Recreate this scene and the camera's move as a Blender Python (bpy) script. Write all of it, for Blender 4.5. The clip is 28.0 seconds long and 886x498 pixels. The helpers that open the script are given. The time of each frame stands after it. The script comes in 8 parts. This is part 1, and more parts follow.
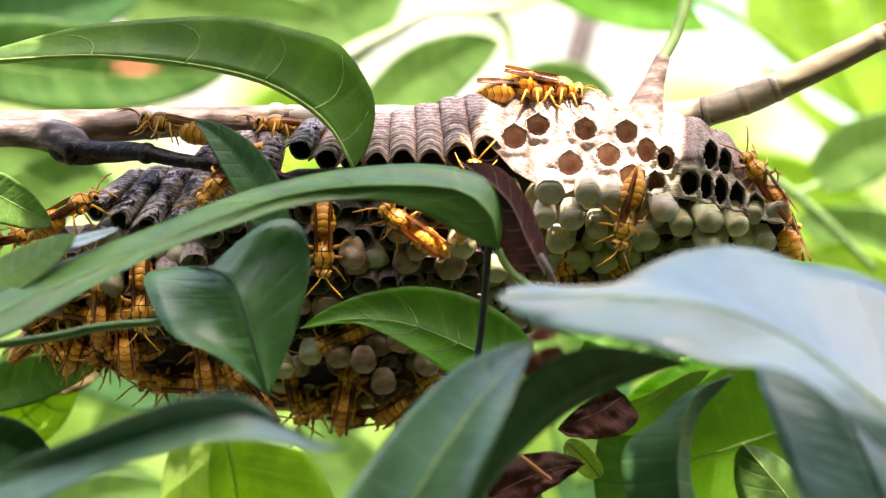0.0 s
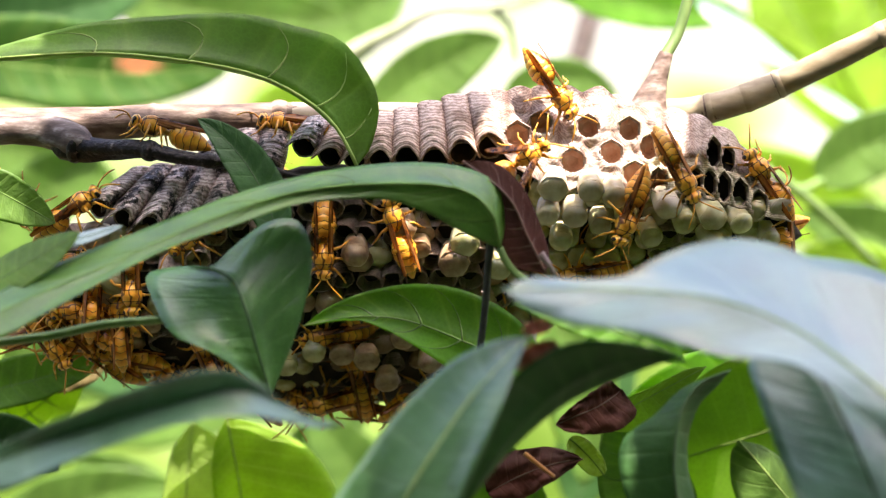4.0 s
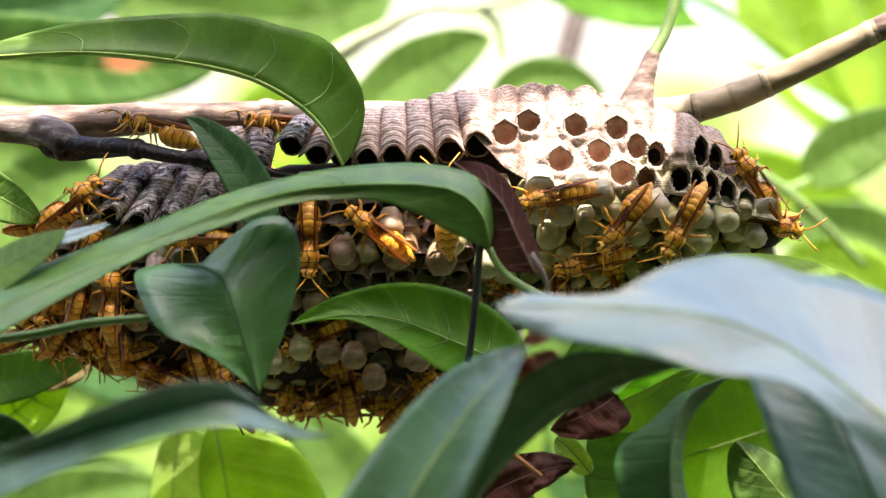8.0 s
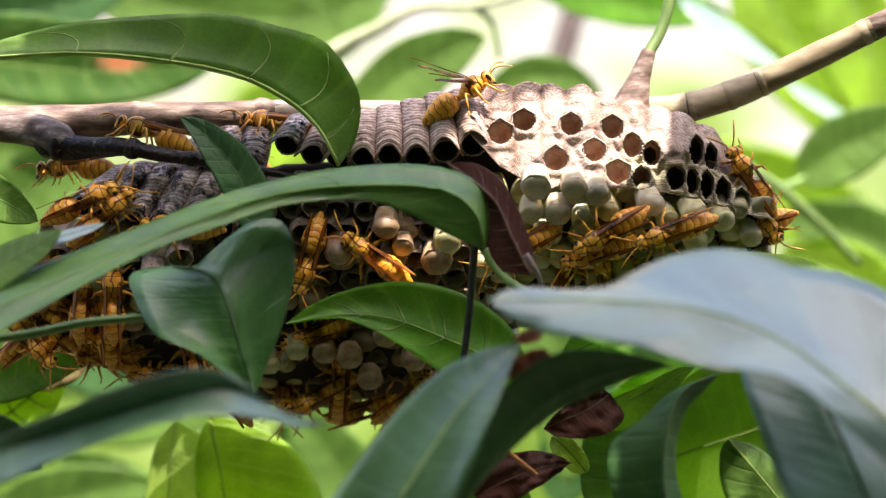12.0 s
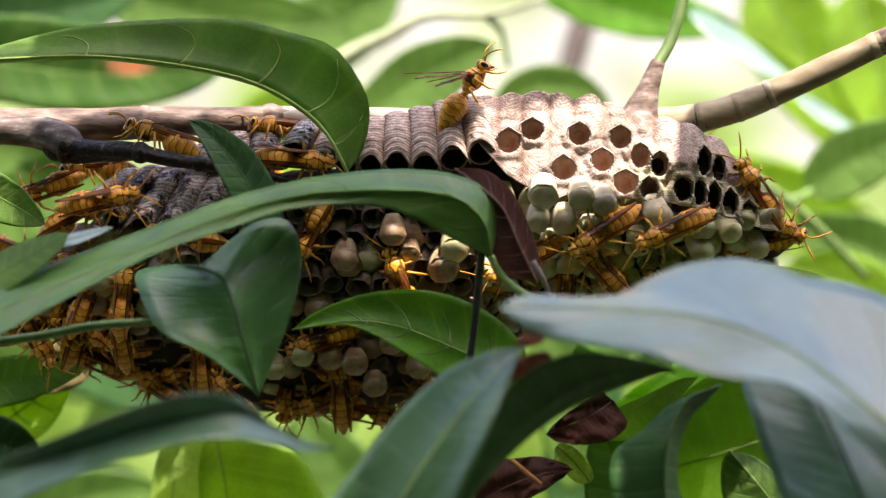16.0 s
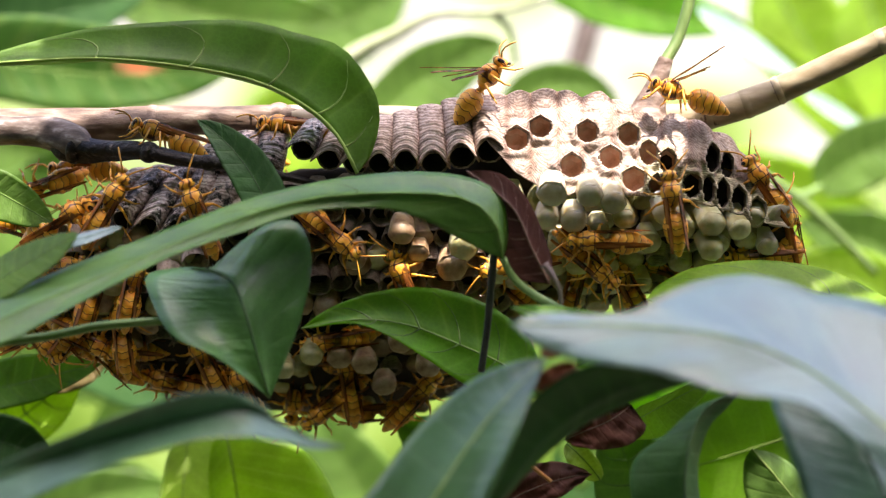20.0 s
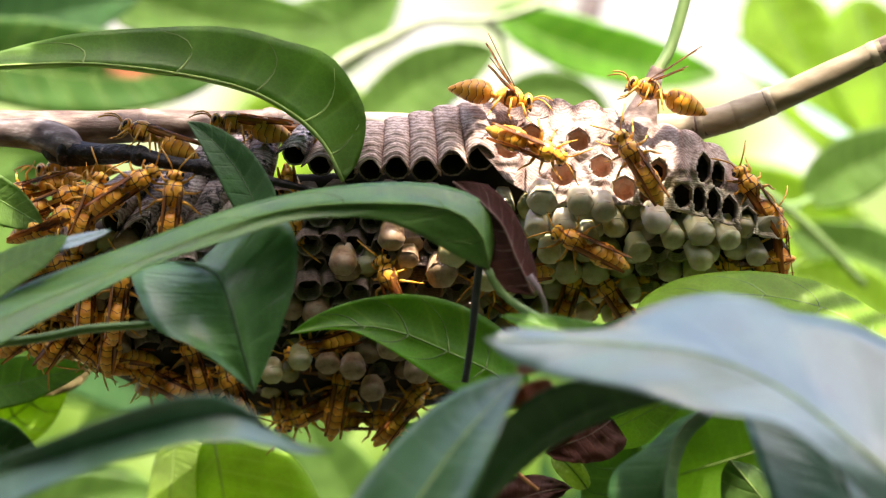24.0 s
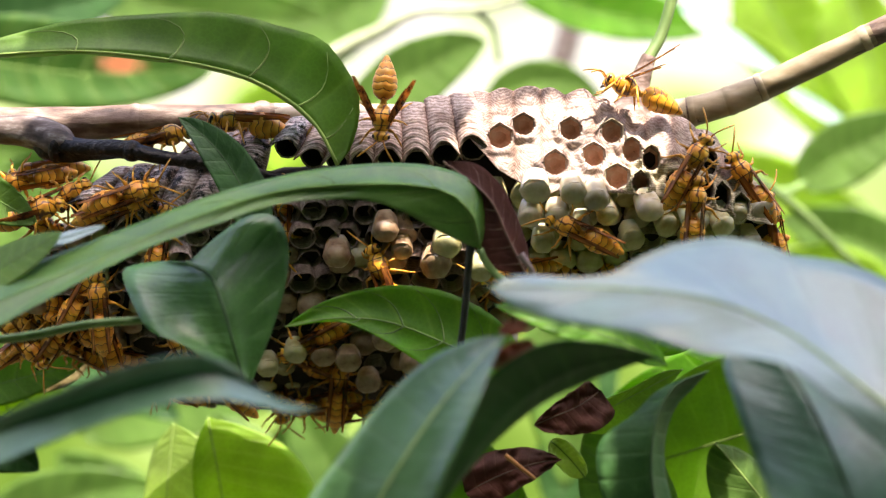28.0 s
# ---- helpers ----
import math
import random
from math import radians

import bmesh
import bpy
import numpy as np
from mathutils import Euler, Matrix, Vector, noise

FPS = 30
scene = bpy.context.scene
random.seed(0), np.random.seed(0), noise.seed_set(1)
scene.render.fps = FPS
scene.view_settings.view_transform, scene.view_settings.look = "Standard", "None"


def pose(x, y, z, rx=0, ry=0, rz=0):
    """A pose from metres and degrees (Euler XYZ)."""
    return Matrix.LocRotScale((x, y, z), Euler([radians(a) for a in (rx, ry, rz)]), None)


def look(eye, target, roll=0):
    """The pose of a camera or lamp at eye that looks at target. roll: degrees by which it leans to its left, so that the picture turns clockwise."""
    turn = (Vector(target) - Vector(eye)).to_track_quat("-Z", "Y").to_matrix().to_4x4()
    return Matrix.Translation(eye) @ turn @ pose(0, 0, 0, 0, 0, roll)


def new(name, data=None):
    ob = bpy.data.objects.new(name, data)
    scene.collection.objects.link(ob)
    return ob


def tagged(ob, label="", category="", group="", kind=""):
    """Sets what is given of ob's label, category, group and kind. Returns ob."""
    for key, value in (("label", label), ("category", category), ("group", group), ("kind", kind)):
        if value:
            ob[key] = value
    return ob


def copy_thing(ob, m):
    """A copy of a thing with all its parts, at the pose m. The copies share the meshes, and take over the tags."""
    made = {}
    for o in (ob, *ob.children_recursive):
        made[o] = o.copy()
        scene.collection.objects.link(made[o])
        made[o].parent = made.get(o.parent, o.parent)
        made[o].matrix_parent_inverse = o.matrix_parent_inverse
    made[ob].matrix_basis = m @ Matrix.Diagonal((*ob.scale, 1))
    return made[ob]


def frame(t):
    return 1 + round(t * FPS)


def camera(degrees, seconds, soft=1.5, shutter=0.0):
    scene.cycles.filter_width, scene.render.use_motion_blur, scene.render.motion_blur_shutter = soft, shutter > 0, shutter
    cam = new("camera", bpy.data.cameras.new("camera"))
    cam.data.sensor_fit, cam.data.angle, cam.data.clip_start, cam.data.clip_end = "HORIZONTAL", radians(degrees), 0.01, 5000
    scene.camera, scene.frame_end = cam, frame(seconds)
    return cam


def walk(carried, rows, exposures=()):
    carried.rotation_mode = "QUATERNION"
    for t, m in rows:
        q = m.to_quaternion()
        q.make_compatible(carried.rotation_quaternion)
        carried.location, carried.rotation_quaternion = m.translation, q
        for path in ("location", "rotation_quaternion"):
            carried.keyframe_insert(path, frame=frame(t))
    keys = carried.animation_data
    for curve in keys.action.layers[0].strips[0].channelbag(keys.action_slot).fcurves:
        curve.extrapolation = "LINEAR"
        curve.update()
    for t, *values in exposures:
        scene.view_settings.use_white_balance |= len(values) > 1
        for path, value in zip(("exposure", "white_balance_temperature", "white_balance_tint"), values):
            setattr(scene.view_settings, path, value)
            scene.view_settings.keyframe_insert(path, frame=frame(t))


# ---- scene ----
# ---- camera and its path ----
MM = 0.001
cam = camera(20.0, 28.0, 1.2)
cam.data.dof.use_dof = True
cam.data.dof.focus_distance = 0.585
cam.data.dof.aperture_fstop = 8.8


def view(pitch, roll, yaw):
    return pose(0, -0.6, 0, 90 + pitch, roll, yaw)


walk(cam, [
    (0, view(0.094, 0.022, 0.218)), (0.5, view(0.170, -0.236, 0.185)), (1, view(0.127, -0.239, 0.224)),
    (1.5, view(0.019, 0.220, 0.281)), (2, view(0.055, -0.004, 0.276)), (2.5, view(0.044, 0.087, 0.272)),
    (3, view(0.084, -0.152, 0.279)), (3.5, view(0.029, 0.067, 0.310)), (5.5, view(0.047, -0.022, 0.170)),
    (6, view(0.064, -0.083, 0.112)), (6.5, view(0.040, -0.011, 0.066)), (7, view(0.024, 0.076, 0.049)),
    (7.5, view(-0.008, 0.160, 0.026)), (8, view(0.000, -0.000, 0.000)), (8.5, view(0.048, -0.244, -0.020)),
    (9, view(0.029, -0.171, -0.025)), (9.5, view(0.048, -0.223, -0.016)), (10, view(-0.014, -0.089, 0.004)),
    (10.5, view(-0.045, -0.024, -0.021)), (11, view(-0.039, -0.029, -0.072)), (11.5, view(-0.017, -0.099, -0.081)),
    (12, view(-0.020, 0.087, -0.098)), (12.5, view(-0.003, -0.069, -0.198)), (14.5, view(0.186, -1.148, -0.126)),
    (15, view(0.174, -0.962, -0.011)), (15.5, view(0.195, -0.830, 0.034)), (16, view(0.163, -0.647, 0.054)),
    (16.5, view(0.149, -0.555, 0.050)), (17, view(0.161, -0.537, 0.138)), (17.5, view(0.135, -0.477, 0.259)),
    (18, view(0.201, -0.666, 0.310)), (18.5, view(0.262, -1.057, 0.278)), (19, view(0.182, -0.790, 0.201)),
    (19.5, view(0.156, -0.629, 0.173)), (20, view(0.116, -0.366, 0.255)), (20.5, view(0.155, -0.496, 0.333)),
    (21, view(0.160, -0.390, 0.352)), (21.5, view(0.186, -0.569, 0.216)), (23.5, view(0.152, -0.475, 0.057)),
    (24, view(0.280, -1.041, 0.020)), (24.5, view(0.118, -0.382, -0.057)), (25, view(0.059, 0.003, -0.167)),
    (25.5, view(0.202, -0.659, -0.297)), (26, view(0.084, -0.282, -0.190)), (26.5, view(0.128, -0.569, -0.165)),
    (27, view(0.108, -0.575, -0.125)), (27.5, view(0.098, -0.373, -0.106)), (28, view(0.069, -0.186, -0.117)),
], [(0, 2.73, 6850, 22), (3.5, 2.71, 6850, 22), (10, 2.68, 6850, 22), (11, 2.79, 6850, 22), (11.5, 2.6, 6850, 22), (12, 2.25, 6850, 22), (14.5, 2.15, 6850, 22), (17, 2.08, 6850, 22), (18, 2.12, 6850, 22), (19, 2.3, 6850, 22), (20, 2.4, 6850, 22), (21, 2.38, 6850, 22), (24, 2.46, 6850, 22), (26, 2.47, 6850, 22), (28, 2.49, 6850, 22)])


# ---- world, sun ----
SUN_FROM = Vector((0.2, -0.33, 0.92)).normalized()
world = bpy.data.worlds.new("sky")
scene.world = world
world.use_nodes = True
wn = world.node_tree
sky = wn.nodes.new("ShaderNodeTexSky")
sky.sky_type = "NISHITA"
sky.sun_disc = False
sky.air_density, sky.dust_density, sky.ozone_density = 0.7, 2.5, 0.6
sky.sun_elevation = math.asin(SUN_FROM.z)
sky.sun_rotation = math.atan2(SUN_FROM.x, SUN_FROM.y)
wn.nodes["Background"].inputs[1].default_value = 0.15
wn.links.new(sky.outputs[0], wn.nodes["Background"].inputs[0])
sun = new("sun", bpy.data.lights.new("sun", "SUN"))
sun.data.energy, sun.data.angle, sun.data.color = 3.0, radians(0.5), (1.0, 0.95, 0.85)
sun.matrix_world = look(SUN_FROM * 5, (0, 0, 0))


# ---- materials ----
def material(name):
    m = bpy.data.materials.new(name)
    m.use_nodes = True
    return m, m.node_tree.nodes, m.node_tree.links, m.node_tree.nodes["Principled BSDF"]


def ramp(nodes, stops):
    r = nodes.new("ShaderNodeValToRGB")
    e = r.color_ramp.elements
    e[0].position, e[0].color = stops[0][0], (*stops[0][1], 1)
    e[1].position, e[1].color = stops[-1][0], (*stops[-1][1], 1)
    for p, c in stops[1:-1]:
        e.new(p).color = (*c, 1)
    return r


def noise_node(nodes, links, scale, detail=4, coord="Object", stretch=None, rough=0.55):
    tc = nodes.new("ShaderNodeTexCoord")
    n = nodes.new("ShaderNodeTexNoise")
    n.inputs["Scale"].default_value, n.inputs["Detail"].default_value = scale, detail
    n.inputs["Roughness"].default_value = rough
    if stretch:
        mp = nodes.new("ShaderNodeMapping")
        mp.inputs["Scale"].default_value = stretch
        links.new(tc.outputs[coord], mp.inputs[0])
        links.new(mp.outputs[0], n.inputs["Vector"])
    else:
        links.new(tc.outputs[coord], n.inputs["Vector"])
    return n


def bump_node(nodes, links, height, bsdf, strength, distance):
    b = nodes.new("ShaderNodeBump")
    b.inputs["Strength"].default_value, b.inputs["Distance"].default_value = strength, distance
    links.new(height, b.inputs["Height"])
    links.new(b.outputs[0], bsdf.inputs["Normal"])
    return b


def mix_rgb(nodes, links, fac, a, b, kind="MIX"):
    m = nodes.new("ShaderNodeMix")
    m.data_type, m.blend_type = "RGBA", kind
    for sock, v in ((m.inputs[0], fac), (m.inputs[6], a), (m.inputs[7], b)):
        if isinstance(v, (int, float)):
            sock.default_value = v
        elif isinstance(v, tuple):
            sock.default_value = (*v, 1)
        else:
            links.new(v, sock)
    return m.outputs[2]


def solid(name, stops, scale, rough=0.7, bump=0.3, depth=0.0003, metal=0.0, stretch=None, subsurface=0.0, coord="Object"):
    m, n, l, b = material(name)
    nz = noise_node(n, l, scale, 6, coord, stretch)
    r = ramp(n, stops)
    l.new(nz.outputs["Fac"], r.inputs[0])
    big = noise_node(n, l, scale * 0.17, 2, coord)
    r2 = ramp(n, [(0.3, (0.72, 0.72, 0.72)), (0.7, (1.1, 1.1, 1.1))])
    l.new(big.outputs["Fac"], r2.inputs[0])
    col = mix_rgb(n, l, 1.0, r.outputs[0], r2.outputs[0], "MULTIPLY")
    oi = n.new("ShaderNodeObjectInfo")
    rv = ramp(n, [(0.0, (0.68, 0.66, 0.6)), (0.5, (0.92, 0.92, 0.9)), (1.0, (1.1, 1.1, 1.1))])
    l.new(oi.outputs["Random"], rv.inputs[0])
    col = mix_rgb(n, l, 1.0, col, rv.outputs[0], "MULTIPLY")
    l.new(col, b.inputs["Base Color"])
    b.inputs["Roughness"].default_value, b.inputs["Metallic"].default_value = rough, metal
    if subsurface:
        b.inputs["Subsurface Weight"].default_value = subsurface
        b.inputs["Subsurface Radius"].default_value = (0.002, 0.0015, 0.0008)
    bump_node(n, l, nz.outputs["Fac"], b, bump, depth)
    return m


def leaf_material(name, face, back, vein, glow=0.45, rough=0.38, spots=None, spot_colour=(0.25, 0.1, 0.04), coat=0.0):
    """A leaf's blade: glossy face, light through it, paler veins from the leaf's own coordinates (u across, v along)."""
    m, n, l, b = material(name)
    uv = n.new("ShaderNodeTexCoord")
    sep = n.new("ShaderNodeSeparateXYZ")
    l.new(uv.outputs["UV"], sep.inputs[0])
    au = n.new("ShaderNodeMath")
    au.operation = "ABSOLUTE"
    l.new(sep.outputs[0], au.inputs[0])
    # blotches, and the fine net between the veins
    nz = noise_node(n, l, 70, 5)
    fine = n.new("ShaderNodeTexVoronoi")
    fine.feature, fine.inputs["Scale"].default_value = "DISTANCE_TO_EDGE", 700
    l.new(uv.outputs["Object"], fine.inputs["Vector"])
    rb = ramp(n, [(0.3, tuple(c * 0.75 for c in face)), (0.52, face), (0.78, tuple(min(1, c * 1.3) for c in face))])
    l.new(nz.outputs["Fac"], rb.inputs[0])
    net = ramp(n, [(0.0, (1.16, 1.16, 1.1)), (0.18, (1, 1, 1))])
    l.new(fine.outputs["Distance"], net.inputs[0])
    col = mix_rgb(n, l, 0.6, rb.outputs[0], net.outputs[0], "MULTIPLY")
    drift = noise_node(n, l, 28, 3, "Object", (1, 1, 0.6))
    rd = ramp(n, [(0.3, (0.8, 0.86, 0.86)), (0.5, (1, 1, 1)), (0.7, (1.2, 1.14, 1.08))])
    l.new(drift.outputs["Fac"], rd.inputs[0])
    col = mix_rgb(n, l, 1.0, col, rd.outputs[0], "MULTIPLY")
    # side veins sweep forwards from the midrib
    sw = n.new("ShaderNodeMath")
    sw.operation = "MULTIPLY_ADD"
    l.new(au.outputs[0], sw.inputs[0])
    sw.inputs[1].default_value = -0.085
    l.new(sep.outputs[1], sw.inputs[2])
    fr = n.new("ShaderNodeMath")
    fr.operation = "MULTIPLY"
    l.new(sw.outputs[0], fr.inputs[0])
    fr.inputs[1].default_value = 9.0
    pp = n.new("ShaderNodeMath")
    pp.operation = "PINGPONG"
    pp.inputs[1].default_value = 0.5
    l.new(fr.outputs[0], pp.inputs[0])
    vr = ramp(n, [(0.0, (0.28, 0.28, 0.28)), (0.1, (0.08, 0.08, 0.08)), (0.3, (0, 0, 0))])
    l.new(pp.outputs[0], vr.inputs[0])
    col = mix_rgb(n, l, vr.outputs[0], col, tuple(0.5 * a + 0.5 * c for a, c in zip(face, vein)))
    if spots:
        # one scorched blotch, spots: its place on the blade in metres
        sp = noise_node(n, l, 260, 3)
        mp = n.new("ShaderNodeMapping")
        mp.inputs["Location"].default_value = (-spots[0], 0, -spots[1] * 2.4)
        mp.inputs["Scale"].default_value = (1, 0, 2.4)
        l.new(uv.outputs["Object"], mp.inputs[0])
        ln = n.new("ShaderNodeVectorMath")
        ln.operation = "LENGTH"
        l.new(mp.outputs[0], ln.inputs[0])
        md = n.new("ShaderNodeMath")
        md.operation = "MULTIPLY_ADD"
        l.new(sp.outputs["Fac"], md.inputs[0])
        md.inputs[1].default_value = 0.006
        l.new(ln.outputs["Value"], md.inputs[2])
        rs = ramp(n, [(0.0082, (1, 1, 1)), (0.0092, (0, 0, 0))])
        l.new(md.outputs[0], rs.inputs[0])
        col = mix_rgb(n, l, rs.outputs[0], col, spot_colour)
    l.new(col, b.inputs["Base Color"])
    rr = ramp(n, [(0.3, (rough * 0.7,) * 3), (0.7, (min(1, rough * 1.45),) * 3)])
    l.new(nz.outputs["Fac"], rr.inputs[0])
    l.new(rr.outputs[0], b.inputs["Roughness"])
    b.inputs["Specular IOR Level"].default_value = 0.32 + 0.68 * coat
    b.inputs["Coat IOR"].default_value = 1.8
    b.inputs["Coat Weight"].default_value, b.inputs["Coat Roughness"].default_value = coat, 0.3
    # puckers between the side veins catch the light in streaks
    pk = n.new("ShaderNodeCombineXYZ")
    for src, k, slot in ((sep.outputs[0], 2.2, 0), (sw.outputs[0], 15.0, 1)):
        mu = n.new("ShaderNodeMath")
        mu.operation = "MULTIPLY"
        l.new(src, mu.inputs[0])
        mu.inputs[1].default_value = k
        l.new(mu.outputs[0], pk.inputs[slot])
    oi = n.new("ShaderNodeObjectInfo")
    l.new(oi.outputs["Random"], pk.inputs[2])
    pn = n.new("ShaderNodeTexNoise")
    pn.inputs["Scale"].default_value, pn.inputs["Detail"].default_value = 1.0, 3
    l.new(pk.outputs[0], pn.inputs["Vector"])
    hs = n.new("ShaderNodeMath")
    hs.operation = "MULTIPLY_ADD"
    l.new(vr.outputs[0], hs.inputs[0])
    hs.inputs[1].default_value = -1.2
    l.new(nz.outputs["Fac"], hs.inputs[2])
    hp = n.new("ShaderNodeMath")
    hp.operation = "MULTIPLY_ADD"
    l.new(pn.outputs["Fac"], hp.inputs[0])
    hp.inputs[1].default_value = 1.0 + 1.3 * coat
    l.new(hs.outputs[0], hp.inputs[2])
    bump_node(n, l, hp.outputs[0], b, 0.5, 0.0008)
    tr = n.new("ShaderNodeBsdfTranslucent")
    tcol = mix_rgb(n, l, 1.0, col, back, "MULTIPLY")
    l.new(tcol, tr.inputs[0])
    mx = n.new("ShaderNodeMixShader")
    mx.inputs[0].default_value = glow
    l.new(b.outputs[0], mx.inputs[1])
    l.new(tr.outputs[0], mx.inputs[2])
    l.new(mx.outputs[0], n["Material Output"].inputs[0])
    return m


LEAF = leaf_material("leaf_green", (0.11, 0.215, 0.045), (2.4, 2.3, 1.1), (0.3, 0.45, 0.12), 0.45, 0.45)
# darker copy of the leaf green, with shade put into its colour
LEAF_SHADED = leaf_material("leaf_shaded_green", (0.032, 0.105, 0.025), (1.9, 2.2, 0.8), (0.12, 0.25, 0.08), 0.22, 0.52)
# brighter copies for lit leaves; part of the light is in the colour
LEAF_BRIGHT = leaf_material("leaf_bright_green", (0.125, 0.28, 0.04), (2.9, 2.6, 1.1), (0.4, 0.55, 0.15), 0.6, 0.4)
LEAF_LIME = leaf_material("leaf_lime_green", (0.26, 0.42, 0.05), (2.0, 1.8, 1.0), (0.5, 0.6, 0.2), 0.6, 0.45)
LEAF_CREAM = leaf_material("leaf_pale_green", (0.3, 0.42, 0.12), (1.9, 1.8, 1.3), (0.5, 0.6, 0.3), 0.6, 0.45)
LEAF_SHEEN = leaf_material("leaf_green_sheen", (0.105, 0.24, 0.042), (2.4, 2.3, 1.0), (0.3, 0.45, 0.12), 0.3, 0.42, coat=0.3)
# glossy coat over a base painted paler to stand in for sky sheen
LEAF_PALE_SHEEN = leaf_material("leaf_pale_sheen", (0.15, 0.27, 0.2), (1.4, 1.5, 1.0), (0.3, 0.42, 0.3), 0.12, 0.36, coat=1.0)
LEAF_TEAL = leaf_material("leaf_teal", (0.065, 0.17, 0.085), (1.6, 1.9, 1.0), (0.2, 0.34, 0.2), 0.18, 0.36, coat=0.7)
LEAF_SEA = leaf_material("leaf_sea_green", (0.11, 0.26, 0.14), (1.5, 1.8, 1.0), (0.22, 0.36, 0.22), 0.2, 0.4, coat=0.35)
LEAF_GLOSS = leaf_material("leaf_blue_gloss", (0.055, 0.155, 0.048), (1.8, 2.0, 1.0), (0.2, 0.32, 0.15), 0.2, 0.33, coat=0.6)
LEAF_SPOT = leaf_material("leaf_spotted", (0.055, 0.145, 0.025), (2.4, 2.3, 1.0), (0.3, 0.4, 0.1), 0.45, 0.4, (0.0165, 0.0026), (0.6, 0.33, 0.22))
LEAF_FOLD = leaf_material("leaf_folded_green", (0.09, 0.25, 0.06), (2.0, 2.1, 0.9), (0.15, 0.3, 0.1), 0.25, 0.4, coat=0.45)
LEAF_DEAD = leaf_material("leaf_dead_brown", (0.11, 0.04, 0.026), (1.8, 1.0, 0.7), (0.2, 0.1, 0.05), 0.3, 0.75)
LEAF_MAROON = leaf_material("leaf_dead_maroon", (0.075, 0.03, 0.021), (1.5, 1.0, 0.8), (0.14, 0.08, 0.06), 0.2, 0.95)
LEAF_WITHERED = leaf_material("leaf_withered_olive", (0.16, 0.13, 0.05), (1.6, 1.4, 0.9), (0.3, 0.25, 0.1), 0.35, 0.6)
LEAF_YELLOW = leaf_material("leaf_yellow_green", (0.21, 0.35, 0.06), (1.9, 1.85, 0.9), (0.32, 0.45, 0.12), 0.5, 0.45)
LEAF_RUST = leaf_material("leaf_dead_rust", (0.3, 0.1, 0.055), (1.6, 1.0, 0.8), (0.3, 0.14, 0.08), 0.3, 0.8)
VEIN = solid("leaf_vein", [(0.3, (0.15, 0.3, 0.05)), (0.7, (0.22, 0.38, 0.09))], 400, 0.85)
VEIN_DARK = solid("leaf_vein_dark", [(0.3, (0.07, 0.16, 0.06)), (0.7, (0.12, 0.23, 0.09))], 400, 0.85)
LEAF_MAROON.node_tree.nodes["Principled BSDF"].inputs["Specular IOR Level"].default_value = 0.08
STEM_PALE = solid("pale_stem", [(0.3, (0.3, 0.38, 0.2)), (0.7, (0.46, 0.52, 0.33))], 300, 0.55, stretch=(1, 1, 0.3))
VEIN_LIME = solid("leaf_vein_lime", [(0.3, (0.26, 0.42, 0.08)), (0.7, (0.36, 0.52, 0.13))], 400, 0.8)
VEIN_PALE = solid("leaf_vein_pale", [(0.3, (0.3, 0.46, 0.14)), (0.7, (0.42, 0.56, 0.22))], 400, 0.8)
VEIN_DEAD = solid("dead_vein", [(0.3, (0.16, 0.08, 0.05)), (0.7, (0.25, 0.14, 0.09))], 400, 0.7)
STEM = solid("green_stem", [(0.3, (0.13, 0.25, 0.06)), (0.7, (0.24, 0.38, 0.12))], 300, 0.5, stretch=(1, 1, 0.3))
STEM_BLACK = solid("black_stem", [(0.3, (0.008, 0.009, 0.007)), (0.7, (0.03, 0.03, 0.022))], 500, 0.5)
STEM_MAUVE = solid("mauve_stalk", [(0.3, (0.25, 0.18, 0.17)), (0.7, (0.4, 0.3, 0.28))], 500, 0.6)
STEM_ORANGE = solid("orange_stalk", [(0.3, (0.35, 0.13, 0.03)), (0.7, (0.55, 0.25, 0.06))], 500, 0.6)
BARK = solid("branch_bark", [(0.3, (0.035, 0.022, 0.017)), (0.43, (0.17, 0.11, 0.082)), (0.55, (0.27, 0.19, 0.15)), (0.68, (0.45, 0.37, 0.32))], 420, 0.62, 0.9, 0.0008, stretch=(0.35, 1, 1))
BARK_GREY = solid("branch_bark_grey", [(0.3, (0.03, 0.022, 0.019)), (0.43, (0.11, 0.08, 0.07)), (0.56, (0.2, 0.16, 0.145)), (0.68, (0.48, 0.45, 0.45))], 430, 0.7, 0.6, 0.0006, stretch=(0.35, 1, 1))
BARK_TAN = solid("branch_bark_tan", [(0.25, (0.26, 0.2, 0.11)), (0.5, (0.46, 0.38, 0.24)), (0.75, (0.64, 0.57, 0.42))], 260, 0.6, 0.5, 0.0005, stretch=(0.35, 1, 1))
BARK_PALE = solid("branch_bark_pale", [(0.25, (0.34, 0.27, 0.2)), (0.5, (0.55, 0.47, 0.36)), (0.75, (0.7, 0.64, 0.55))], 260, 0.6, 0.5, 0.0005, stretch=(0.35, 1, 1))
TWIG_BLACK = solid("twig_black_bark", [(0.3, (0.005, 0.004, 0.0035)), (0.58, (0.016, 0.012, 0.01)), (0.66, (0.06, 0.05, 0.045)), (0.8, (0.3, 0.27, 0.26))], 700, 0.42, 1.0, 0.0006)


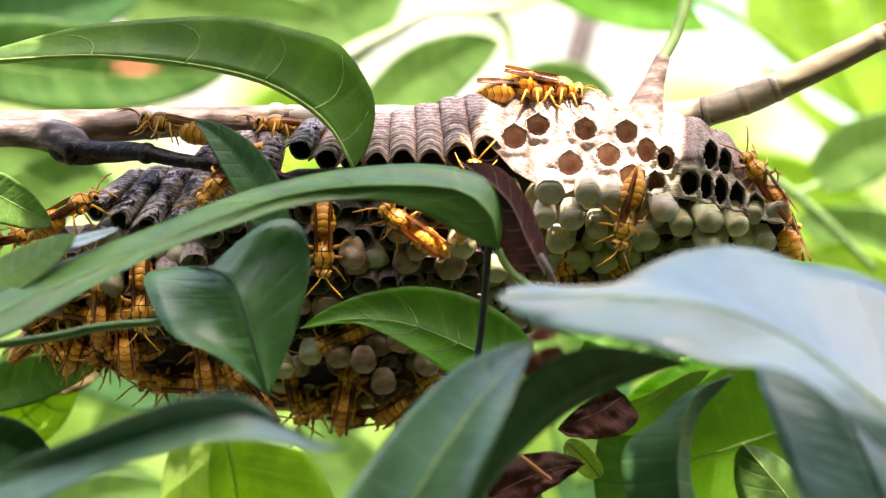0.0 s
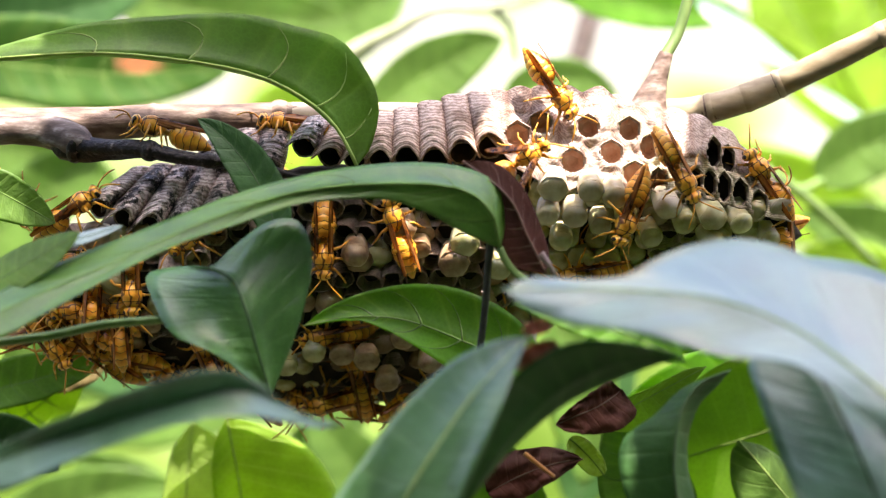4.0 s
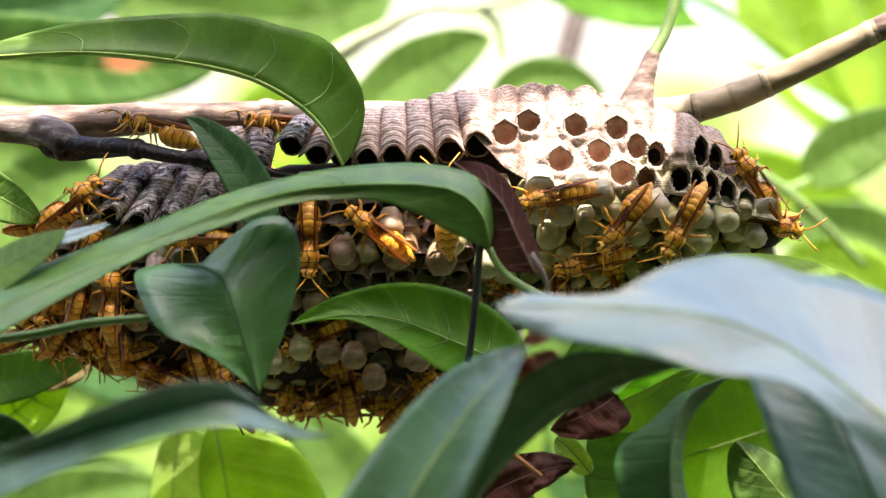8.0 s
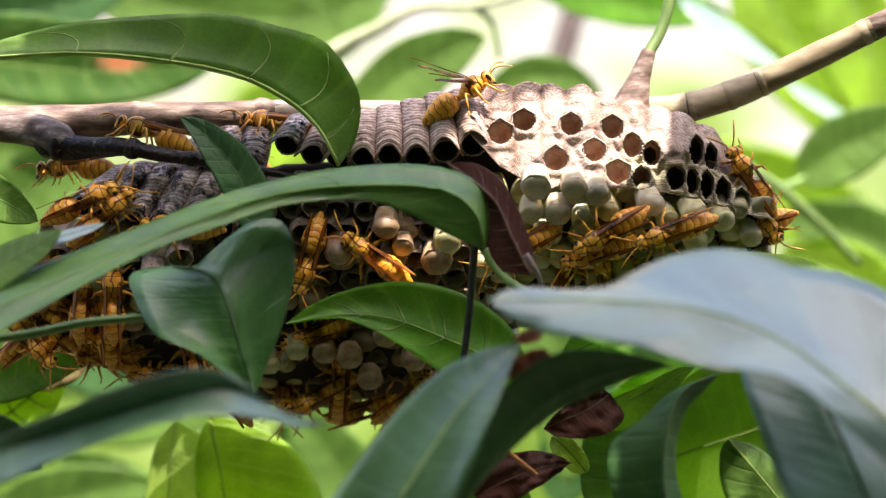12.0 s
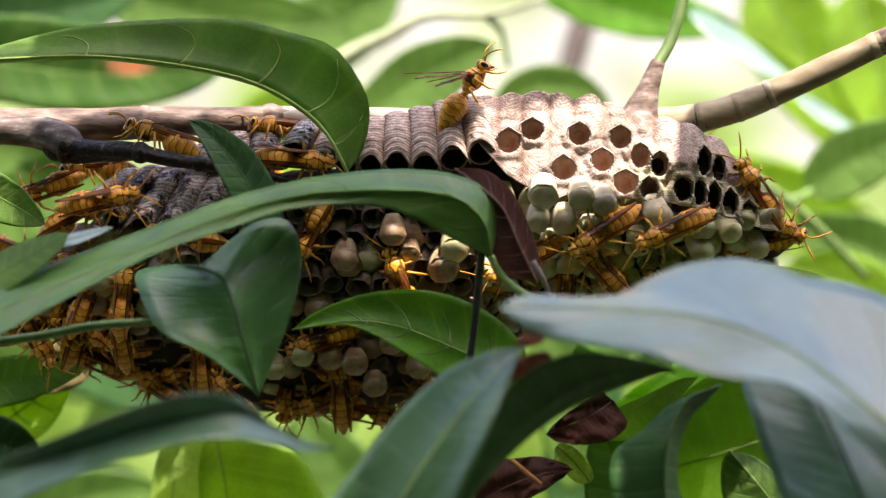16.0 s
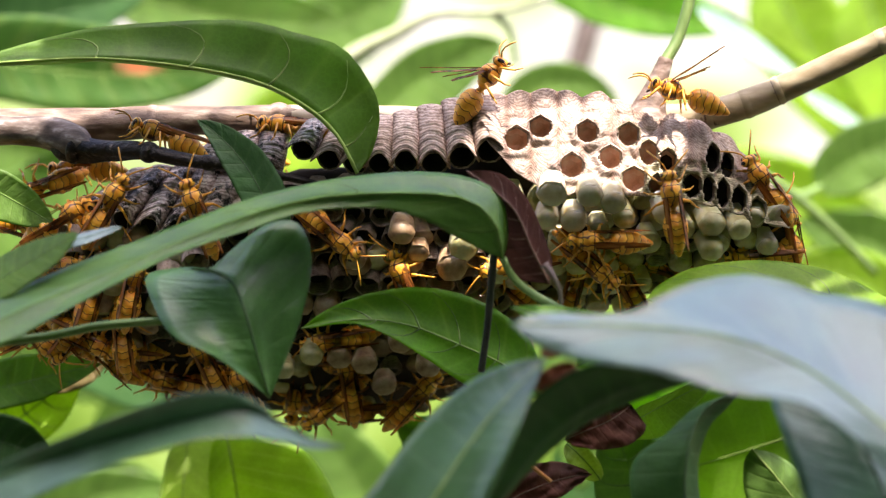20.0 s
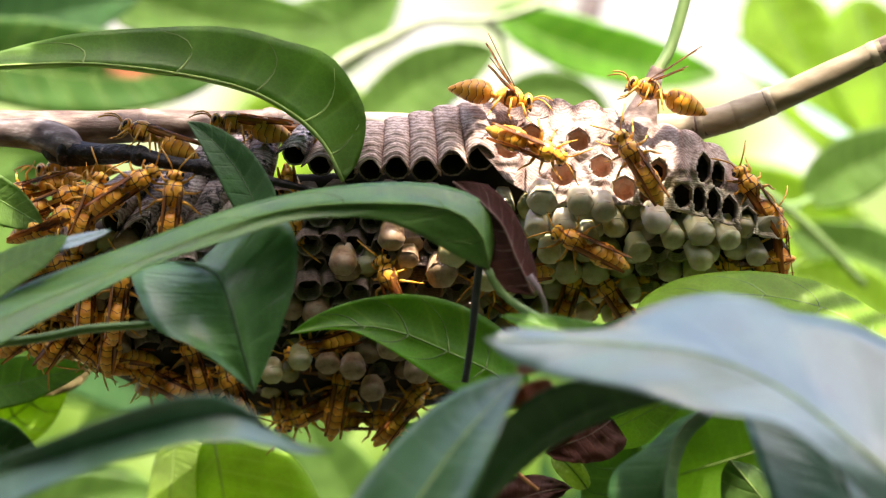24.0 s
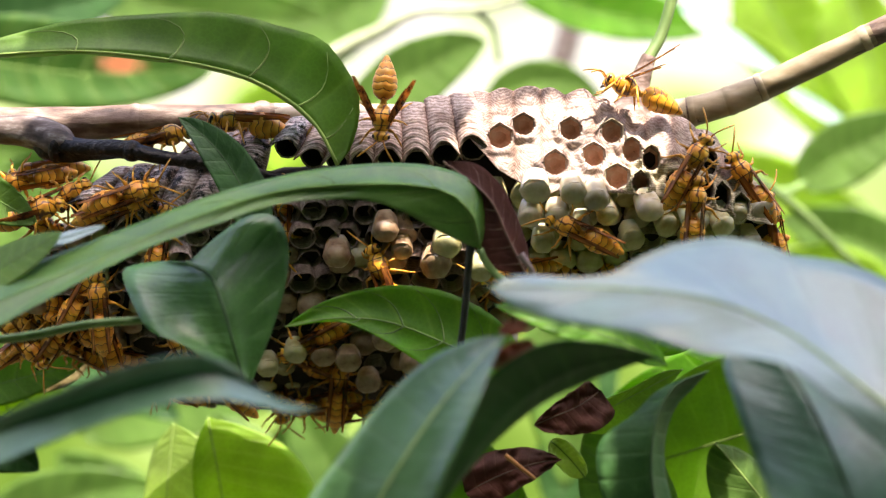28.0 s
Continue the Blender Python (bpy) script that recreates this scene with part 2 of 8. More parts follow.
def paper_material(name, dark, mid, light, tar=0.0, arched=0.0, groove=(0.5, 0.33, 0.27)):
    """Wasp paper: fine arched bands of chewed fibre in alternating greys, with a stain where it is tarred.
    arched: bands along the sheet's own coordinates (u across a rib, v along it)."""
    m, n, l, b = material(name)
    tc = n.new("ShaderNodeTexCoord")
    w = n.new("ShaderNodeTexWave")
    w.wave_type, w.bands_direction = "BANDS", "Z"
    w.inputs["Scale"].default_value, w.inputs["Distortion"].default_value = 620, 12.0
    w.inputs["Detail"].default_value, w.inputs["Detail Scale"].default_value = 4, 0.8
    l.new(tc.outputs["Object"], w.inputs["Vector"])
    r = ramp(n, [(0.0, tuple(0.5 * a + 0.5 * b for a, b in zip(dark, mid))), (0.45, mid), (1.0, tuple(0.5 * a + 0.5 * b for a, b in zip(light, mid)))])
    if arched:
        sep = n.new("ShaderNodeSeparateXYZ")
        l.new(tc.outputs["UV"], sep.inputs[0])
        sq = n.new("ShaderNodeMath")
        sq.operation = "MULTIPLY"
        l.new(sep.outputs[0], sq.inputs[0])
        l.new(sep.outputs[0], sq.inputs[1])
        ar = n.new("ShaderNodeMath")
        ar.operation = "MULTIPLY_ADD"
        l.new(sq.outputs[0], ar.inputs[0])
        ar.inputs[1].default_value = 0.12
        l.new(sep.outputs[1], ar.inputs[2])
        cb = n.new("ShaderNodeCombineXYZ")
        l.new(ar.outputs[0], cb.inputs[2])
        w.inputs["Scale"].default_value, w.inputs["Distortion"].default_value = arched, 0.0
        wob = noise_node(n, l, 700, 3)
        ad = n.new("ShaderNodeMath")
        ad.operation = "MULTIPLY_ADD"
        l.new(wob.outputs["Fac"], ad.inputs[0])
        ad.inputs[1].default_value = 0.11
        l.new(ar.outputs[0], ad.inputs[2])
        l.new(ad.outputs[0], cb.inputs[2])
        l.new(cb.outputs[0], w.inputs["Vector"])
        # the paper turns red-brown towards the grooves between the ribs
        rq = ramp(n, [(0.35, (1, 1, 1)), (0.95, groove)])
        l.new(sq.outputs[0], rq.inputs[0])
    l.new(w.outputs["Fac"], r.inputs[0])
    nz = noise_node(n, l, 160, 6)
    r2 = ramp(n, [(0.32, (0.5, 0.44, 0.4)), (0.48, (0.92, 0.9, 0.88)), (0.6, (1.05, 1.05, 1.05)), (0.75, (1.25, 1.25, 1.25))])
    l.new(nz.outputs["Fac"], r2.inputs[0])
    col = mix_rgb(n, l, 1.0, r.outputs[0], r2.outputs[0], "MULTIPLY")
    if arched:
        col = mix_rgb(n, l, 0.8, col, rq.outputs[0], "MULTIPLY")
    fl = noise_node(n, l, 900, 3, "Object", (1, 1, 0.45), 0.7)
    r3 = ramp(n, [(0.36, (0.66, 0.6, 0.55)), (0.5, (1, 1, 1)), (0.66, (1.25, 1.22, 1.18))])
    l.new(fl.outputs["Fac"], r3.inputs[0])
    col = mix_rgb(n, l, 0.75, col, r3.outputs[0], "MULTIPLY")
    if tar:
        tn = noise_node(n, l, 210, 7, rough=0.7)
        rt = ramp(n, [(tar, (1, 1, 1)), (tar + 0.07, (0, 0, 0))])
        l.new(tn.outputs["Fac"], rt.inputs[0])
        col = mix_rgb(n, l, rt.outputs[0], col, (0.012, 0.009, 0.009))
        # white specks painted in for the glints on the tar
        gl = noise_node(n, l, 1500, 2, rough=0.6)
        rgl = ramp(n, [(0.62, (0, 0, 0)), (0.67, (1, 1, 1))])
        l.new(gl.outputs["Fac"], rgl.inputs[0])
        col = mix_rgb(n, l, rgl.outputs[0], col, (0.62, 0.6, 0.58))
        rr = ramp(n, [(0.0, (0.85,) * 3), (1.0, (0.28,) * 3)])
        l.new(rt.outputs[0], rr.inputs[0])
        l.new(rr.outputs[0], b.inputs["Roughness"])
    else:
        b.inputs["Roughness"].default_value = 0.9
    oi = n.new("ShaderNodeObjectInfo")
    rv = ramp(n, [(0.0, (0.8, 0.78, 0.76)), (1.0, (1.1, 1.1, 1.08))])
    l.new(oi.outputs["Random"], rv.inputs[0])
    col = mix_rgb(n, l, 1.0, col, rv.outputs[0], "MULTIPLY")
    l.new(col, b.inputs["Base Color"])
    sm = n.new("ShaderNodeMath")
    sm.operation = "MULTIPLY_ADD"
    l.new(w.outputs["Fac"], sm.inputs[0])
    sm.inputs[1].default_value = 0.35
    l.new(nz.outputs["Fac"], sm.inputs[2])
    bump_node(n, l, sm.outputs[0], b, 0.45, 0.0003)
    return m


PAPER = paper_material("wasp_paper", (0.11, 0.075, 0.055), (0.28, 0.215, 0.17), (0.52, 0.43, 0.36))
PAPER_PALE = paper_material("wasp_paper_pale", (0.22, 0.15, 0.12), (0.47, 0.385, 0.33), (0.66, 0.58, 0.51), 0.0, 8.0, (0.66, 0.53, 0.47))
TWIG_BLACK.node_tree.nodes["Principled BSDF"].inputs["Specular IOR Level"].default_value = 0.25
# darker copy of the pale paper, for shade painted on the comb face
PAPER_SHADED = paper_material("wasp_paper_shaded", (0.13, 0.085, 0.07), (0.33, 0.255, 0.22), (0.56, 0.47, 0.42), 0.0, 8.0, (0.5, 0.36, 0.3))
PAPER_TAR = paper_material("wasp_paper_tarred", (0.16, 0.12, 0.115), (0.5, 0.43, 0.42), (0.85, 0.8, 0.79), 0.44, 5.0)
PAPER_RIB = paper_material("wasp_paper_ribbed", (0.19, 0.125, 0.1), (0.6, 0.48, 0.41), (0.86, 0.76, 0.69), 0.0, 5.0)
PAPER_RIB_PALE = paper_material("wasp_paper_ribbed_pale", (0.22, 0.16, 0.13), (0.5, 0.41, 0.36), (0.72, 0.63, 0.57), 0.0, 5.0)
PAPER_GREEN = paper_material("wasp_paper_olive", (0.2, 0.18, 0.11), (0.42, 0.385, 0.26), (0.66, 0.62, 0.46))
# core paper painted near black for the shade between the cells
CORE = solid("comb_core_shade", [(0.3, (0.02, 0.013, 0.009)), (0.7, (0.06, 0.04, 0.03))], 200, 0.95)
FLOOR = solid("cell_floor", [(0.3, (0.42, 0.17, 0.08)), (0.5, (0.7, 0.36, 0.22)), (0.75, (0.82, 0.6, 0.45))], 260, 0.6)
# cell floor with the shade of a deep cell put into its colour
FLOOR_SHADE = solid("cell_floor_shade", [(0.3, (0.015, 0.01, 0.008)), (0.7, (0.06, 0.035, 0.025))], 260, 0.8)
CAP = solid("silk_cap_cream", [(0.3, (0.46, 0.38, 0.2)), (0.45, (0.68, 0.61, 0.42)), (0.6, (0.79, 0.74, 0.57)), (0.75, (0.88, 0.86, 0.74))], 160, 0.26, 0.3, 0.0003, subsurface=0.7)
CAP_GREEN = solid("silk_cap_olive", [(0.3, (0.34, 0.31, 0.12)), (0.45, (0.57, 0.55, 0.29)), (0.6, (0.7, 0.69, 0.42)), (0.75, (0.82, 0.82, 0.62))], 160, 0.26, 0.3, 0.0003, subsurface=0.7)
CAP_TAN = solid("silk_cap_tan", [(0.3, (0.16, 0.08, 0.04)), (0.45, (0.38, 0.25, 0.14)), (0.6, (0.52, 0.39, 0.25)), (0.75, (0.72, 0.6, 0.46))], 240, 0.45, 0.5, 0.0004, subsurface=0.45)


def wasp_body(name, bands):
    """Orange-yellow chitin; bands: dark edges of the rings along the local x."""
    m, n, l, b = material(name)
    tc = n.new("ShaderNodeTexCoord")
    nz = noise_node(n, l, 420, 4)
    r = ramp(n, [(0.3, (0.62, 0.23, 0.015)), (0.5, (0.84, 0.4, 0.035)), (0.75, (0.93, 0.55, 0.08))])
    l.new(nz.outputs["Fac"], r.inputs[0])
    col = r.outputs[0]
    if bands:
        sep = n.new("ShaderNodeSeparateXYZ")
        l.new(tc.outputs["Object"], sep.inputs[0])
        # scalloped hind edges of the rings: the line dips twice on each side
        ang = n.new("ShaderNodeMath")
        ang.operation = "ARCTAN2"
        l.new(sep.outputs[1], ang.inputs[0])
        l.new(sep.outputs[2], ang.inputs[1])
        an4 = n.new("ShaderNodeMath")
        an4.operation = "MULTIPLY"
        l.new(ang.outputs[0], an4.inputs[0])
        an4.inputs[1].default_value = 5.0
        co = n.new("ShaderNodeMath")
        co.operation = "COSINE"
        l.new(an4.outputs[0], co.inputs[0])
        off = n.new("ShaderNodeMath")
        off.operation = "MULTIPLY_ADD"
        l.new(co.outputs[0], off.inputs[0])
        off.inputs[1].default_value = 0.12
        ph = n.new("ShaderNodeMath")
        ph.operation = "MULTIPLY_ADD"
        l.new(sep.outputs[0], ph.inputs[0])
        ph.inputs[1].default_value = bands
        l.new(nz.outputs["Fac"], off.inputs[2])
        l.new(off.outputs[0], ph.inputs[2])
        fr = n.new("ShaderNodeMath")
        fr.operation = "FRACT"
        l.new(ph.outputs[0], fr.inputs[0])
        rb = ramp(n, [(0.0, (1, 1, 1)), (0.07, (1, 1, 1)), (0.13, (0, 0, 0)), (1.0, (0, 0, 0))])
        l.new(fr.outputs[0], rb.inputs[0])
        rg = ramp(n, [(0.15, (1.06, 1.1, 1.08)), (1.0, (0.82, 0.7, 0.55))])
        l.new(fr.outputs[0], rg.inputs[0])
        col = mix_rgb(n, l, 1.0, col, rg.outputs[0], "MULTIPLY")
        col = mix_rgb(n, l, rb.outputs[0], col, (0.035, 0.014, 0.008))
        bump_node(n, l, fr.outputs[0], b, 0.25, 0.0003)
    else:
        dk = n.new("ShaderNodeTexWave")
        dk.wave_type, dk.bands_direction = "BANDS", "Y"
        dk.inputs["Scale"].default_value, dk.inputs["Distortion"].default_value = 200, 9.0
        dk.inputs["Detail Scale"].default_value = 1.2
        l.new(tc.outputs["Object"], dk.inputs["Vector"])
        rd = ramp(n, [(0.0, (1, 1, 1)), (0.1, (0.8, 0.8, 0.8)), (0.2, (0, 0, 0)), (1.0, (0, 0, 0))])
        l.new(dk.outputs["Fac"], rd.inputs[0])
        col = mix_rgb(n, l, rd.outputs[0], col, (0.14, 0.045, 0.012))
        bump_node(n, l, nz.outputs["Fac"], b, 0.4, 0.0002)
    l.new(col, b.inputs["Base Color"])
    b.inputs["Roughness"].default_value = 0.36
    b.inputs["Subsurface Weight"].default_value = 0.3
    b.inputs["Subsurface Radius"].default_value = (0.001, 0.0005, 0.0002)
    return m


GASTER = wasp_body("wasp_gaster", 590)
THORAX = wasp_body("wasp_thorax", 0)
LIMB = solid("wasp_limb", [(0.3, (0.65, 0.25, 0.02)), (0.7, (0.92, 0.5, 0.06))], 500, 0.4)
DARK = solid("wasp_dark_mark", [(0.3, (0.03, 0.012, 0.006)), (0.7, (0.09, 0.035, 0.012))], 600, 0.35)
EYE = solid("wasp_eye", [(0.3, (0.02, 0.01, 0.006)), (0.7, (0.05, 0.025, 0.012))], 900, 0.2)


def wing_material():
    m, n, l, b = material("wasp_wing")
    nz = noise_node(n, l, 500, 3, "Object", (0.25, 1.6, 1))
    r = ramp(n, [(0.36, (0.06, 0.018, 0.006)), (0.5, (0.22, 0.08, 0.018)), (0.68, (0.5, 0.22, 0.05))])
    l.new(nz.outputs["Fac"], r.inputs[0])
    l.new(r.outputs[0], b.inputs["Base Color"])
    b.inputs["Roughness"].default_value = 0.25
    tl = n.new("ShaderNodeBsdfTranslucent")
    l.new(r.outputs[0], tl.inputs[0])
    tp = n.new("ShaderNodeBsdfTransparent")
    tp.inputs[0].default_value = (1, 0.72, 0.42, 1)
    m1, m2 = n.new("ShaderNodeMixShader"), n.new("ShaderNodeMixShader")
    m1.inputs[0].default_value, m2.inputs[0].default_value = 0.45, 0.22
    l.new(b.outputs[0], m1.inputs[1])
    l.new(tl.outputs[0], m1.inputs[2])
    l.new(m1.outputs[0], m2.inputs[1])
    l.new(tp.outputs[0], m2.inputs[2])
    l.new(m2.outputs[0], n["Material Output"].inputs[0])
    return m


WING = wing_material()


# ---- mesh helpers ----
def part(name, bm, mat, parent=None, label="", smooth=True):
    """Links a bmesh, in metres, as one mesh object."""
    me = bpy.data.meshes.new(name)
    bm.to_mesh(me)
    bm.free()
    for m in (mat if isinstance(mat, (list, tuple)) else [mat]):
        me.materials.append(m)
    if smooth:
        me.polygons.foreach_set("use_smooth", [True] * len(me.polygons))
    ob = new(name, me)
    if parent:
        ob.parent = parent
    if label:
        ob["label"] = label
    return ob


def bez(p, t):
    s = 1 - t
    return p[0] * s ** 3 + p[1] * 3 * s * s * t + p[2] * 3 * s * t * t + p[3] * t ** 3


def spline(p, t):
    """The place at t (0 to 1) on a smooth line through a few places."""
    f = t * (len(p) - 1)
    k = min(int(f), len(p) - 2)
    t = f - k
    b, c = p[k], p[k + 1]
    a, d = (p[k - 1] if k else b * 2 - c), (p[k + 2] if k + 2 < len(p) else c * 2 - b)
    return 0.5 * (2 * b + (c - a) * t + (2 * a - 5 * b + 4 * c - d) * t * t + (3 * b - a - 3 * c + d) * t ** 3)


def tube(bm, pts, radii, sides=10, closed=True, wobble=0.0, mat=0):
    """A swept tube through points (metres) with a radius at each."""
    rings = []
    pts = [Vector(p) for p in pts]
    up = Vector((0.13, 0.31, 0.94))
    for i, p in enumerate(pts):
        t = (pts[min(i + 1, len(pts) - 1)] - pts[max(i - 1, 0)]).normalized()
        a = t.cross(up)
        if a.length < 0.1:
            a = t.cross(Vector((1, 0, 0)))
        a.normalize()
        b = t.cross(a)
        ring = []
        for k in range(sides):
            g = 2 * math.pi * k / sides
            r = radii[i] * (1 + wobble * noise.noise(p * 90 + Vector((math.cos(g), math.sin(g), 0)) * 1.5))
            ring.append(bm.verts.new(p + a * r * math.cos(g) + b * r * math.sin(g)))
        rings.append(ring)
    for q, r in zip(rings, rings[1:]):
        for k in range(sides):
            f = bm.faces.new((q[k], q[(k + 1) % sides], r[(k + 1) % sides], r[k]))
            f.material_index = mat
    if closed:
        bm.faces.new(list(reversed(rings[0]))).material_index = mat
        bm.faces.new(rings[-1]).material_index = mat
    return rings


def curve_points(pts, n):
    """A smooth line through a few places (mm), as n + 1 points in metres."""
    p = [Vector(q) * MM for q in pts]
    p = [p[0] * 2 - p[1]] + p + [p[-1] * 2 - p[-2]]
    out = []
    for i in range(n + 1):
        f = i / n * (len(p) - 3)
        k = min(int(f), len(p) - 4)
        t = f - k
        a, b, c, d = p[k:k + 4]
        out.append(0.5 * (2 * b + (c - a) * t + (2 * a - 5 * b + 4 * c - d) * t * t + (3 * b - a - 3 * c + d) * t ** 3))
    return out


def ball(bm, c, r, m=None, seg=14, rings=9, mat=0):
    """An ellipsoid at c with half-axes r, turned by m."""
    mt = Matrix.Translation(c) @ (m.to_4x4() if m else Matrix()) @ Matrix.Diagonal((*r, 1))
    v = bmesh.ops.create_uvsphere(bm, u_segments=seg, v_segments=rings, radius=1, matrix=mt)
    for w in v["verts"]:
        for f in w.link_faces:
            f.material_index = mat


# ---- ground and far foliage ----
def build_setting():
    bm = bmesh.new()
    bmesh.ops.create_grid(bm, x_segments=60, y_segments=60, size=60)
    for v in bm.verts:
        v.co.z = -1.5 + 0.05 * noise.noise(v.co * 0.7)
    # colour kept dark in place of tree shade, so little light bounces up
    g = part("ground", bm, solid("ground_shade", [(0.3, (0.012, 0.012, 0.006)), (0.55, (0.025, 0.03, 0.012)), (0.8, (0.05, 0.04, 0.025))], 6, 0.95))
    tagged(g, "unseen soil with leaf litter, shade put into its dark colour", "ground", kind="structure")


build_setting()


def build_backdrop():
    """Woodland far behind that glows by itself, sunlight and sky gaps painted into its colour."""
    bm = bmesh.new()
    n = 24
    rows = []
    for j in range(7):
        rows.append([bm.verts.new((7 * math.sin(a), -0.6 + 7 * math.cos(a), -1.6 + 1.1 * j)) for a in (radians(-75 + 150 * i / n) for i in range(n + 1))])
    for a, b in zip(rows, rows[1:]):
        for i in range(n):
            bm.faces.new((a[i], a[i + 1], b[i + 1], b[i]))
    m, nd, l, b = material("far_foliage_glow")
    n1 = noise_node(nd, l, 2.6, 3)
    n2 = noise_node(nd, l, 6.5, 2)
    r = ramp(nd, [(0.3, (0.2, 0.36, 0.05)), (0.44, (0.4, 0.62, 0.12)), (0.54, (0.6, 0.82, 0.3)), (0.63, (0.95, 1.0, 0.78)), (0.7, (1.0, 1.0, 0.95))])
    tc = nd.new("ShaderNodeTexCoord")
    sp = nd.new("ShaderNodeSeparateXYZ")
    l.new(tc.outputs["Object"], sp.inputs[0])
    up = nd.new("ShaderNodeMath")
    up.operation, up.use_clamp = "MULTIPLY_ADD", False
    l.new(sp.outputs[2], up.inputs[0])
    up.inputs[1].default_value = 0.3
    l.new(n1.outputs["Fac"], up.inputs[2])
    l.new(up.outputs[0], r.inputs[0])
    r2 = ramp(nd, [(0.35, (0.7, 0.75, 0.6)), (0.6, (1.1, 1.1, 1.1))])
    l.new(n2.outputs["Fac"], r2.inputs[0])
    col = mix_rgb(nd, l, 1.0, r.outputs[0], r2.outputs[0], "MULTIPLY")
    # the sheet emits the painted daylight instead of being lit
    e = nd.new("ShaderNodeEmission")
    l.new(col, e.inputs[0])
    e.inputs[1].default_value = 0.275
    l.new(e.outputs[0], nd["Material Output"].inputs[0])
    tagged(part("backdrop", bm, m), "glowing backdrop of green woodland far behind with bright sky gaps", "backdrop", kind="structure")


build_backdrop()


def build_light_block():
    """Unseen wall of dense growth, added behind and beside the viewer to block light."""
    bm = bmesh.new()
    n = 40
    rows = []
    for j in range(9):
        row = []
        for i in range(n + 1):
            a = radians(78 + 204 * i / n)
            r = 1.7 + 0.35 * noise.noise(Vector((i * 0.5, j * 0.7, 2)))
            row.append(bm.verts.new((r * math.sin(a), -0.6 + r * math.cos(a), -1.6 + 0.42 * j)))
        rows.append(row)
    for a, b in zip(rows, rows[1:]):
        for i in range(n):
            bm.faces.new((a[i], a[i + 1], b[i + 1], b[i]))
    th = part("thicket", bm, solid("thicket_light_block", [(0.3, (0.015, 0.03, 0.01)), (0.55, (0.04, 0.09, 0.025)), (0.8, (0.09, 0.16, 0.05))], 14, 0.8, 0.8, 0.03))
    tagged(th, "unseen dark green thicket added to hold back sky light", "thicket", kind="structure")


build_light_block()


# ---- leaves ----
FAR = 1.16


def farther(q):
    """The growth behind the nest stands farther off than it was sketched; places in mm, spread from the viewer's eye."""
    return (q[0] * FAR, (q[1] + 600) * FAR - 600, q[2] * FAR)


def leaf(label, mat, p, wl, wr, al=(10, 10), ar=(10, 10), shape=(0.55, 0.75), sweep=(0.0, 0.0), cup=0.0, wave=0.0, veins=True, vein=None, stalk=0.0, petiole=None, seed=0, front=(0, -1, 0), name="leaf", spray=None, margins=None, bow=(0.0, 0.0)):
    """A leaf along the cubic p (mm) from its base to its tip. wl, wr: widths (mm) of the half on its left and right;
    al, ar: how far each half is lifted towards -y, from the base to the tip (degrees); cup bends a half along its width; sweep rakes it back.
    margins: the lines of its left and right edge in place of widths, with the blade bowed by bow (mm) between midrib and edge."""
    vein = vein or (VEIN_DARK if mat in (LEAF_SHADED, LEAF_GLOSS, LEAF_PALE_SHEEN, LEAF_FOLD, LEAF_TEAL) else VEIN)
    if min(q[1] for q in p) >= 40 and not spray:
        p, wl, wr, wave = [farther(q) for q in p], wl * FAR, wr * FAR, wave * FAR
    p = [Vector(q) * MM for q in p]
    thing, origin = spray, Vector()
    if margins:
        edge = {1: [p[0], *(Vector(q) * MM for q in margins[0]), p[-1]], -1: [p[0], *(Vector(q) * MM for q in margins[1]), p[-1]]}

    def mid(t):
        return spline(p, t) if margins else bez(p, t)

    if not spray:
        thing, origin = new(name), mid(0.5)
        thing.matrix_world = Matrix.Translation(origin)
    nv, nu = 26, 7
    a, b = shape
    top = (a / (a + b)) ** a * (b / (a + b)) ** b
    front = Vector(front)

    def place(u, v):
        c = mid(v)
        if margins:
            side = 1 if u > 0 else -1
            d = spline(edge[side], v) - c
            k = abs(u)
            t = mid(min(1, v + 0.03)) - mid(max(0, v - 0.03))
            nrm = (d.cross(t) if side > 0 else t.cross(d))
            nrm = nrm.normalized() if nrm.length > 1e-12 else front
            swell = bow[0 if side > 0 else 1] * math.sin(math.pi * k ** 0.8) * math.sin(math.pi * v) ** 0.5
            rip = (wave + 0.02 * max(wl, wr)) * k * noise.noise(Vector((v * 5 + seed, u * 2, seed * 1.3)))
            sag = -0.007 * max(wl, wr) * math.sin(v * 46 - 4 * k) * k * (1 - k) * 4
            return c + d * k + nrm * ((swell + rip + sag) * MM) - origin
        t = (bez(p, min(1, v + 0.02)) - bez(p, max(0, v - 0.02))).normalized()
        side = front.cross(t).normalized()
        nrm = t.cross(side).normalized()
        w = (max(v, 1e-4) ** a) * (max(1 - v, 0) ** b) / top
        w *= 1 + 0.06 * noise.noise(Vector((v * 5, seed * 3.7, u > 0))) + 0.02 * noise.noise(Vector((v * 21, seed * 1.7, u > 0)))
        left = u > 0
        ang = al if left else ar
        g0 = radians(float(np.interp(v * (len(ang) - 1), range(len(ang)), ang)))
        d, wid, k = Vector(), (wl if left else wr) * MM * w, abs(u)
        # walk outwards so that the half may curl
        steps = 3
        for s in range(steps):
            g = g0 + radians(cup) * k * (s + 0.5) / steps
            d += ((side if left else -side) * math.cos(g) + nrm * math.sin(g)) * (wid * k / steps)
        d += t * (-math.sin(radians(sweep[0] if left else sweep[1])) * wid * k)
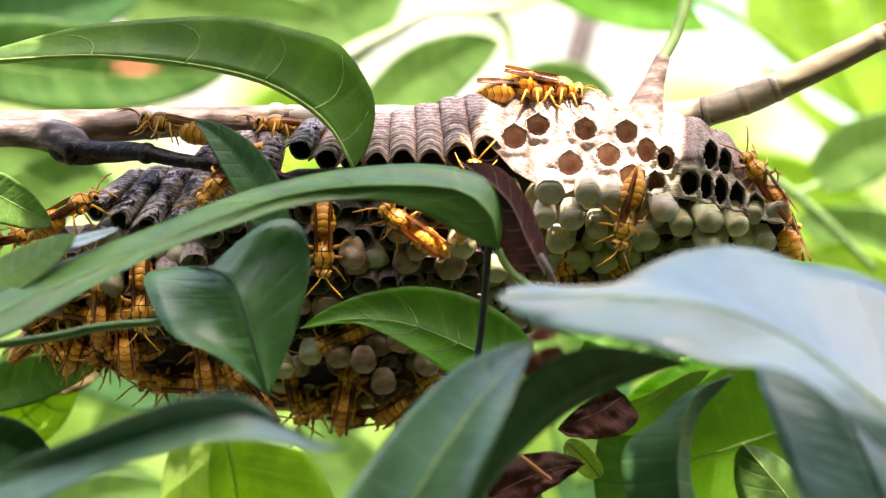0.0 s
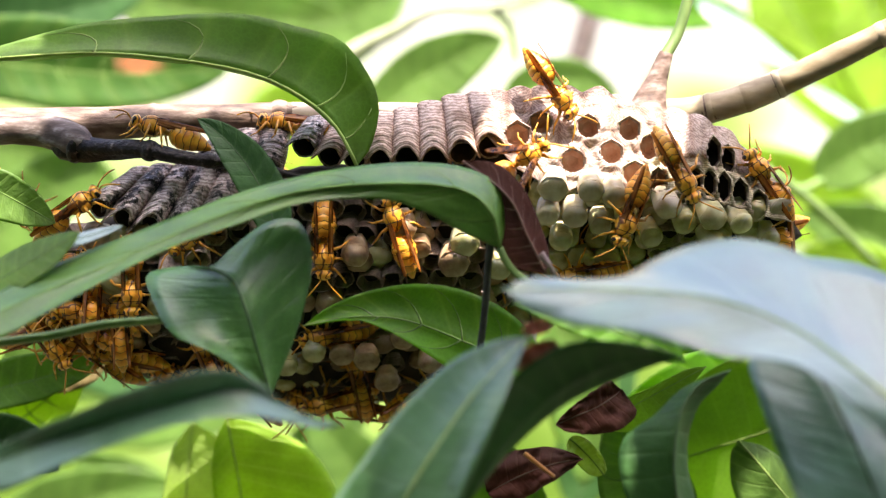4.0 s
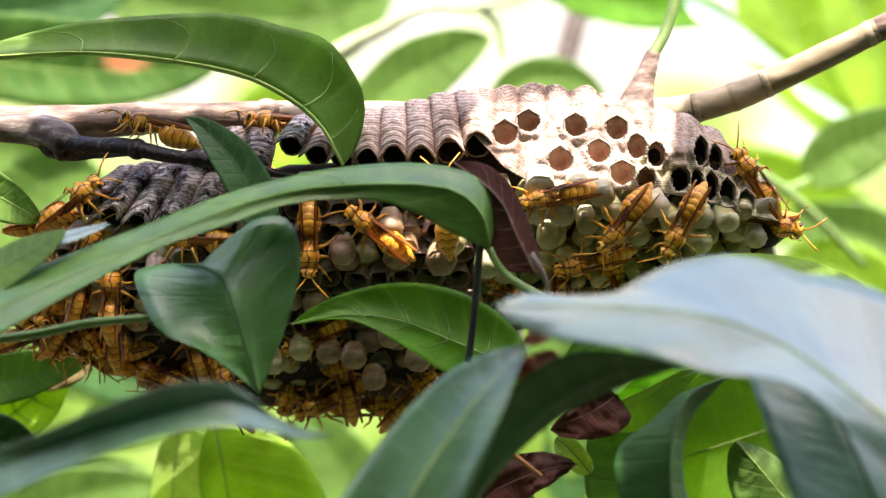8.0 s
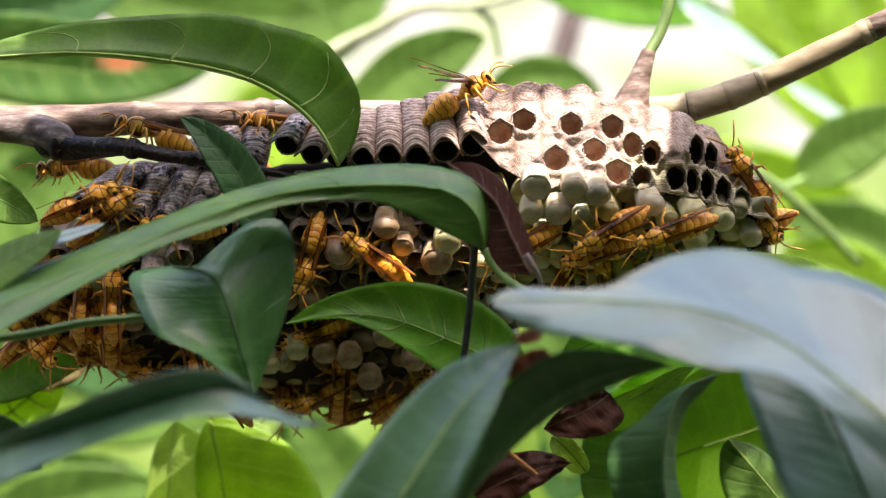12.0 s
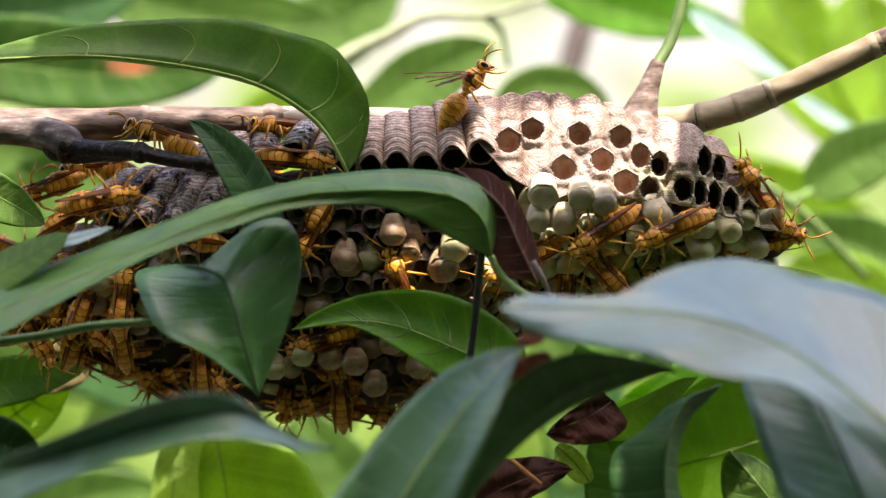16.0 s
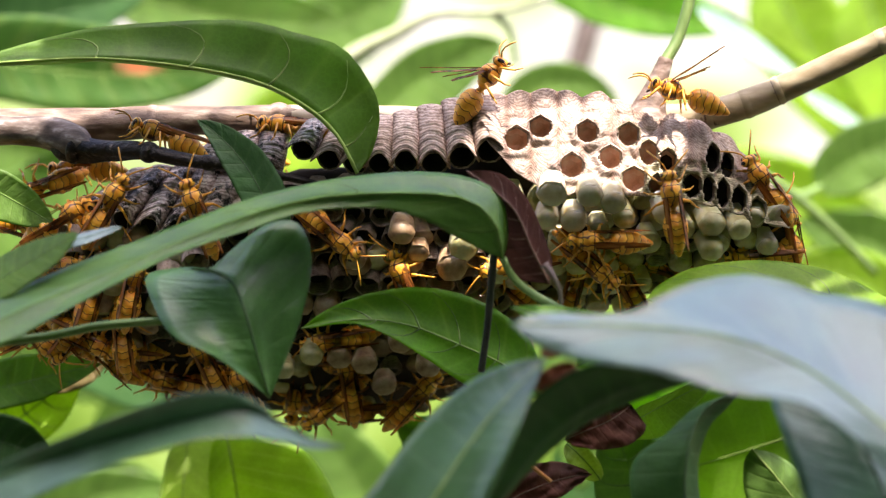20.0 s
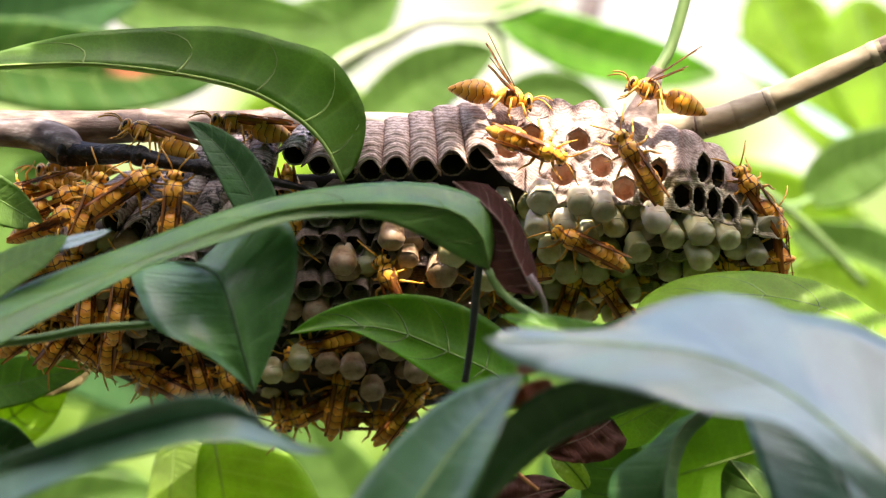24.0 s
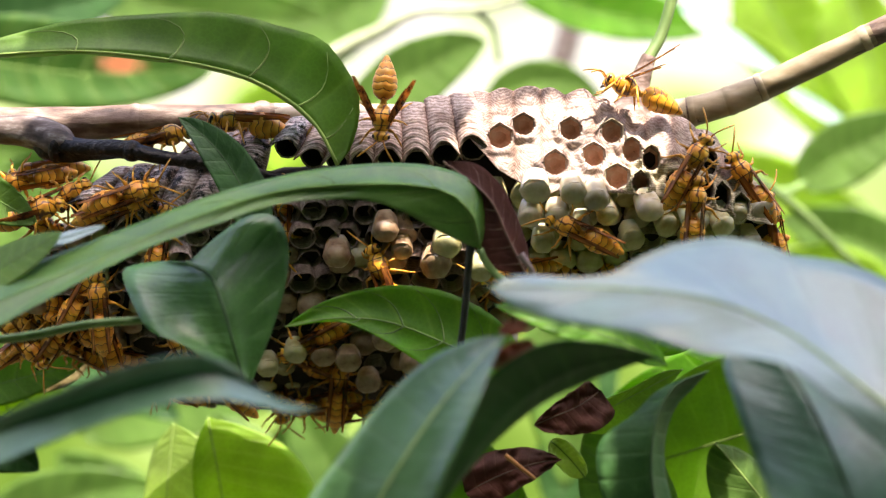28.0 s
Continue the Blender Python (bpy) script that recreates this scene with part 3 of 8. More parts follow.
        rip = MM * k * ((wave + 0.05 * max(wl, wr)) * noise.noise(Vector((v * 5 + seed, u * 2, seed * 1.3))) + wave * 0.5 * noise.noise(Vector((v * 13 + seed, u * 4, seed * 2.3))))
        sag = -0.006 * max(wl, wr) * MM * math.sin(v * 46 - 4 * k) * k * (1 - k) * 4
        return c + d + nrm * (rip + sag) - origin

    bm = bmesh.new()
    uvl = bm.loops.layers.uv.new("UVMap")
    grid, uvs = [], {}
    for i in range(nv + 1):
        row = []
        for j in range(2 * nu + 1):
            u = (j - nu) / nu
            vert = bm.verts.new(place(u, i / nv))
            uvs[vert] = (u, i / nv)
            row.append(vert)
        grid.append(row)
    for q, r in zip(grid, grid[1:]):
        for j in range(2 * nu):
            f = bm.faces.new((q[j], r[j], r[j + 1], q[j + 1]))
            for lo in f.loops:
                lo[uvl].uv = uvs[lo.vert]
    blade = part("leaf" if spray else "blade", bm, mat, thing)
    if spray:
        thing = blade
    sol = blade.modifiers.new("thickness", "SOLIDIFY")
    sol.thickness, sol.offset = 0.0002, 0
    # midrib and side veins stand proud on both faces
    bm = bmesh.new()
    pts = [mid(i / 20) - origin for i in range(21)]
    size = max(wl, wr) * MM
    tube(bm, pts, [max(0.0002, min(0.0006, 0.034 * size) * (1 - 0.7 * i / 20)) for i in range(21)], 6)
    part("midrib", bm, vein, thing)
    if veins:
        for left in (1, -1):
            if (wl if left > 0 else wr) < 3:
                continue
            for k in range(5):
                v0 = 0.1 + 0.155 * k + 0.03 * noise.noise(Vector((k * 3.1, seed, left)))
                bm = bmesh.new()
                line = [place(left * s / 7 * 0.92, min(0.98, v0 + 0.05 * (s / 7) + 0.07 * (s / 7) ** 3)) for s in range(8)]
                tube(bm, line, [max(0.00014, min(0.0004, 0.03 * size) * (1 - 0.6 * s / 7)) for s in range(8)], 4)
                part("vein", bm, vein, thing)
    if stalk:
        bm = bmesh.new()
        d = (p[0] - p[1]).normalized()
        base = p[0] - origin
        tube(bm, [base + d * stalk * MM * s / 5 + Vector((0, 0, -0.1 * stalk * MM * (s / 5) ** 2)) for s in range(6)], [0.036 * size] * 6, 7)
        part("petiole", bm, STEM, thing)
    if petiole:
        bm = bmesh.new()
        base, end = p[0] - origin, p[0] - origin + Vector(petiole) * MM
        d = (p[0] - p[1]).normalized() * (end - base).length * 0.4
        tube(bm, [bez((base, base + d, end - Vector((1, 0, -0.6)) * 0.004, end), i / 10) for i in range(11)], [(0.8 + 0.04 * i) * MM for i in range(11)], 8)
        part("petiole", bm, STEM, thing)
    if not spray:
        tagged(thing, label, "leaf")
    return thing


leaf_a = leaf("glossy mid-green leaf with pale side veins over the branch", LEAF, [(-23.1, -20, 19.2), (-27.6, -21, 27.7), (-34.3, -22, 34.1), (-45.9, -23, 40.0), (-62.7, -24, 43.4), (-82.0, -25, 45.1), (-98.8, -25, 44.4), (-115.6, -25, 43.1)],
     13, 13, margins=([(-26.0, -18, 25.7), (-34.8, -14, 34.3), (-46.8, -12, 40.3), (-64.0, -12, 43.8), (-83.6, -14, 45.2), (-99.7, -20, 43.7)],
              [(-19.8, -20, 23.9), (-18.0, -20, 32.1), (-19.8, -20, 39.3), (-26.6, -21, 48.1), (-37.0, -21, 51.4), (-50.0, -21, 54.4), (-68.2, -21, 53.8), (-86.3, -22, 51.9), (-104.3, -23, 47.1)]), bow=(-0.5, 1.2), vein=VEIN_LIME, seed=0)
leaf_b = leaf("long arched green leaf with a pale glossy upper edge", LEAF_SHEEN, [(10.2, -46, 0.1), (8.2, -50, 7.8), (0.7, -52, 13.2), (-16.5, -54, 14.1), (-34.7, -57, 12.1), (-52.7, -60, 6.0), (-72.8, -64, -3.0), (-93.6, -69, -12.3), (-106.2, -72, -18.9)],
     11, 11, margins=([(7.2, -47, 1.1), (0.7, -50, 4.1), (-6.0, -52, 7.8), (-14.0, -53, 10.5), (-23.8, -55, 10.8), (-34.6, -58, 9.4), (-46.6, -61, 5.2), (-59.6, -64, 0.6), (-72.3, -68, -5.9), (-86.1, -71, -13.7), (-95.5, -72, -18.9)],
              [(11.3, -44, 5.8), (9.8, -44, 13.6), (3.9, -44, 17.5), (-5.5, -44, 19.0), (-18.0, -45, 18.5), (-31.5, -48, 16.5), (-47.3, -52, 12.1), (-67.9, -55, 4.0), (-88.1, -59, -4.1), (-99.3, -64, -10.7)]), bow=(0.6, 1.0), petiole=(16, -2, -13), seed=1)
leaf_c = leaf("narrow dark green leaf twisting up to the branch", LEAF_SHADED, [(-40.1, -32, 2.0), (-42.2, -30, 14.2), (-49.2, -30, 24.5), (-58.7, -28, 30.1)],
     5.4, 5.4, al=(20, 40), ar=(0, 0), shape=(0.5, 0.8), veins=False, seed=2)
leaf_d = leaf("dark green leaf folded along its midrib before the nest", LEAF_FOLD, [(-53.6, -48, -3.5), (-48.3, -52, -6.3), (-45.2, -54, -13.1), (-43.3, -53, -20.2), (-41.7, -51, -26.4), (-40.3, -48, -31.9)],
     15, 15, margins=([(-47.2, -46, 2.4), (-41.0, -46, 6.6), (-34.8, -46, 6.9), (-31.6, -47, 1.4), (-31.8, -48, -7.3), (-34.6, -49, -17.8), (-38.0, -48, -25.9)],
              [(-60.7, -42, -3.3), (-68.1, -43, -5.1), (-66.3, -48, -11.0), (-61.2, -55, -18.0), (-53.0, -57, -21.6), (-45.8, -53, -26.9)]), bow=(1.0, 1.2), veins=False, vein=VEIN_DARK, seed=3)
leaf("bright green leaf with a thin midrib lit from above", LEAF_BRIGHT, [(20.0, -30, -31.9), (12.3, -31, -25.5), (2.0, -33, -20.7), (-10.7, -34, -15.9), (-22.7, -35, -14.9), (-34.3, -35, -16.9)],
     10, 10, margins=([(12.2, -33, -33.7), (2.0, -35, -28.8), (-6.8, -36, -23.0), (-15.1, -37, -18.1), (-23.3, -36, -15.5)],
              [(19.1, -27, -23.1), (13.6, -28, -15.3), (3.3, -30, -9.5), (-8.2, -32, -7.5), (-19.6, -33, -9.1), (-28.5, -34, -12.6)]), bow=(0.6, 1.0), vein=VEIN_LIME, seed=4)
leaf_f = leaf("broad dark leaf folded along its midrib, close and blurred", LEAF_TEAL, [(-95.9, -112, -45.5), (-79.1, -114, -39.2), (-63.6, -116, -34.1), (-50.4, -117, -30.5), (-40.7, -116, -29.1), (-34.5, -112, -31.5), (-28.0, -110, -35.4), (-21.7, -108, -36.6)],
     13, 13, margins=([(-90.3, -113, -41.0), (-75.2, -118, -34.4), (-61.8, -121, -28.8), (-51.0, -122, -25.7), (-43.1, -120, -25.3), (-37.5, -115, -28.0), (-31.3, -110, -33.8)],
              [(-89.7, -116, -49.4), (-74.0, -119, -42.9), (-60.8, -121, -37.6), (-49.9, -122, -34.5), (-40.3, -121, -33.9), (-33.0, -117, -35.4), (-26.8, -111, -37.1)]), bow=(-0.4, 0.3), veins=False, seed=5)
leaf_g = leaf("broad blue-green leaf with a pale midrib, rising", LEAF_GLOSS, [(-10.6, -98, -57.5), (-5.5, -101, -47.7), (4.0, -103, -33.2), (11.3, -102, -24.8), (17.2, -100, -19.1)],
     13, 13, margins=([(-23.4, -90, -56.1), (-15.8, -93, -43.2), (-6.7, -95, -31.7), (2.4, -97, -23.9), (10.6, -99, -20.2)], [(0.7, -106, -55.4), (7.1, -109, -43.0), (11.3, -109, -33.0), (14.3, -105, -25.3)]), bow=(0.4, 0.4), veins=False, vein=VEIN_PALE, seed=6)
leaf_h = leaf("dark green arching leaf seen from its shaded side", LEAF_SHADED, [(49.0, -86, -24.4), (37.4, -90, -24.5), (26.9, -93, -28.4), (18.3, -95, -34.5), (10.9, -97, -43.4), (3.5, -98, -54.6)],
     8, 8, margins=([(46.4, -85, -24.8), (36.5, -86, -28.1), (24.9, -88, -33.5), (13.9, -91, -42.5), (6.9, -94, -50.5)],
              [(46.4, -89, -23.3), (39.4, -94, -21.4), (30.0, -99, -20.2), (22.5, -102, -21.6), (14.1, -104, -27.2), (7.4, -104, -35.6), (2.9, -103, -45.7)]), bow=(0.4, 0.6), veins=False, vein=VEIN_DARK, seed=7)
leaf_i = leaf("large pale glossy leaf very close to the lens", LEAF_PALE_SHEEN, [(101.9, -126, -46.8), (88.4, -124, -35.8), (77.0, -122, -26.8), (65.4, -120, -18.5), (50.5, -118, -12.9), (30.2, -114, -11.0), (9.7, -110, -11.0)],
     30, 30, margins=([(91.6, -124, -47.0), (82.9, -125, -39.6), (74.0, -127, -32.0), (65.3, -129, -25.5), (57.7, -130, -23.6), (49.4, -129, -22.9), (40.1, -126, -20.4), (31.8, -122, -18.4), (22.4, -117, -17.3), (14.9, -113, -15.0)],
              [(110.6, -116, -34.7), (103.6, -108, -18.7), (91.2, -103, -10.5), (80.5, -100, -6.0), (71.1, -99, -4.8), (66.3, -97, -2.8), (57.4, -96, -1.2), (47.2, -96, -2.6), (39.0, -99, -5.7), (33.7, -102, -8.0), (24.0, -105, -8.7), (16.2, -108, -9.0)]), bow=(0.2, 0.2), veins=False, vein=VEIN_PALE, wave=0.6, seed=8)
leaf_j = leaf("large drooping blue-green leaf very close to the lens", LEAF_SEA, [(88.8, -116, -61.9), (86.8, -112, -56.9), (84.1, -105, -46.9), (80.2, -98, -36.0), (76.1, -92, -27.9), (69.6, -85, -19.6)],
     14, 14, margins=([(73.7, -117, -58.6), (67.9, -110, -48.0), (65.8, -104, -40.6), (63.8, -97, -32.6), (62.8, -89, -25.2)],
              [(101.4, -108, -56.3), (98.9, -102, -46.6), (92.6, -96, -39.6), (83.3, -89, -29.5), (76.1, -84, -23.1)]), bow=(0.6, 0.5), veins=False, vein=VEIN_DARK, seed=9)
leaf("broad fresh green leaf with pale veins beside the nest", LEAF_BRIGHT, [(90.8, 35, -28.4), (76.5, 35, -28.4), (56.6, 35, -37.0), (39.4, 35, -42.7)],
     10.0, 10.0, shape=(0.5, 0.7), seed=10)
leaf_lit = leaf("broad yellow-green leaf lit through beside the nest", LEAF_YELLOW, [(92.4, 26, -41.4), (86.7, 26, -43.1), (78.7, 26, -45.8), (68.4, 26, -49.1), (58.6, 26, -52.2), (51.5, 26, -54.2)],
     15, 15, margins=([(90.4, 22, -34.8), (85.9, 20, -27.7), (77.3, 18, -25.6), (67.6, 18, -28.4), (58.0, 20, -36.1), (53.3, 22, -47.4)], [(91.5, 30, -58.0), (83.4, 33, -68.2), (73.5, 33, -72.5), (63.4, 32, -70.9), (56.1, 30, -62.2)]), veins=False, vein=VEIN_LIME, seed=11)
leaf_olive = leaf("olive green leaf with a thick pale midrib hanging below the nest", LEAF, [(94.4, 12, -74.9), (88.9, 12, -67.6), (82.7, 13, -60.1), (76.8, 14, -52.9), (71.6, 15, -46.9)],
     9, 9, margins=([(82.3, 14, -75.1), (73.7, 14, -66.1), (70.0, 15, -58.0), (69.8, 16, -50.4)], [(96.1, 14, -68.9), (90.7, 15, -60.7), (84.5, 15, -53.1), (77.7, 16, -48.4)]), veins=False, vein=VEIN_LIME, seed=63)
leaf_folded = leaf("dark blue-green leaf hanging folded in the shade below the nest", LEAF_SHADED, [(50.3, -62, -60.4), (48.6, -62, -50.7), (48.9, -62, -42.2), (50.9, -60, -35.1), (54.6, -58, -30.4), (61.5, -54, -27.9)],
     9, 9, margins=([(40.7, -62, -59.2), (37.0, -62, -49.5), (37.9, -60, -42.4), (44.6, -58, -37.4), (51.5, -56, -31.4)], [(53.8, -54, -57.6), (52.3, -54, -50.2), (52.3, -54, -42.9), (54.6, -53, -35.8), (58.9, -52, -31.4)]), bow=(0.4, 0.4), veins=False, vein=VEIN_DARK, seed=12)
leaf("broad fresh green leaf with pale veins beside the nest", LEAF, [(50.6, 15, -77.3), (47.9, 15, -63.5), (43.7, 15, -53.8), (38.2, 15, -38.6)],
     11.1, 12.4, seed=13)
leaf("broad fresh green leaf with pale veins beside the nest", LEAF_BRIGHT, [(60.5, -10, -21.1), (48.6, -10, -17.1), (39.3, -10, -19.8), (28.7, -10, -26.4)],
     6.0, 8.0, seed=14)
leaf("broad fresh green leaf with pale veins beside the nest", LEAF, [(16.4, 30, -82.0), (13.6, 30, -65.0), (5.1, 30, -50.9), (-14.7, 30, -42.4)],
     12.8, 12.8, seed=15)
dead_a = leaf("curled dead brown leaf caught between the green leaves", LEAF_MAROON, [(20.4, -46, -5.6), (16.3, -46, 2.6), (12.0, -45, 11.4), (2.0, -43, 19.4)],
     8, 8, margins=([(12.6, -44, -4.1), (8.5, -42, 1.4), (7.0, -42, 8.9), (3.9, -43, 16.4)],
              [(21.0, -43, 0.1), (18.3, -42, 8.3), (14.4, -40, 14.6), (9.8, -40, 19.0)]), bow=(0.8, 1.2), wave=0.8, vein=VEIN_DEAD, seed=16)
leaf_strip = leaf("bright green leaf lit through behind the arching dark leaf", LEAF_YELLOW, [(36.6, -10, -41.3), (43.3, -10, -37.3), (51.2, -10, -33.0), (61.4, -8, -27.8)],
     5, 5, margins=([(40.8, -7, -43.2), (48.8, -7, -42.0), (56.1, -7, -34.5)], [(40.5, -12, -36.2), (48.4, -12, -32.3), (56.5, -10, -28.4)]), veins=False, vein=VEIN_LIME, seed=59)
leaf("withered olive-brown leaf hanging behind the crowded comb end", LEAF_WITHERED, [(-87.3, 32, -21.2), (-93.0, 32, -26.2), (-97.9, 32, -30.4), (-102.9, 32, -35.4)],
     6.5, 6.0, wave=0.8, seed=64)
leaf("dark green leaf hanging in the shade below the comb end", LEAF, [(-99.3, 36, -20.6), (-104.3, 36, -26.3), (-110.0, 36, -32.0), (-117.9, 36, -37.0)],
     8.0, 8.0, seed=65)
dead_b = leaf("crumpled dead brown leaf below the nest", LEAF_DEAD, [(24.5, -30, -40.9), (30.1, -32, -38.2), (35.3, -32, -36.9), (39.0, -30, -33.2)],
     3.8, 7.0, wave=3.4, shape=(0.7, 0.2), veins=False, vein=VEIN_DEAD, seed=17)
dead_c = leaf("crumpled dead brown leaf with torn pointed tip", LEAF_DEAD, [(9.1, -30, -56.3), (16.1, -32, -52.2), (22.5, -32, -49.1), (30.5, -30, -48.8)],
     5.9, 5.1, wave=4.2, shape=(0.3, 0.8), veins=False, vein=VEIN_DEAD, seed=18)
dead_d = leaf("small reddish scrap of dead leaf on the arching leaf", LEAF_RUST, [(14.5, -97, -25.7), (17.0, -98, -23.4), (19.9, -98, -22.5), (23.1, -97, -21.2)],
     2.2, 2.6, wave=1.5, shape=(0.5, 0.4), veins=False, vein=VEIN_DEAD, seed=60)
dead_e = leaf("small reddish scrap of dead leaf on the arching leaf", LEAF_RUST, [(16.0, -97, -18.7), (17.6, -98, -17.7), (19.3, -98, -17.3), (21.6, -97, -17.1)],
     1.3, 1.6, wave=1.0, shape=(0.5, 0.4), veins=False, vein=VEIN_DEAD, seed=61)
leaf("torn pale green scrap of leaf beside a dead one", LEAF_CREAM, [(25.9, -26, -43.1), (28.5, -27, -45.0), (31.1, -27, -47.8), (33.7, -26, -51.3)],
     2.6, 3.2, wave=1.2, shape=(0.4, 0.4), veins=False, seed=62)
leaf("dark green leaf behind the branch with a pale glossy rim", LEAF_PALE_SHEEN, [(-89.5, -58, 0.4), (-84.0, -58, 1.6), (-78.5, -58, 3.4), (-72.3, -55, 5.5)],
     2.1, 2.1, al=(-50, -55), ar=(45, 50), shape=(0.4, 0.6), seed=19)
leaf("mid-green leaf at the edge of the comb", LEAF, [(-115.3, -20, 18.4), (-106.2, -20, 14.5), (-99.7, -20, 10.6), (-92.5, -20, 6.4)],
     5.2, 5.9, veins=False, seed=20)
leaf("broad fresh green leaf with pale veins beside the nest", LEAF, [(-127.2, 70, 28.8), (-116.0, 75, 27.5), (-103.8, 75, 22.9), (-89.5, 70, 16.7)],
     9.1, 10.6, veins=False, seed=21)
leaf("broad fresh green leaf with pale veins beside the nest", LEAF, [(-126.1, 20, -36.1), (-112.1, 20, -34.7), (-100.1, 15, -30.3), (-85.6, 10, -27.3)],
     6.9, 5.5, seed=22)
leaf("broad fresh green leaf with pale veins beside the nest", LEAF_LIME, [(-121.5, 40, -48.8), (-110.0, 40, -43.0), (-101.0, 38, -37.2), (-94.8, 35, -25.6)],
     7.2, 8.6, seed=23)
leaf("dark green leaf low in the shade", LEAF_SHADED, [(-125.3, 30, -48.0), (-113.6, 28, -45.1), (-106.5, 28, -49.3), (-99.8, 30, -55.1)],
     7.1, 7.1, seed=24)
# the pale cream colour stands in for the sunlight on this leaf
leaf("leaf below the nest with sunlight painted as pale cream-green", LEAF_CREAM, [(-66.9, 38, -43.6), (-67.7, 38, -51.5), (-68.6, 38, -61.6), (-69.7, 38, -73.0)],
     7, 7, margins=([(-59.5, 36, -48.5), (-59.8, 36, -58.5), (-60.4, 36, -68.5)], [(-72.0, 39, -50.2), (-74.2, 39, -60.2), (-75.0, 39, -70.3)]), veins=False, vein=VEIN_LIME, seed=66)
leaf("mid-green leaf with a pale midrib hanging below the nest", LEAF_LIME, [(-57.9, 34, -41.9), (-57.0, 34, -47.2), (-55.3, 34, -55.5), (-54.0, 34, -64.0), (-53.3, 34, -74.0)],
     9, 9, margins=([(-49.2, 36, -44.2), (-38.5, 37, -49.3), (-32.1, 37, -57.2), (-29.9, 36, -65.7), (-37.8, 36, -74.2)], [(-60.6, 32, -48.2), (-61.4, 32, -55.3), (-60.8, 32, -62.4), (-58.1, 32, -69.5)]), veins=False, vein=VEIN_LIME, seed=67)
leaf("mid-green leaf hanging low beside a paler one", LEAF, [(-53.5, 62, -84.7), (-56.0, 62, -72.8), (-57.5, 62, -60.9), (-59.0, 62, -43.0)],
     1.2, 25.3, shape=(0.4, 0.6), veins=False, seed=26)
leaf("broad fresh green leaf with pale veins beside the nest", LEAF, [(-70.5, 90, -86.7), (-81.3, 90, -75.9), (-90.6, 90, -66.6), (-104.6, 90, -55.7)],
     12.4, 12.4, veins=False, seed=27)
leaf("broad fresh green leaf with pale veins beside the nest", LEAF, [(-123.8, 60, -77.0), (-107.5, 60, -68.1), (-94.1, 60, -62.2), (-71.8, 60, -62.2)],
     8.9, 8.9, veins=False, seed=28)
leaf("broad fresh green leaf with pale veins beside the nest", LEAF, [(-12.8, 80, -85.5), (-22.0, 80, -70.2), (-28.1, 80, -59.5), (-40.4, 80, -39.6)],
     12.2, 12.2, veins=False, seed=29)
leaf("shaded green leaf behind the branch with a reddish spot", LEAF_SPOT, [(-133.0, 40, 50.5), (-105.7, 40, 46.2), (-84.1, 40, 41.9), (-56.7, 40, 47.6)],
     13.7, 10.1, shape=(0.4, 0.6), seed=30)
leaf("broad fresh green leaf with pale veins beside the nest", LEAF_SHADED, [(-138.3, 80, 61.3), (-119.9, 80, 61.3), (-104.6, 80, 64.4), (-83.2, 80, 70.5)],
     10.7, 10.7, veins=False, seed=31)
leaf("broad fresh green leaf with pale veins beside the nest", LEAF, [(-98.4, 90, 74.6), (-78.2, 90, 65.3), (-56.5, 90, 62.2), (-28.6, 90, 63.8)],
     12.4, 9.3, veins=False, seed=32)
leaf("broad fresh green leaf with pale veins beside the nest", LEAF, [(-58.1, 110, 57.6), (-42.2, 110, 60.8), (-29.4, 110, 64.0), (-13.4, 110, 76.8)],
     11.2, 14.4, veins=False, seed=33)
leaf("broad fresh green leaf with pale veins beside the nest", LEAF, [(-22.9, 60, 33.5), (-12.5, 62, 43.3), (-0.6, 62, 52.3), (12.8, 60, 55.4)],
     8.9, 9.7, veins=False, seed=34)
leaf("broad fresh green leaf with pale veins beside the nest", LEAF, [(11.7, 85, 35.6), (21.0, 85, 47.9), (31.7, 85, 51.0), (44.8, 85, 41.0)],
     6.2, 9.2, veins=False, seed=35)
leaf_top = leaf("broad fresh green leaf with pale veins beside the nest", LEAF_BRIGHT, [(18.0, 90, 80.1), (41.3, 90, 66.9), (59.9, 90, 65.3), (80.1, 90, 63.8)],
     9.3, 7.0, veins=False, seed=36)
leaf("pale leaf seen edge-on with a white sheen", LEAF_PALE_SHEEN, [(63.2, 60, 65.5), (73.6, 60, 58.0), (82.5, 60, 52.1), (92.9, 60, 44.7)],
     7.4, 7.4, al=(-60, -60), ar=(60, 60), veins=False, seed=37)
leaf("broad fresh green leaf with pale veins beside the nest", LEAF_LIME, [(71.7, 70, 61.9), (79.3, 70, 55.9), (86.8, 70, 51.4), (97.3, 70, 49.1)],
     3.9, 3.9, veins=False, seed=38)
leaf("broad fresh green leaf with pale veins beside the nest", LEAF, [(94.4, 55, 17.5), (102.5, 55, 25.2), (111.4, 55, 29.6), (126.1, 55, 35.5)],
     8.8, 8.8, veins=False, stalk=5.9, seed=39)
leaf("broad fresh green leaf with pale veins beside the nest", LEAF_LIME, [(121.1, 60, -17.7), (112.2, 60, -8.8), (101.8, 60, -2.8), (89.2, 60, -2.1)],
     7.4, 8.9, veins=False, seed=40)
leaf("broad fresh green leaf with pale veins beside the nest", LEAF, [(132.8, 90, -4.5), (120.4, 90, 1.7), (108.0, 90, 6.4), (94.0, 90, 9.5)],
     9.3, 9.3, veins=False, seed=41)
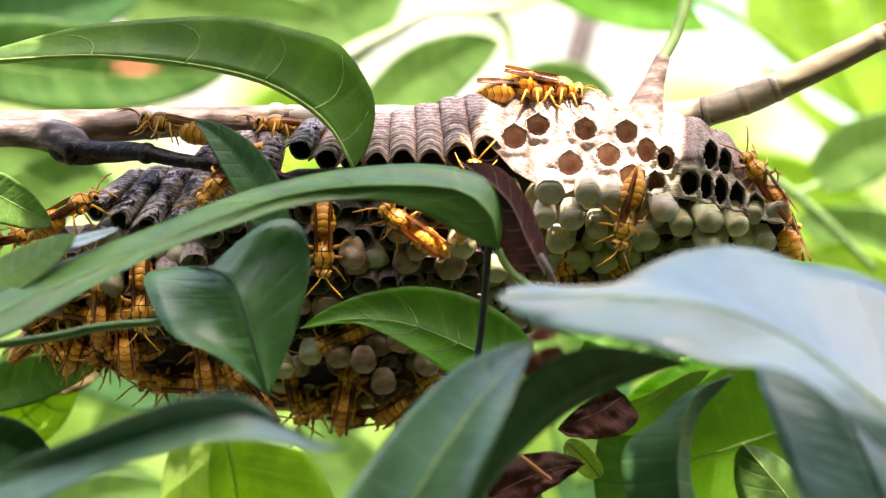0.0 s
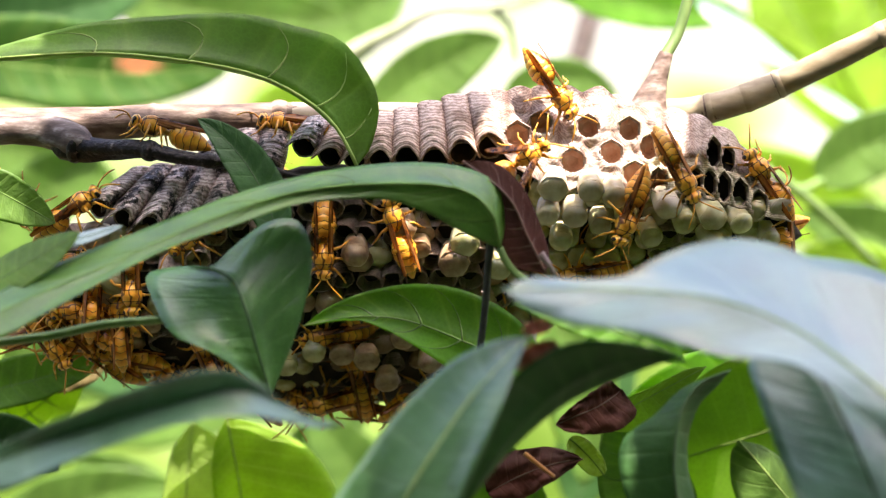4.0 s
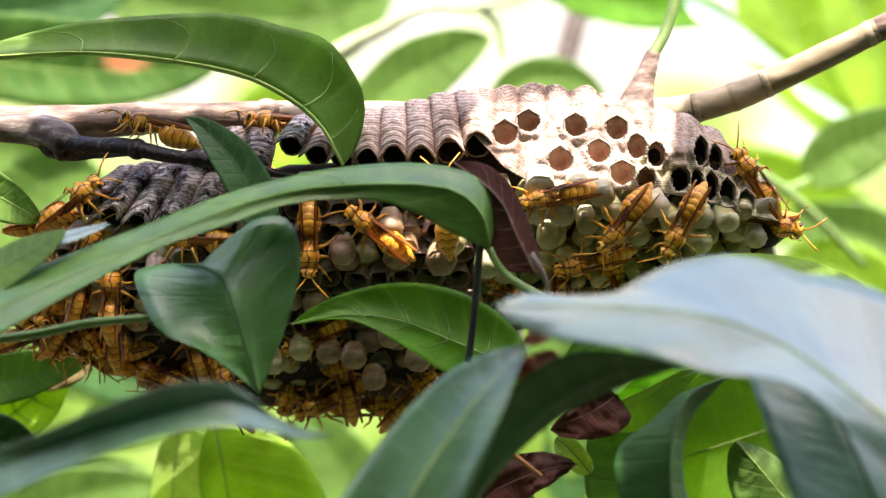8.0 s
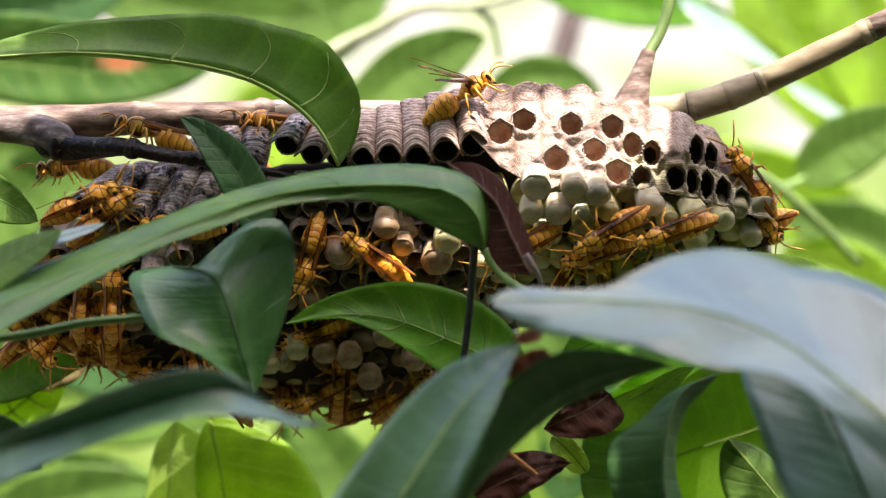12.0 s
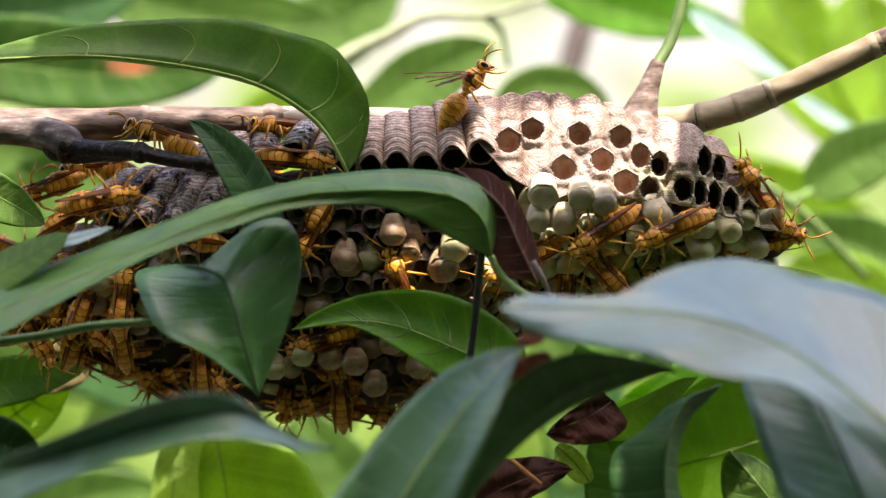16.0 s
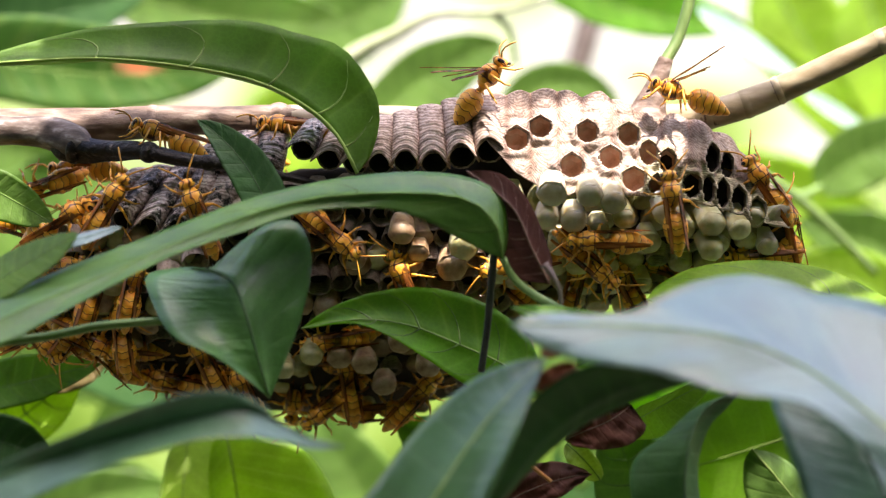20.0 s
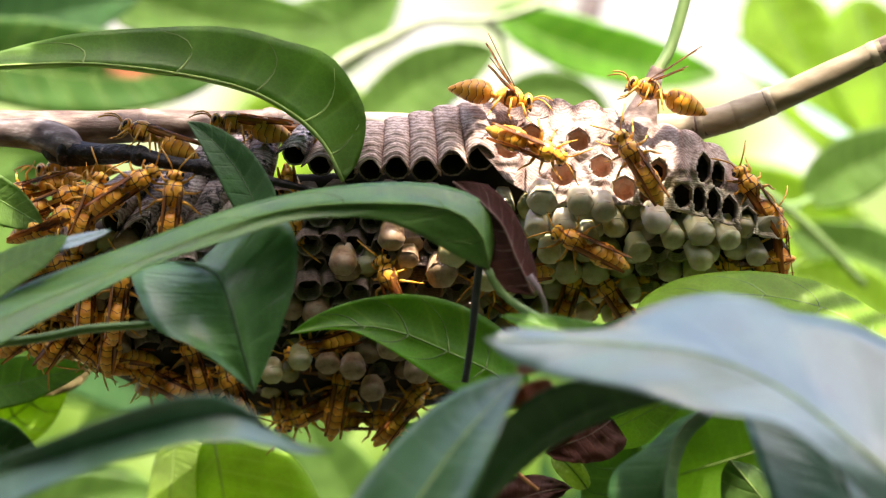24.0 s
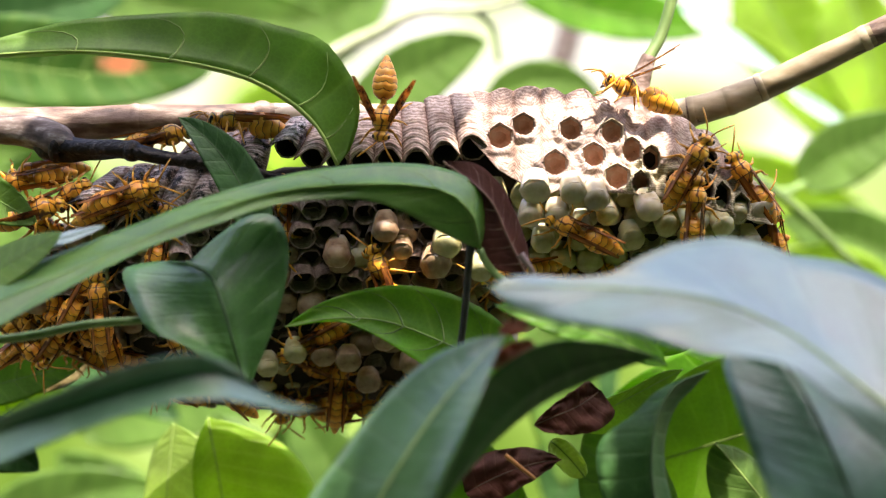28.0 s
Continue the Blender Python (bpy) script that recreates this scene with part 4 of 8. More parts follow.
leaf("broad fresh green leaf with pale veins beside the nest", LEAF_LIME, [(90.9, 140, 83.4), (100.9, 140, 66.7), (110.8, 140, 53.4), (115.8, 140, 30.1)],
     15.0, 15.0, veins=False, seed=42)
leaf("broad fresh green leaf with pale veins beside the nest", LEAF_LIME, [(115.9, 120, 77.9), (122.4, 120, 61.7), (125.7, 120, 48.7), (128.9, 120, 29.3)],
     11.3, 14.6, veins=False, seed=43)
leaf("broad fresh green leaf with pale veins beside the nest", LEAF_LIME, [(-61.4, 150, 30.5), (-51.3, 150, 37.3), (-37.8, 150, 40.7), (-14.2, 150, 44.0)],
     15.2, 15.2, veins=False, seed=44)
leaf("broad fresh green leaf with pale veins beside the nest", LEAF_LIME, [(69.5, 180, 19.5), (90.5, 180, 19.5), (108.1, 180, 14.2), (136.1, 180, 10.7)],
     15.8, 15.8, veins=False, seed=45)
leaf("broad fresh green leaf with pale veins beside the nest", LEAF, [(-101.2, 110, -50.9), (-85.3, 110, -44.6), (-69.3, 110, -39.8), (-42.2, 110, -41.4)],
     11.2, 11.2, veins=False, seed=46)
leaf("bright green leaf low beside the comb", LEAF_LIME, [(112.5, -30, -23.2), (100.6, -30, -15.8), (86.2, -30, -9.0), (69.9, -30, -6.3), (55.8, -30, -7.6), (43.7, -30, -10.1)],
     8, 8, margins=([(98.6, -36, -22.0), (84.6, -36, -17.1), (69.3, -36, -14.2), (55.3, -36, -12.6)], [(111.0, -24, -15.8), (101.6, -24, -10.8), (87.1, -24, -3.6), (70.6, -24, -1.0), (55.7, -24, -2.6), (47.3, -24, -6.6)]), vein=VEIN_LIME, seed=46)
leaf("pale leaf seen edge-on with a white sheen", LEAF_PALE_SHEEN, [(92.8, 70, 43.9), (98.9, 70, 40.1), (104.9, 70, 36.3), (113.9, 70, 31.0)],
     5.1, 5.1, al=(-60, -60), ar=(60, 60), veins=False, seed=48)
leaf("dark green leaf hanging in the shade below the nest", LEAF_SHADED, [(80.8, 70, -17.9), (71.7, 70, -33.0), (62.7, 70, -45.1), (50.6, 70, -63.1)],
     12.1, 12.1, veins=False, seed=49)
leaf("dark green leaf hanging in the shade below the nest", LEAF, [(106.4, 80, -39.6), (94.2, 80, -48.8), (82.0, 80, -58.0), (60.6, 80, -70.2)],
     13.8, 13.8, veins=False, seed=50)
leaf("dark green leaf hanging in the shade below the nest", LEAF_SHADED, [(32.8, 75, -69.7), (34.3, 75, -54.5), (38.9, 75, -42.4), (48.0, 75, -24.1)],
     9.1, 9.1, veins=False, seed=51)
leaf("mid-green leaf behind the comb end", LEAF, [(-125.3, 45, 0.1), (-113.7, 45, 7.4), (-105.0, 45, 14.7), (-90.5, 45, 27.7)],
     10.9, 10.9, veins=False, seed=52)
leaf("dim green leaf hanging below the comb", LEAF_SHADED, [(-107.5, 60, -23.6), (-95.9, 62, -26.7), (-84.0, 62, -32.6), (-67.4, 60, -44.4)],
     8.9, 8.9, veins=False, seed=53)
leaf("dim green leaf hanging below the comb", LEAF, [(-55.3, 75, -30.2), (-68.9, 75, -30.2), (-84.1, 75, -33.2), (-103.8, 75, -39.3)],
     8.3, 8.3, veins=False, seed=54)
leaf("broad fresh green leaf with pale veins beside the nest", LEAF, [(-47.9, 100, -72.3), (-41.6, 100, -59.7), (-35.3, 100, -50.2), (-22.7, 100, -37.6)],
     9.4, 9.4, veins=False, seed=55)
leaf("dim green leaf hanging below the comb", LEAF, [(26.1, 60, -17.7), (32.1, 60, -29.5), (35.0, 60, -41.4), (33.5, 60, -62.2)],
     10.4, 10.4, veins=False, seed=56)
leaf("broad fresh green leaf with pale veins beside the nest", LEAF_BRIGHT, [(49.1, -62, -24.1), (38.2, -62, -17.4), (26.1, -62, -14.6), (12.3, -60, -11.4)],
     3.6, 4.1, al=(20, 20), ar=(-20, -20), seed=57)
leaf("mid-green leaf before the end of the comb", LEAF, [(-106.1, -60, -10.8), (-97.6, -60, -6.0), (-89.1, -60, -0.9), (-80.9, -60, 4.0)],
     5.6, 5.6, al=(-40, -40), ar=(35, 35), seed=58)



# ---- branch, twigs and stalks ----
def stalk_thing(name, label, category, pts, radii, mat, sides=10, wobble=0.0, n=24):
    if min(q[1] for q in pts) >= 40:
        pts, radii = [farther(q) for q in pts], [r * FAR for r in radii]
    thing_pts = curve_points(pts, n)
    o = thing_pts[0].copy()
    rad = [float(np.interp(i / n, np.linspace(0, 1, len(radii)), radii)) * MM for i in range(n + 1)]
    bm = bmesh.new()
    tube(bm, [q - o for q in thing_pts], rad, sides, True, wobble)
    ob = part(name, bm, mat)
    ob.location = o
    tagged(ob, label, category)
    LINES[ob.name] = ([q - o for q in thing_pts], rad)
    return ob


LINES = {}


def band(ob, at, length, grow, mat, name, label=""):
    """A ring round a stalk: a node, scar or patch of bark painted paler as sunlit, at a fraction of its length."""
    pts, rad = LINES[ob.name]
    n = len(pts) - 1
    line, rr = [], []
    for i in range(9):
        t = min(0.999, max(0, at + length * (i / 8 - 0.5))) * n
        k = int(t)
        line.append(pts[k].lerp(pts[k + 1], t - k))
        r = rad[k] + (rad[k + 1] - rad[k]) * (t - k)
        rr.append(r * (1 + grow * math.sin(math.pi * (0.08 + 0.84 * i / 8))))
    bm = bmesh.new()
    tube(bm, line, rr, 16, False, 0.1)
    return part(name, bm, mat, ob, label)


branch = stalk_thing("branch", "brown woody branch carrying the nest, worn bark", "branch", [(-127.4, 0, 29.6), (-92.3, 0, 30.1), (-65.3, 0, 31.4), (-30.3, 2, 32.1), (9.0, 8, 32.3), (43.2, 8, 33.0), (62.0, 5, 34.2), (83.4, 2, 42.4), (114.5, -5, 57.7)], [4.5, 4.3, 3.7, 3.3, 3.3, 3.4, 3.5, 3.3, 2.7], BARK, sides=16, wobble=0.12, n=60)
stalk_thing("side_branch", "grey knotted side branch under the main branch", "branch", [(-126.1, -6, 28.9), (-104.7, -6, 28.5), (-95.2, -7, 27.9), (-89.4, -10, 25.9), (-85.4, -12, 23.9)], [3.2, 3.5, 4.1, 3.9, 1.7], BARK_GREY, sides=14, wobble=0.2)
twig = stalk_thing("twig", "black tarred twig holding the comb", "twig", [(-94.8, -8, 26.8), (-92.0, -9, 25.1), (-85.2, -12, 23.7), (-74.0, -17, 23.5), (-63.1, -20, 21.7), (-52.6, -21, 20.1), (-39.7, -20, 17.7), (-24.3, -14, 14.6)], [1.1, 3.0, 2.5, 2.1, 1.75, 1.3, 0.9, 0.5], TWIG_BLACK, sides=14, wobble=0.45, n=48)
stalk_thing("shoot", "woody shoot tapering from the branch", "shoot", [(45.6, 4, 30.7), (46.3, 4, 34.8), (48.4, 4, 40.9), (50.7, 4, 47.4)], [7.1, 4.6, 2.7, 1.8], BARK, sides=12, wobble=0.12)
stalk_thing("stem", "thin pale green stem rising from the shoot", "stem", [(50.4, 4, 46.6), (54.0, 6, 53.3), (57.6, 8, 65.8)], [1.5, 1.4, 1.4], STEM)
stalk_thing("stem", "thin green stem among the leaves", "stem", [(-33.3, 60, 46.2), (-26.6, 60, 52.4), (-15.4, 60, 58.0), (-5.0, 60, 63.2), (11.3, 60, 63.7), (26.1, 60, 68.4)], [2.3, 2.2, 1.8, 1.3, 1.0, 0.9], STEM_PALE)
stalk_thing("stem", "thin green stem among the leaves", "stem", [(9.8, 62, 63.4), (14.3, 62, 59.0), (16.1, 62, 50.0)], [1.0, 0.9, 0.7], STEM)
stalk_thing("stem", "thin green stem with a side shoot", "stem", [(77.2, 40, 21.7), (85.8, 40, 16.0), (94.7, 42, 8.8), (108.2, 45, -4.2)], [1.0, 1.2, 1.2, 1.0], STEM)
stalk_thing("stem", "thin green stem with a side shoot", "stem", [(86.1, 42, 15.7), (90.1, 45, 16.1), (94.7, 52, 18.0)], [1.0, 0.9, 0.9], STEM)
stalk_thing("stem", "thin dark green stem crossing the comb", "stem", [(-104.0, -52, -20.5), (-89.2, -52, -18.6), (-77.2, -50, -16.2), (-63.2, -48, -15.0)], [1.0, 1.0, 1.0, 0.9], STEM)
stem_k = stalk_thing("stem", "thin black dried stem hanging before the comb", "stem", [(8.2, -46, 2.0), (7.6, -44, -4.9), (6.8, -42, -14.9), (5.5, -40, -25.1)], [0.9, 0.9, 0.8, 0.8], STEM_BLACK)
stalk_thing("stem", "dim brown stem far behind the nest", "stem", [(-428.6, 220, -1499.2), (63.8, 220, 142.2)], [7.4, 4.1], BARK_GREY)
stalk_m = stalk_thing("stalk", "mauve dried leaf stalk", "stalk", [(19.0, -50, -1.1), (21.2, -50, -4.2), (22.6, -48, -7.3), (22.9, -47, -9.8)], [0.9, 0.6, 0.5, 0.5], STEM_MAUVE)
stalk_thing("stalk", "thin orange dried leaf stalk", "stalk", [(15.3, -36, -45.5), (18.5, -36, -48.1), (22.1, -36, -50.9)], [0.5, 0.5, 0.4], STEM_ORANGE)

for spot, width, grow in ((0.22, 0.05, 0.35), (0.47, 0.035, 0.3), (0.66, 0.04, 0.25), (0.84, 0.03, 0.3)):
    band(twig, spot, width, grow, TWIG_BLACK, "knot", "swollen black knot")
# silvery bark whose pale colour also carries a sun spot
band(branch, 0.405, 0.12, 0.04, BARK_PALE, "bark_patch", "silvery bark, painted paler for the sun on it")
band(branch, 0.335, 0.012, 0.16, BARK, "node", "swollen pale node")
# tan bands that paint the sunlit stretches of the branch
for spot, width in ((0.695, 0.085), (0.79, 0.1), (0.9, 0.115)):
    band(branch, spot, width, 0.02, BARK_TAN, "bark_patch", "tan bark between nodes, painted paler as sunlit")
for spot, width in ((0.8, 0.012), (0.745, 0.01), (0.845, 0.008), (0.95, 0.007), (0.22, 0.01)):
    band(branch, spot, width, 0.06, BARK if spot < 0.5 else BARK_TAN, "node", "leaf scar ringing the branch")


def build_shade_spray():
    """Unseen leaves on a twig, added above the view to shade chosen spots and leave sun gaps."""
    rng = random.Random(11)
    spray = new("leafy_spray")
    tagged(spray, "unseen spray of leaves added above the nest to cast shade", "spray")
    hub = Vector((210, -110, 340))
    bm = bmesh.new()
    tube(bm, curve_points([(112, -6, 56), (150, 40, 160), (130, 10, 270), hub], 20), [3 * MM - 0.05 * MM * i for i in range(21)], 9)
    part("stem", bm, BARK, spray)
    # each added leaf keeps the sun off one target (mm)
    for tx, ty, tz, turn in ((60, -33, 18, 20), (34, -96, 0, 0), (69, -96, 0, 5), (105, -96, 0, -5), (141, -98, 0, 0), (28, -132, 0, 5), (65, -132, 0, 0), (103, -134, 0, 5), (141, -134, 0, 0), (177, -113, 0, 40), (22, -114, 0, 10), (168, -146, 0, 0), (112, -161, 0, 0),
                             (-110, -110, -50, 0), (-70, -118, -44, 20), (-35, -115, -44, -10), (25, -92, -28, 10), (52, -90, -30, -20),
                             (106, -113, -50, 80), (67, -159, 0, 0), (103, -177, 0, 0), (84, -150, 0, 30), (50, -158, 0, 0), (84, -127, 0, 0), (112, -76, 0, 0), (76, -71, 0, 10), (148, -74, 0, 0), (125, -94, 0, 0), (76, -170, 0, 10), (69, -143, 0, 0), (112, -146, 0, 10), (140, -165, 0, 0), (99, -135, -60, 80), (121, -130, -60, 80), (-24, -14, 28, 20), (-66, -24, 44, 0), (-50, -30, 20, 90), (18, -46, 6, 70), (70, -16, 22, 90), (33, -31, -46, 35), (86, -112, -12, 45), (2, -32, -20, 0), (-60, -55, 5, 15), (-95, -62, -10, 20), (-20, -50, 18, 0), (-55, -48, -15, 60)):
        d = 250 + rng.uniform(-20, 30)
        c = Vector((tx, ty, tz)) + SUN_FROM * d
        a = radians(turn)
        ax = Vector((math.cos(a), 0.15 * math.sin(a), math.sin(a) * 0.5))
        ax = (ax - SUN_FROM * ax.dot(SUN_FROM)).normalized()
        leaf("", LEAF, [c - ax * 30, c - ax * 10 + SUN_FROM * 3, c + ax * 10 + SUN_FROM * 3, c + ax * 32], 17, 17, front=tuple(SUN_FROM), veins=False, stalk=8, seed=200 + tx, spray=spray)
        bm = bmesh.new()
        tube(bm, curve_points([hub, (hub + c) / 2 + Vector((0, 0, 18)), c - ax * 38, c - ax * 30], 10), [0.9 * MM - 0.05 * MM * i for i in range(11)], 6)
        part("twig", bm, STEM, spray)


build_shade_spray()


# ---- the comb ----
COMB_X = [-100.4, -89.6, -74.8, -51.8, -35.6, 2.2, 13.0, 23.8, 37.2, 50.7, 65.6, 75.0, 82.0]
COMB_TOP = [-5.3, 5.5, 13.6, 18.4, 22.4, 24.7, 33.2, 36.3, 35.0, 30.1, 24.2, 16.1, 4.9]
COMB_BOTTOM = [-15.0, -24.0, -34.0, -40.0, -42.5, -37.0, -24.8, -19.4, -14.0, -10.0, -7.3, -3.9, 2.2]

nest = new("wasp_nest")
tagged(nest, "grey-brown paper comb with open and capped cells under the branch", "wasp nest")


def lean(x, z):
    """The comb's face leans back below its upper edge."""
    return 0.42 * max(0, np.interp(x, COMB_X, COMB_TOP) - 6 - z)


def comb_surface(x, z):
    """Depth (mm) of the comb's front at x, z, or None outside it."""
    t, b = np.interp(x, COMB_X, COMB_TOP), np.interp(x, COMB_X, COMB_BOTTOM)
    c, h = (t + b) / 2, (t - b) / 2
    q = (z - c) / h if h > 0 else 2
    if abs(q) >= 1 or x < COMB_X[0] or x > COMB_X[-1]:
        return None
    e = min(1, (x - COMB_X[0]) / 22) * min(1, (COMB_X[-1] - x) / 22)
    return -(3 + 11 * e ** 0.5) * math.sqrt(1 - abs(q) ** 2.4) + lean(x, z)


def build_core():
    bm = bmesh.new()
    n, m = 46, 28
    rings = []
    for i in range(n + 1):
        x = COMB_X[0] + (COMB_X[-1] - COMB_X[0]) * i / n
        t, b = np.interp(x, COMB_X, COMB_TOP), np.interp(x, COMB_X, COMB_BOTTOM)
        e = max(0.02, min(1, (x - COMB_X[0]) / 22) * min(1, (COMB_X[-1] - x) / 22))
        ring = []
        for k in range(m):
            g = 2 * math.pi * k / m
            s = math.sin(g)
            z = (t + b) / 2 + (t - b) / 2 * math.copysign(abs(s) ** 0.8, s) * (0.93 if 0 < i < n else 0.4)
            d = 3 + 11 * e ** 0.5
            y = math.cos(g) * (-d * 0.9 if math.cos(g) > 0 else -d * 0.8)
            p = Vector((x, y + lean(x, z), z))
            p += Vector((0, 1, 1)) * noise.noise(p * 0.15)
            ring.append(bm.verts.new(p * MM))
        rings.append(ring)
    for a, b in zip(rings, rings[1:]):
        for k in range(m):
            bm.faces.new((a[k], a[(k + 1) % m], b[(k + 1) % m], b[k]))
    bm.faces.new(rings[0])
    bm.faces.new(rings[-1])
    bmesh.ops.recalc_face_normals(bm, faces=bm.faces)
    part("comb_core", bm, CORE, nest, "comb core paper, painted dark for the shade inside")


build_core()


def along(place, axis):
    """A pose at place (mm) whose z points along axis."""
    q = Vector(axis).normalized().to_track_quat("Z", "Y")
    return Matrix.Translation(Vector(place) * MM) @ q.to_matrix().to_4x4()


def ring_at(bm, r, z, phase=0.0, hexed=0.09, jag=0.0, n=12):
    out = []
    for k in range(n):
        g = 2 * math.pi * k / n + phase
        q = r * (1 - (hexed if k % 2 else 0)) * (1 + jag * random.uniform(-1, 1))
        out.append(bm.verts.new((q * math.cos(g) * MM, q * math.sin(g) * MM, (z + jag * random.uniform(-1.5, 1.5)) * MM)))
    return out


def bridge(bm, a, b, mat=0):
    n = len(a)
    for k in range(n):
        bm.faces.new((a[k], a[(k + 1) % n], b[(k + 1) % n], b[k])).material_index = mat


SHARED = {}


def cell_mesh(R, f, length, wall, floor, variant):
    """An open cell: outer wall, rim, inner wall and floor; the mouth lies at z = 0."""
    key = (round(R, 1), f, length, wall.name, floor.name, variant)
    if key in SHARED:
        return SHARED[key]
    bm = bmesh.new()
    a = ring_at(bm, R * 0.86, -length)
    b = ring_at(bm, R * 0.96, -length * 0.45)
    c = ring_at(bm, R, -0.5 if f < 0.7 else -0.2, 0, 0.08, 0.03)
    d = ring_at(bm, R * (f + 0.06), 0.15, 0, 0.05, 0.035)
    e = ring_at(bm, R * f, -0.4, 0, 0.08, 0.02)
    g = ring_at(bm, R * f * 0.92, -length * 0.75)
    h = ring_at(bm, R * f * 0.45, -length * 0.86, 0, 0, 0.05)
    for p, q in ((a, b), (b, c), (c, d), (d, e), (e, g)):
        bridge(bm, p, q)
    bridge(bm, g, h, 1)
    bm.faces.new(h).material_index = 1
    bmesh.ops.recalc_face_normals(bm, faces=bm.faces)
    me = bpy.data.meshes.new("cell")
    bm.to_mesh(me)
    bm.free()
    me.materials.append(wall)
    me.materials.append(floor)
    me.polygons.foreach_set("use_smooth", [True] * len(me.polygons))
    SHARED[key] = me
    return me


def cell(place, axis, R, f, wall, floor, length, variant=0):
    ob = new("cell", cell_mesh(R, f, length, wall, floor, variant))
    ob.parent = nest
    ob.matrix_basis = along(place, axis) @ Matrix.Rotation(random.uniform(-0.15, 0.15), 4, "Z")
    return ob


def cap_mesh(R, mat, variant):
    key = ("cap", round(R, 1), mat.name, variant)
    if key in SHARED:
        return SHARED[key]
    bm = bmesh.new()
    rows = []
    h = (0.3, 0.45, 0.6, 0.75)[variant]
    for i in range(6):
        g = i / 6 * math.pi / 2
        rows.append(ring_at(bm, R * 0.985 * math.cos(g) ** 0.75, R * h * math.sin(g), 0, 0.05 * (1 - i / 6), 0.025))
    t = bm.verts.new((0, 0, R * h * 1.0 * MM))
    for p, q in zip(rows, rows[1:]):
        bridge(bm, p, q)
    for k in range(12):
        bm.faces.new((rows[-1][k], rows[-1][(k + 1) % 12], t))
    for v in bm.verts:
        v.co *= 1 + 0.2 * noise.noise(v.co * 300 + Vector((variant * 3.0, R, 0)))
        v.co.z += 0.0004 * noise.noise(v.co * 900 + Vector((variant * 3.0, R, 0)))
    me = bpy.data.meshes.new("cap")
    bm.to_mesh(me)
    bm.free()
    me.materials.append(mat)
    me.polygons.foreach_set("use_smooth", [True] * len(me.polygons))
    SHARED[key] = me
    return me


def capped(place, axis, R, mat, length=6):
    """A closed brood cell: its wall and the silk cap that bulges from it."""
    ob = cell(place, axis, R, 0.9, mat, FLOOR_SHADE, length)
    c = new("cap", cap_mesh(R, mat, random.randrange(4)))
    c.parent = ob
    c.location = (0, 0, -0.3 * MM)
    return ob


def rib(top, mouth, R, mat):
    """A long outer cell seen from its side: banded wall, arched rim, inside painted dark as shade."""
    a, b = Vector(top) * MM, Vector(mouth) * MM
    length = (b - a).length / MM
    bm = bmesh.new()
    n = 16
    rows = []
    for i in range(n + 1):
        t = i / n
        r = R * (0.72 + 0.3 * t ** 0.6) * (1 + 0.03 * math.sin(t * 40) + 0.02 * noise.noise(Vector((t * 9, R, top[0]))))
        rows.append(ring_at(bm, r, -length * (1 - t), 0, 0.05, 0.012))
    inner = ring_at(bm, R * 0.9, -0.3, 0, 0.05)
    deep = ring_at(bm, R * 0.72, -length * 0.7, 0, 0.05)
    for p, q in zip(rows, rows[1:]):
        bridge(bm, p, q)
    bridge(bm, rows[-1], inner)
    bridge(bm, inner, deep, 1)
    bm.faces.new(deep).material_index = 1
    bm.faces.new(rows[0])
    bmesh.ops.recalc_face_normals(bm, faces=bm.faces)
    ob = part("rib_cell", bm, [mat, FLOOR_SHADE], nest, "long banded outer cell")
    ob.matrix_basis = along(mouth, b - a)


def sheet(name, label, grid, mat, drop=None, thick=0.35, which=None, across=None):
    """Paper from a grid of places (mm); drop(p) leaves out what lies in a mouth."""
    bm = bmesh.new()
    rows = [[bm.verts.new(Vector(p) * MM) for p in r] for r in grid]
    uvl = bm.loops.layers.uv.new("UVMap")
    uvs = {v: (across[i] if across else 2 * i / (len(rows) - 1) - 1, k / (len(r) - 1)) for i, r in enumerate(rows) for k, v in enumerate(r)}
    for a, b in zip(rows, rows[1:]):
        for k in range(len(a) - 1):
            c = (a[k].co + a[k + 1].co + b[k].co + b[k + 1].co) / (4 * MM)
            if drop and drop(c):
                continue
            f = bm.faces.new((a[k], b[k], b[k + 1], a[k + 1]))
            f.material_index = which(c) if which else 0
            for lo in f.loops:
                lo[uvl].uv = uvs[lo.vert]
    for v in [v for v in bm.verts if not v.link_faces]:
        bm.verts.remove(v)
    ob = part(name, bm, mat, nest, label)
    so = ob.modifiers.new("thickness", "SOLIDIFY")
    so.thickness, so.offset = thick * MM, 0
    return ob


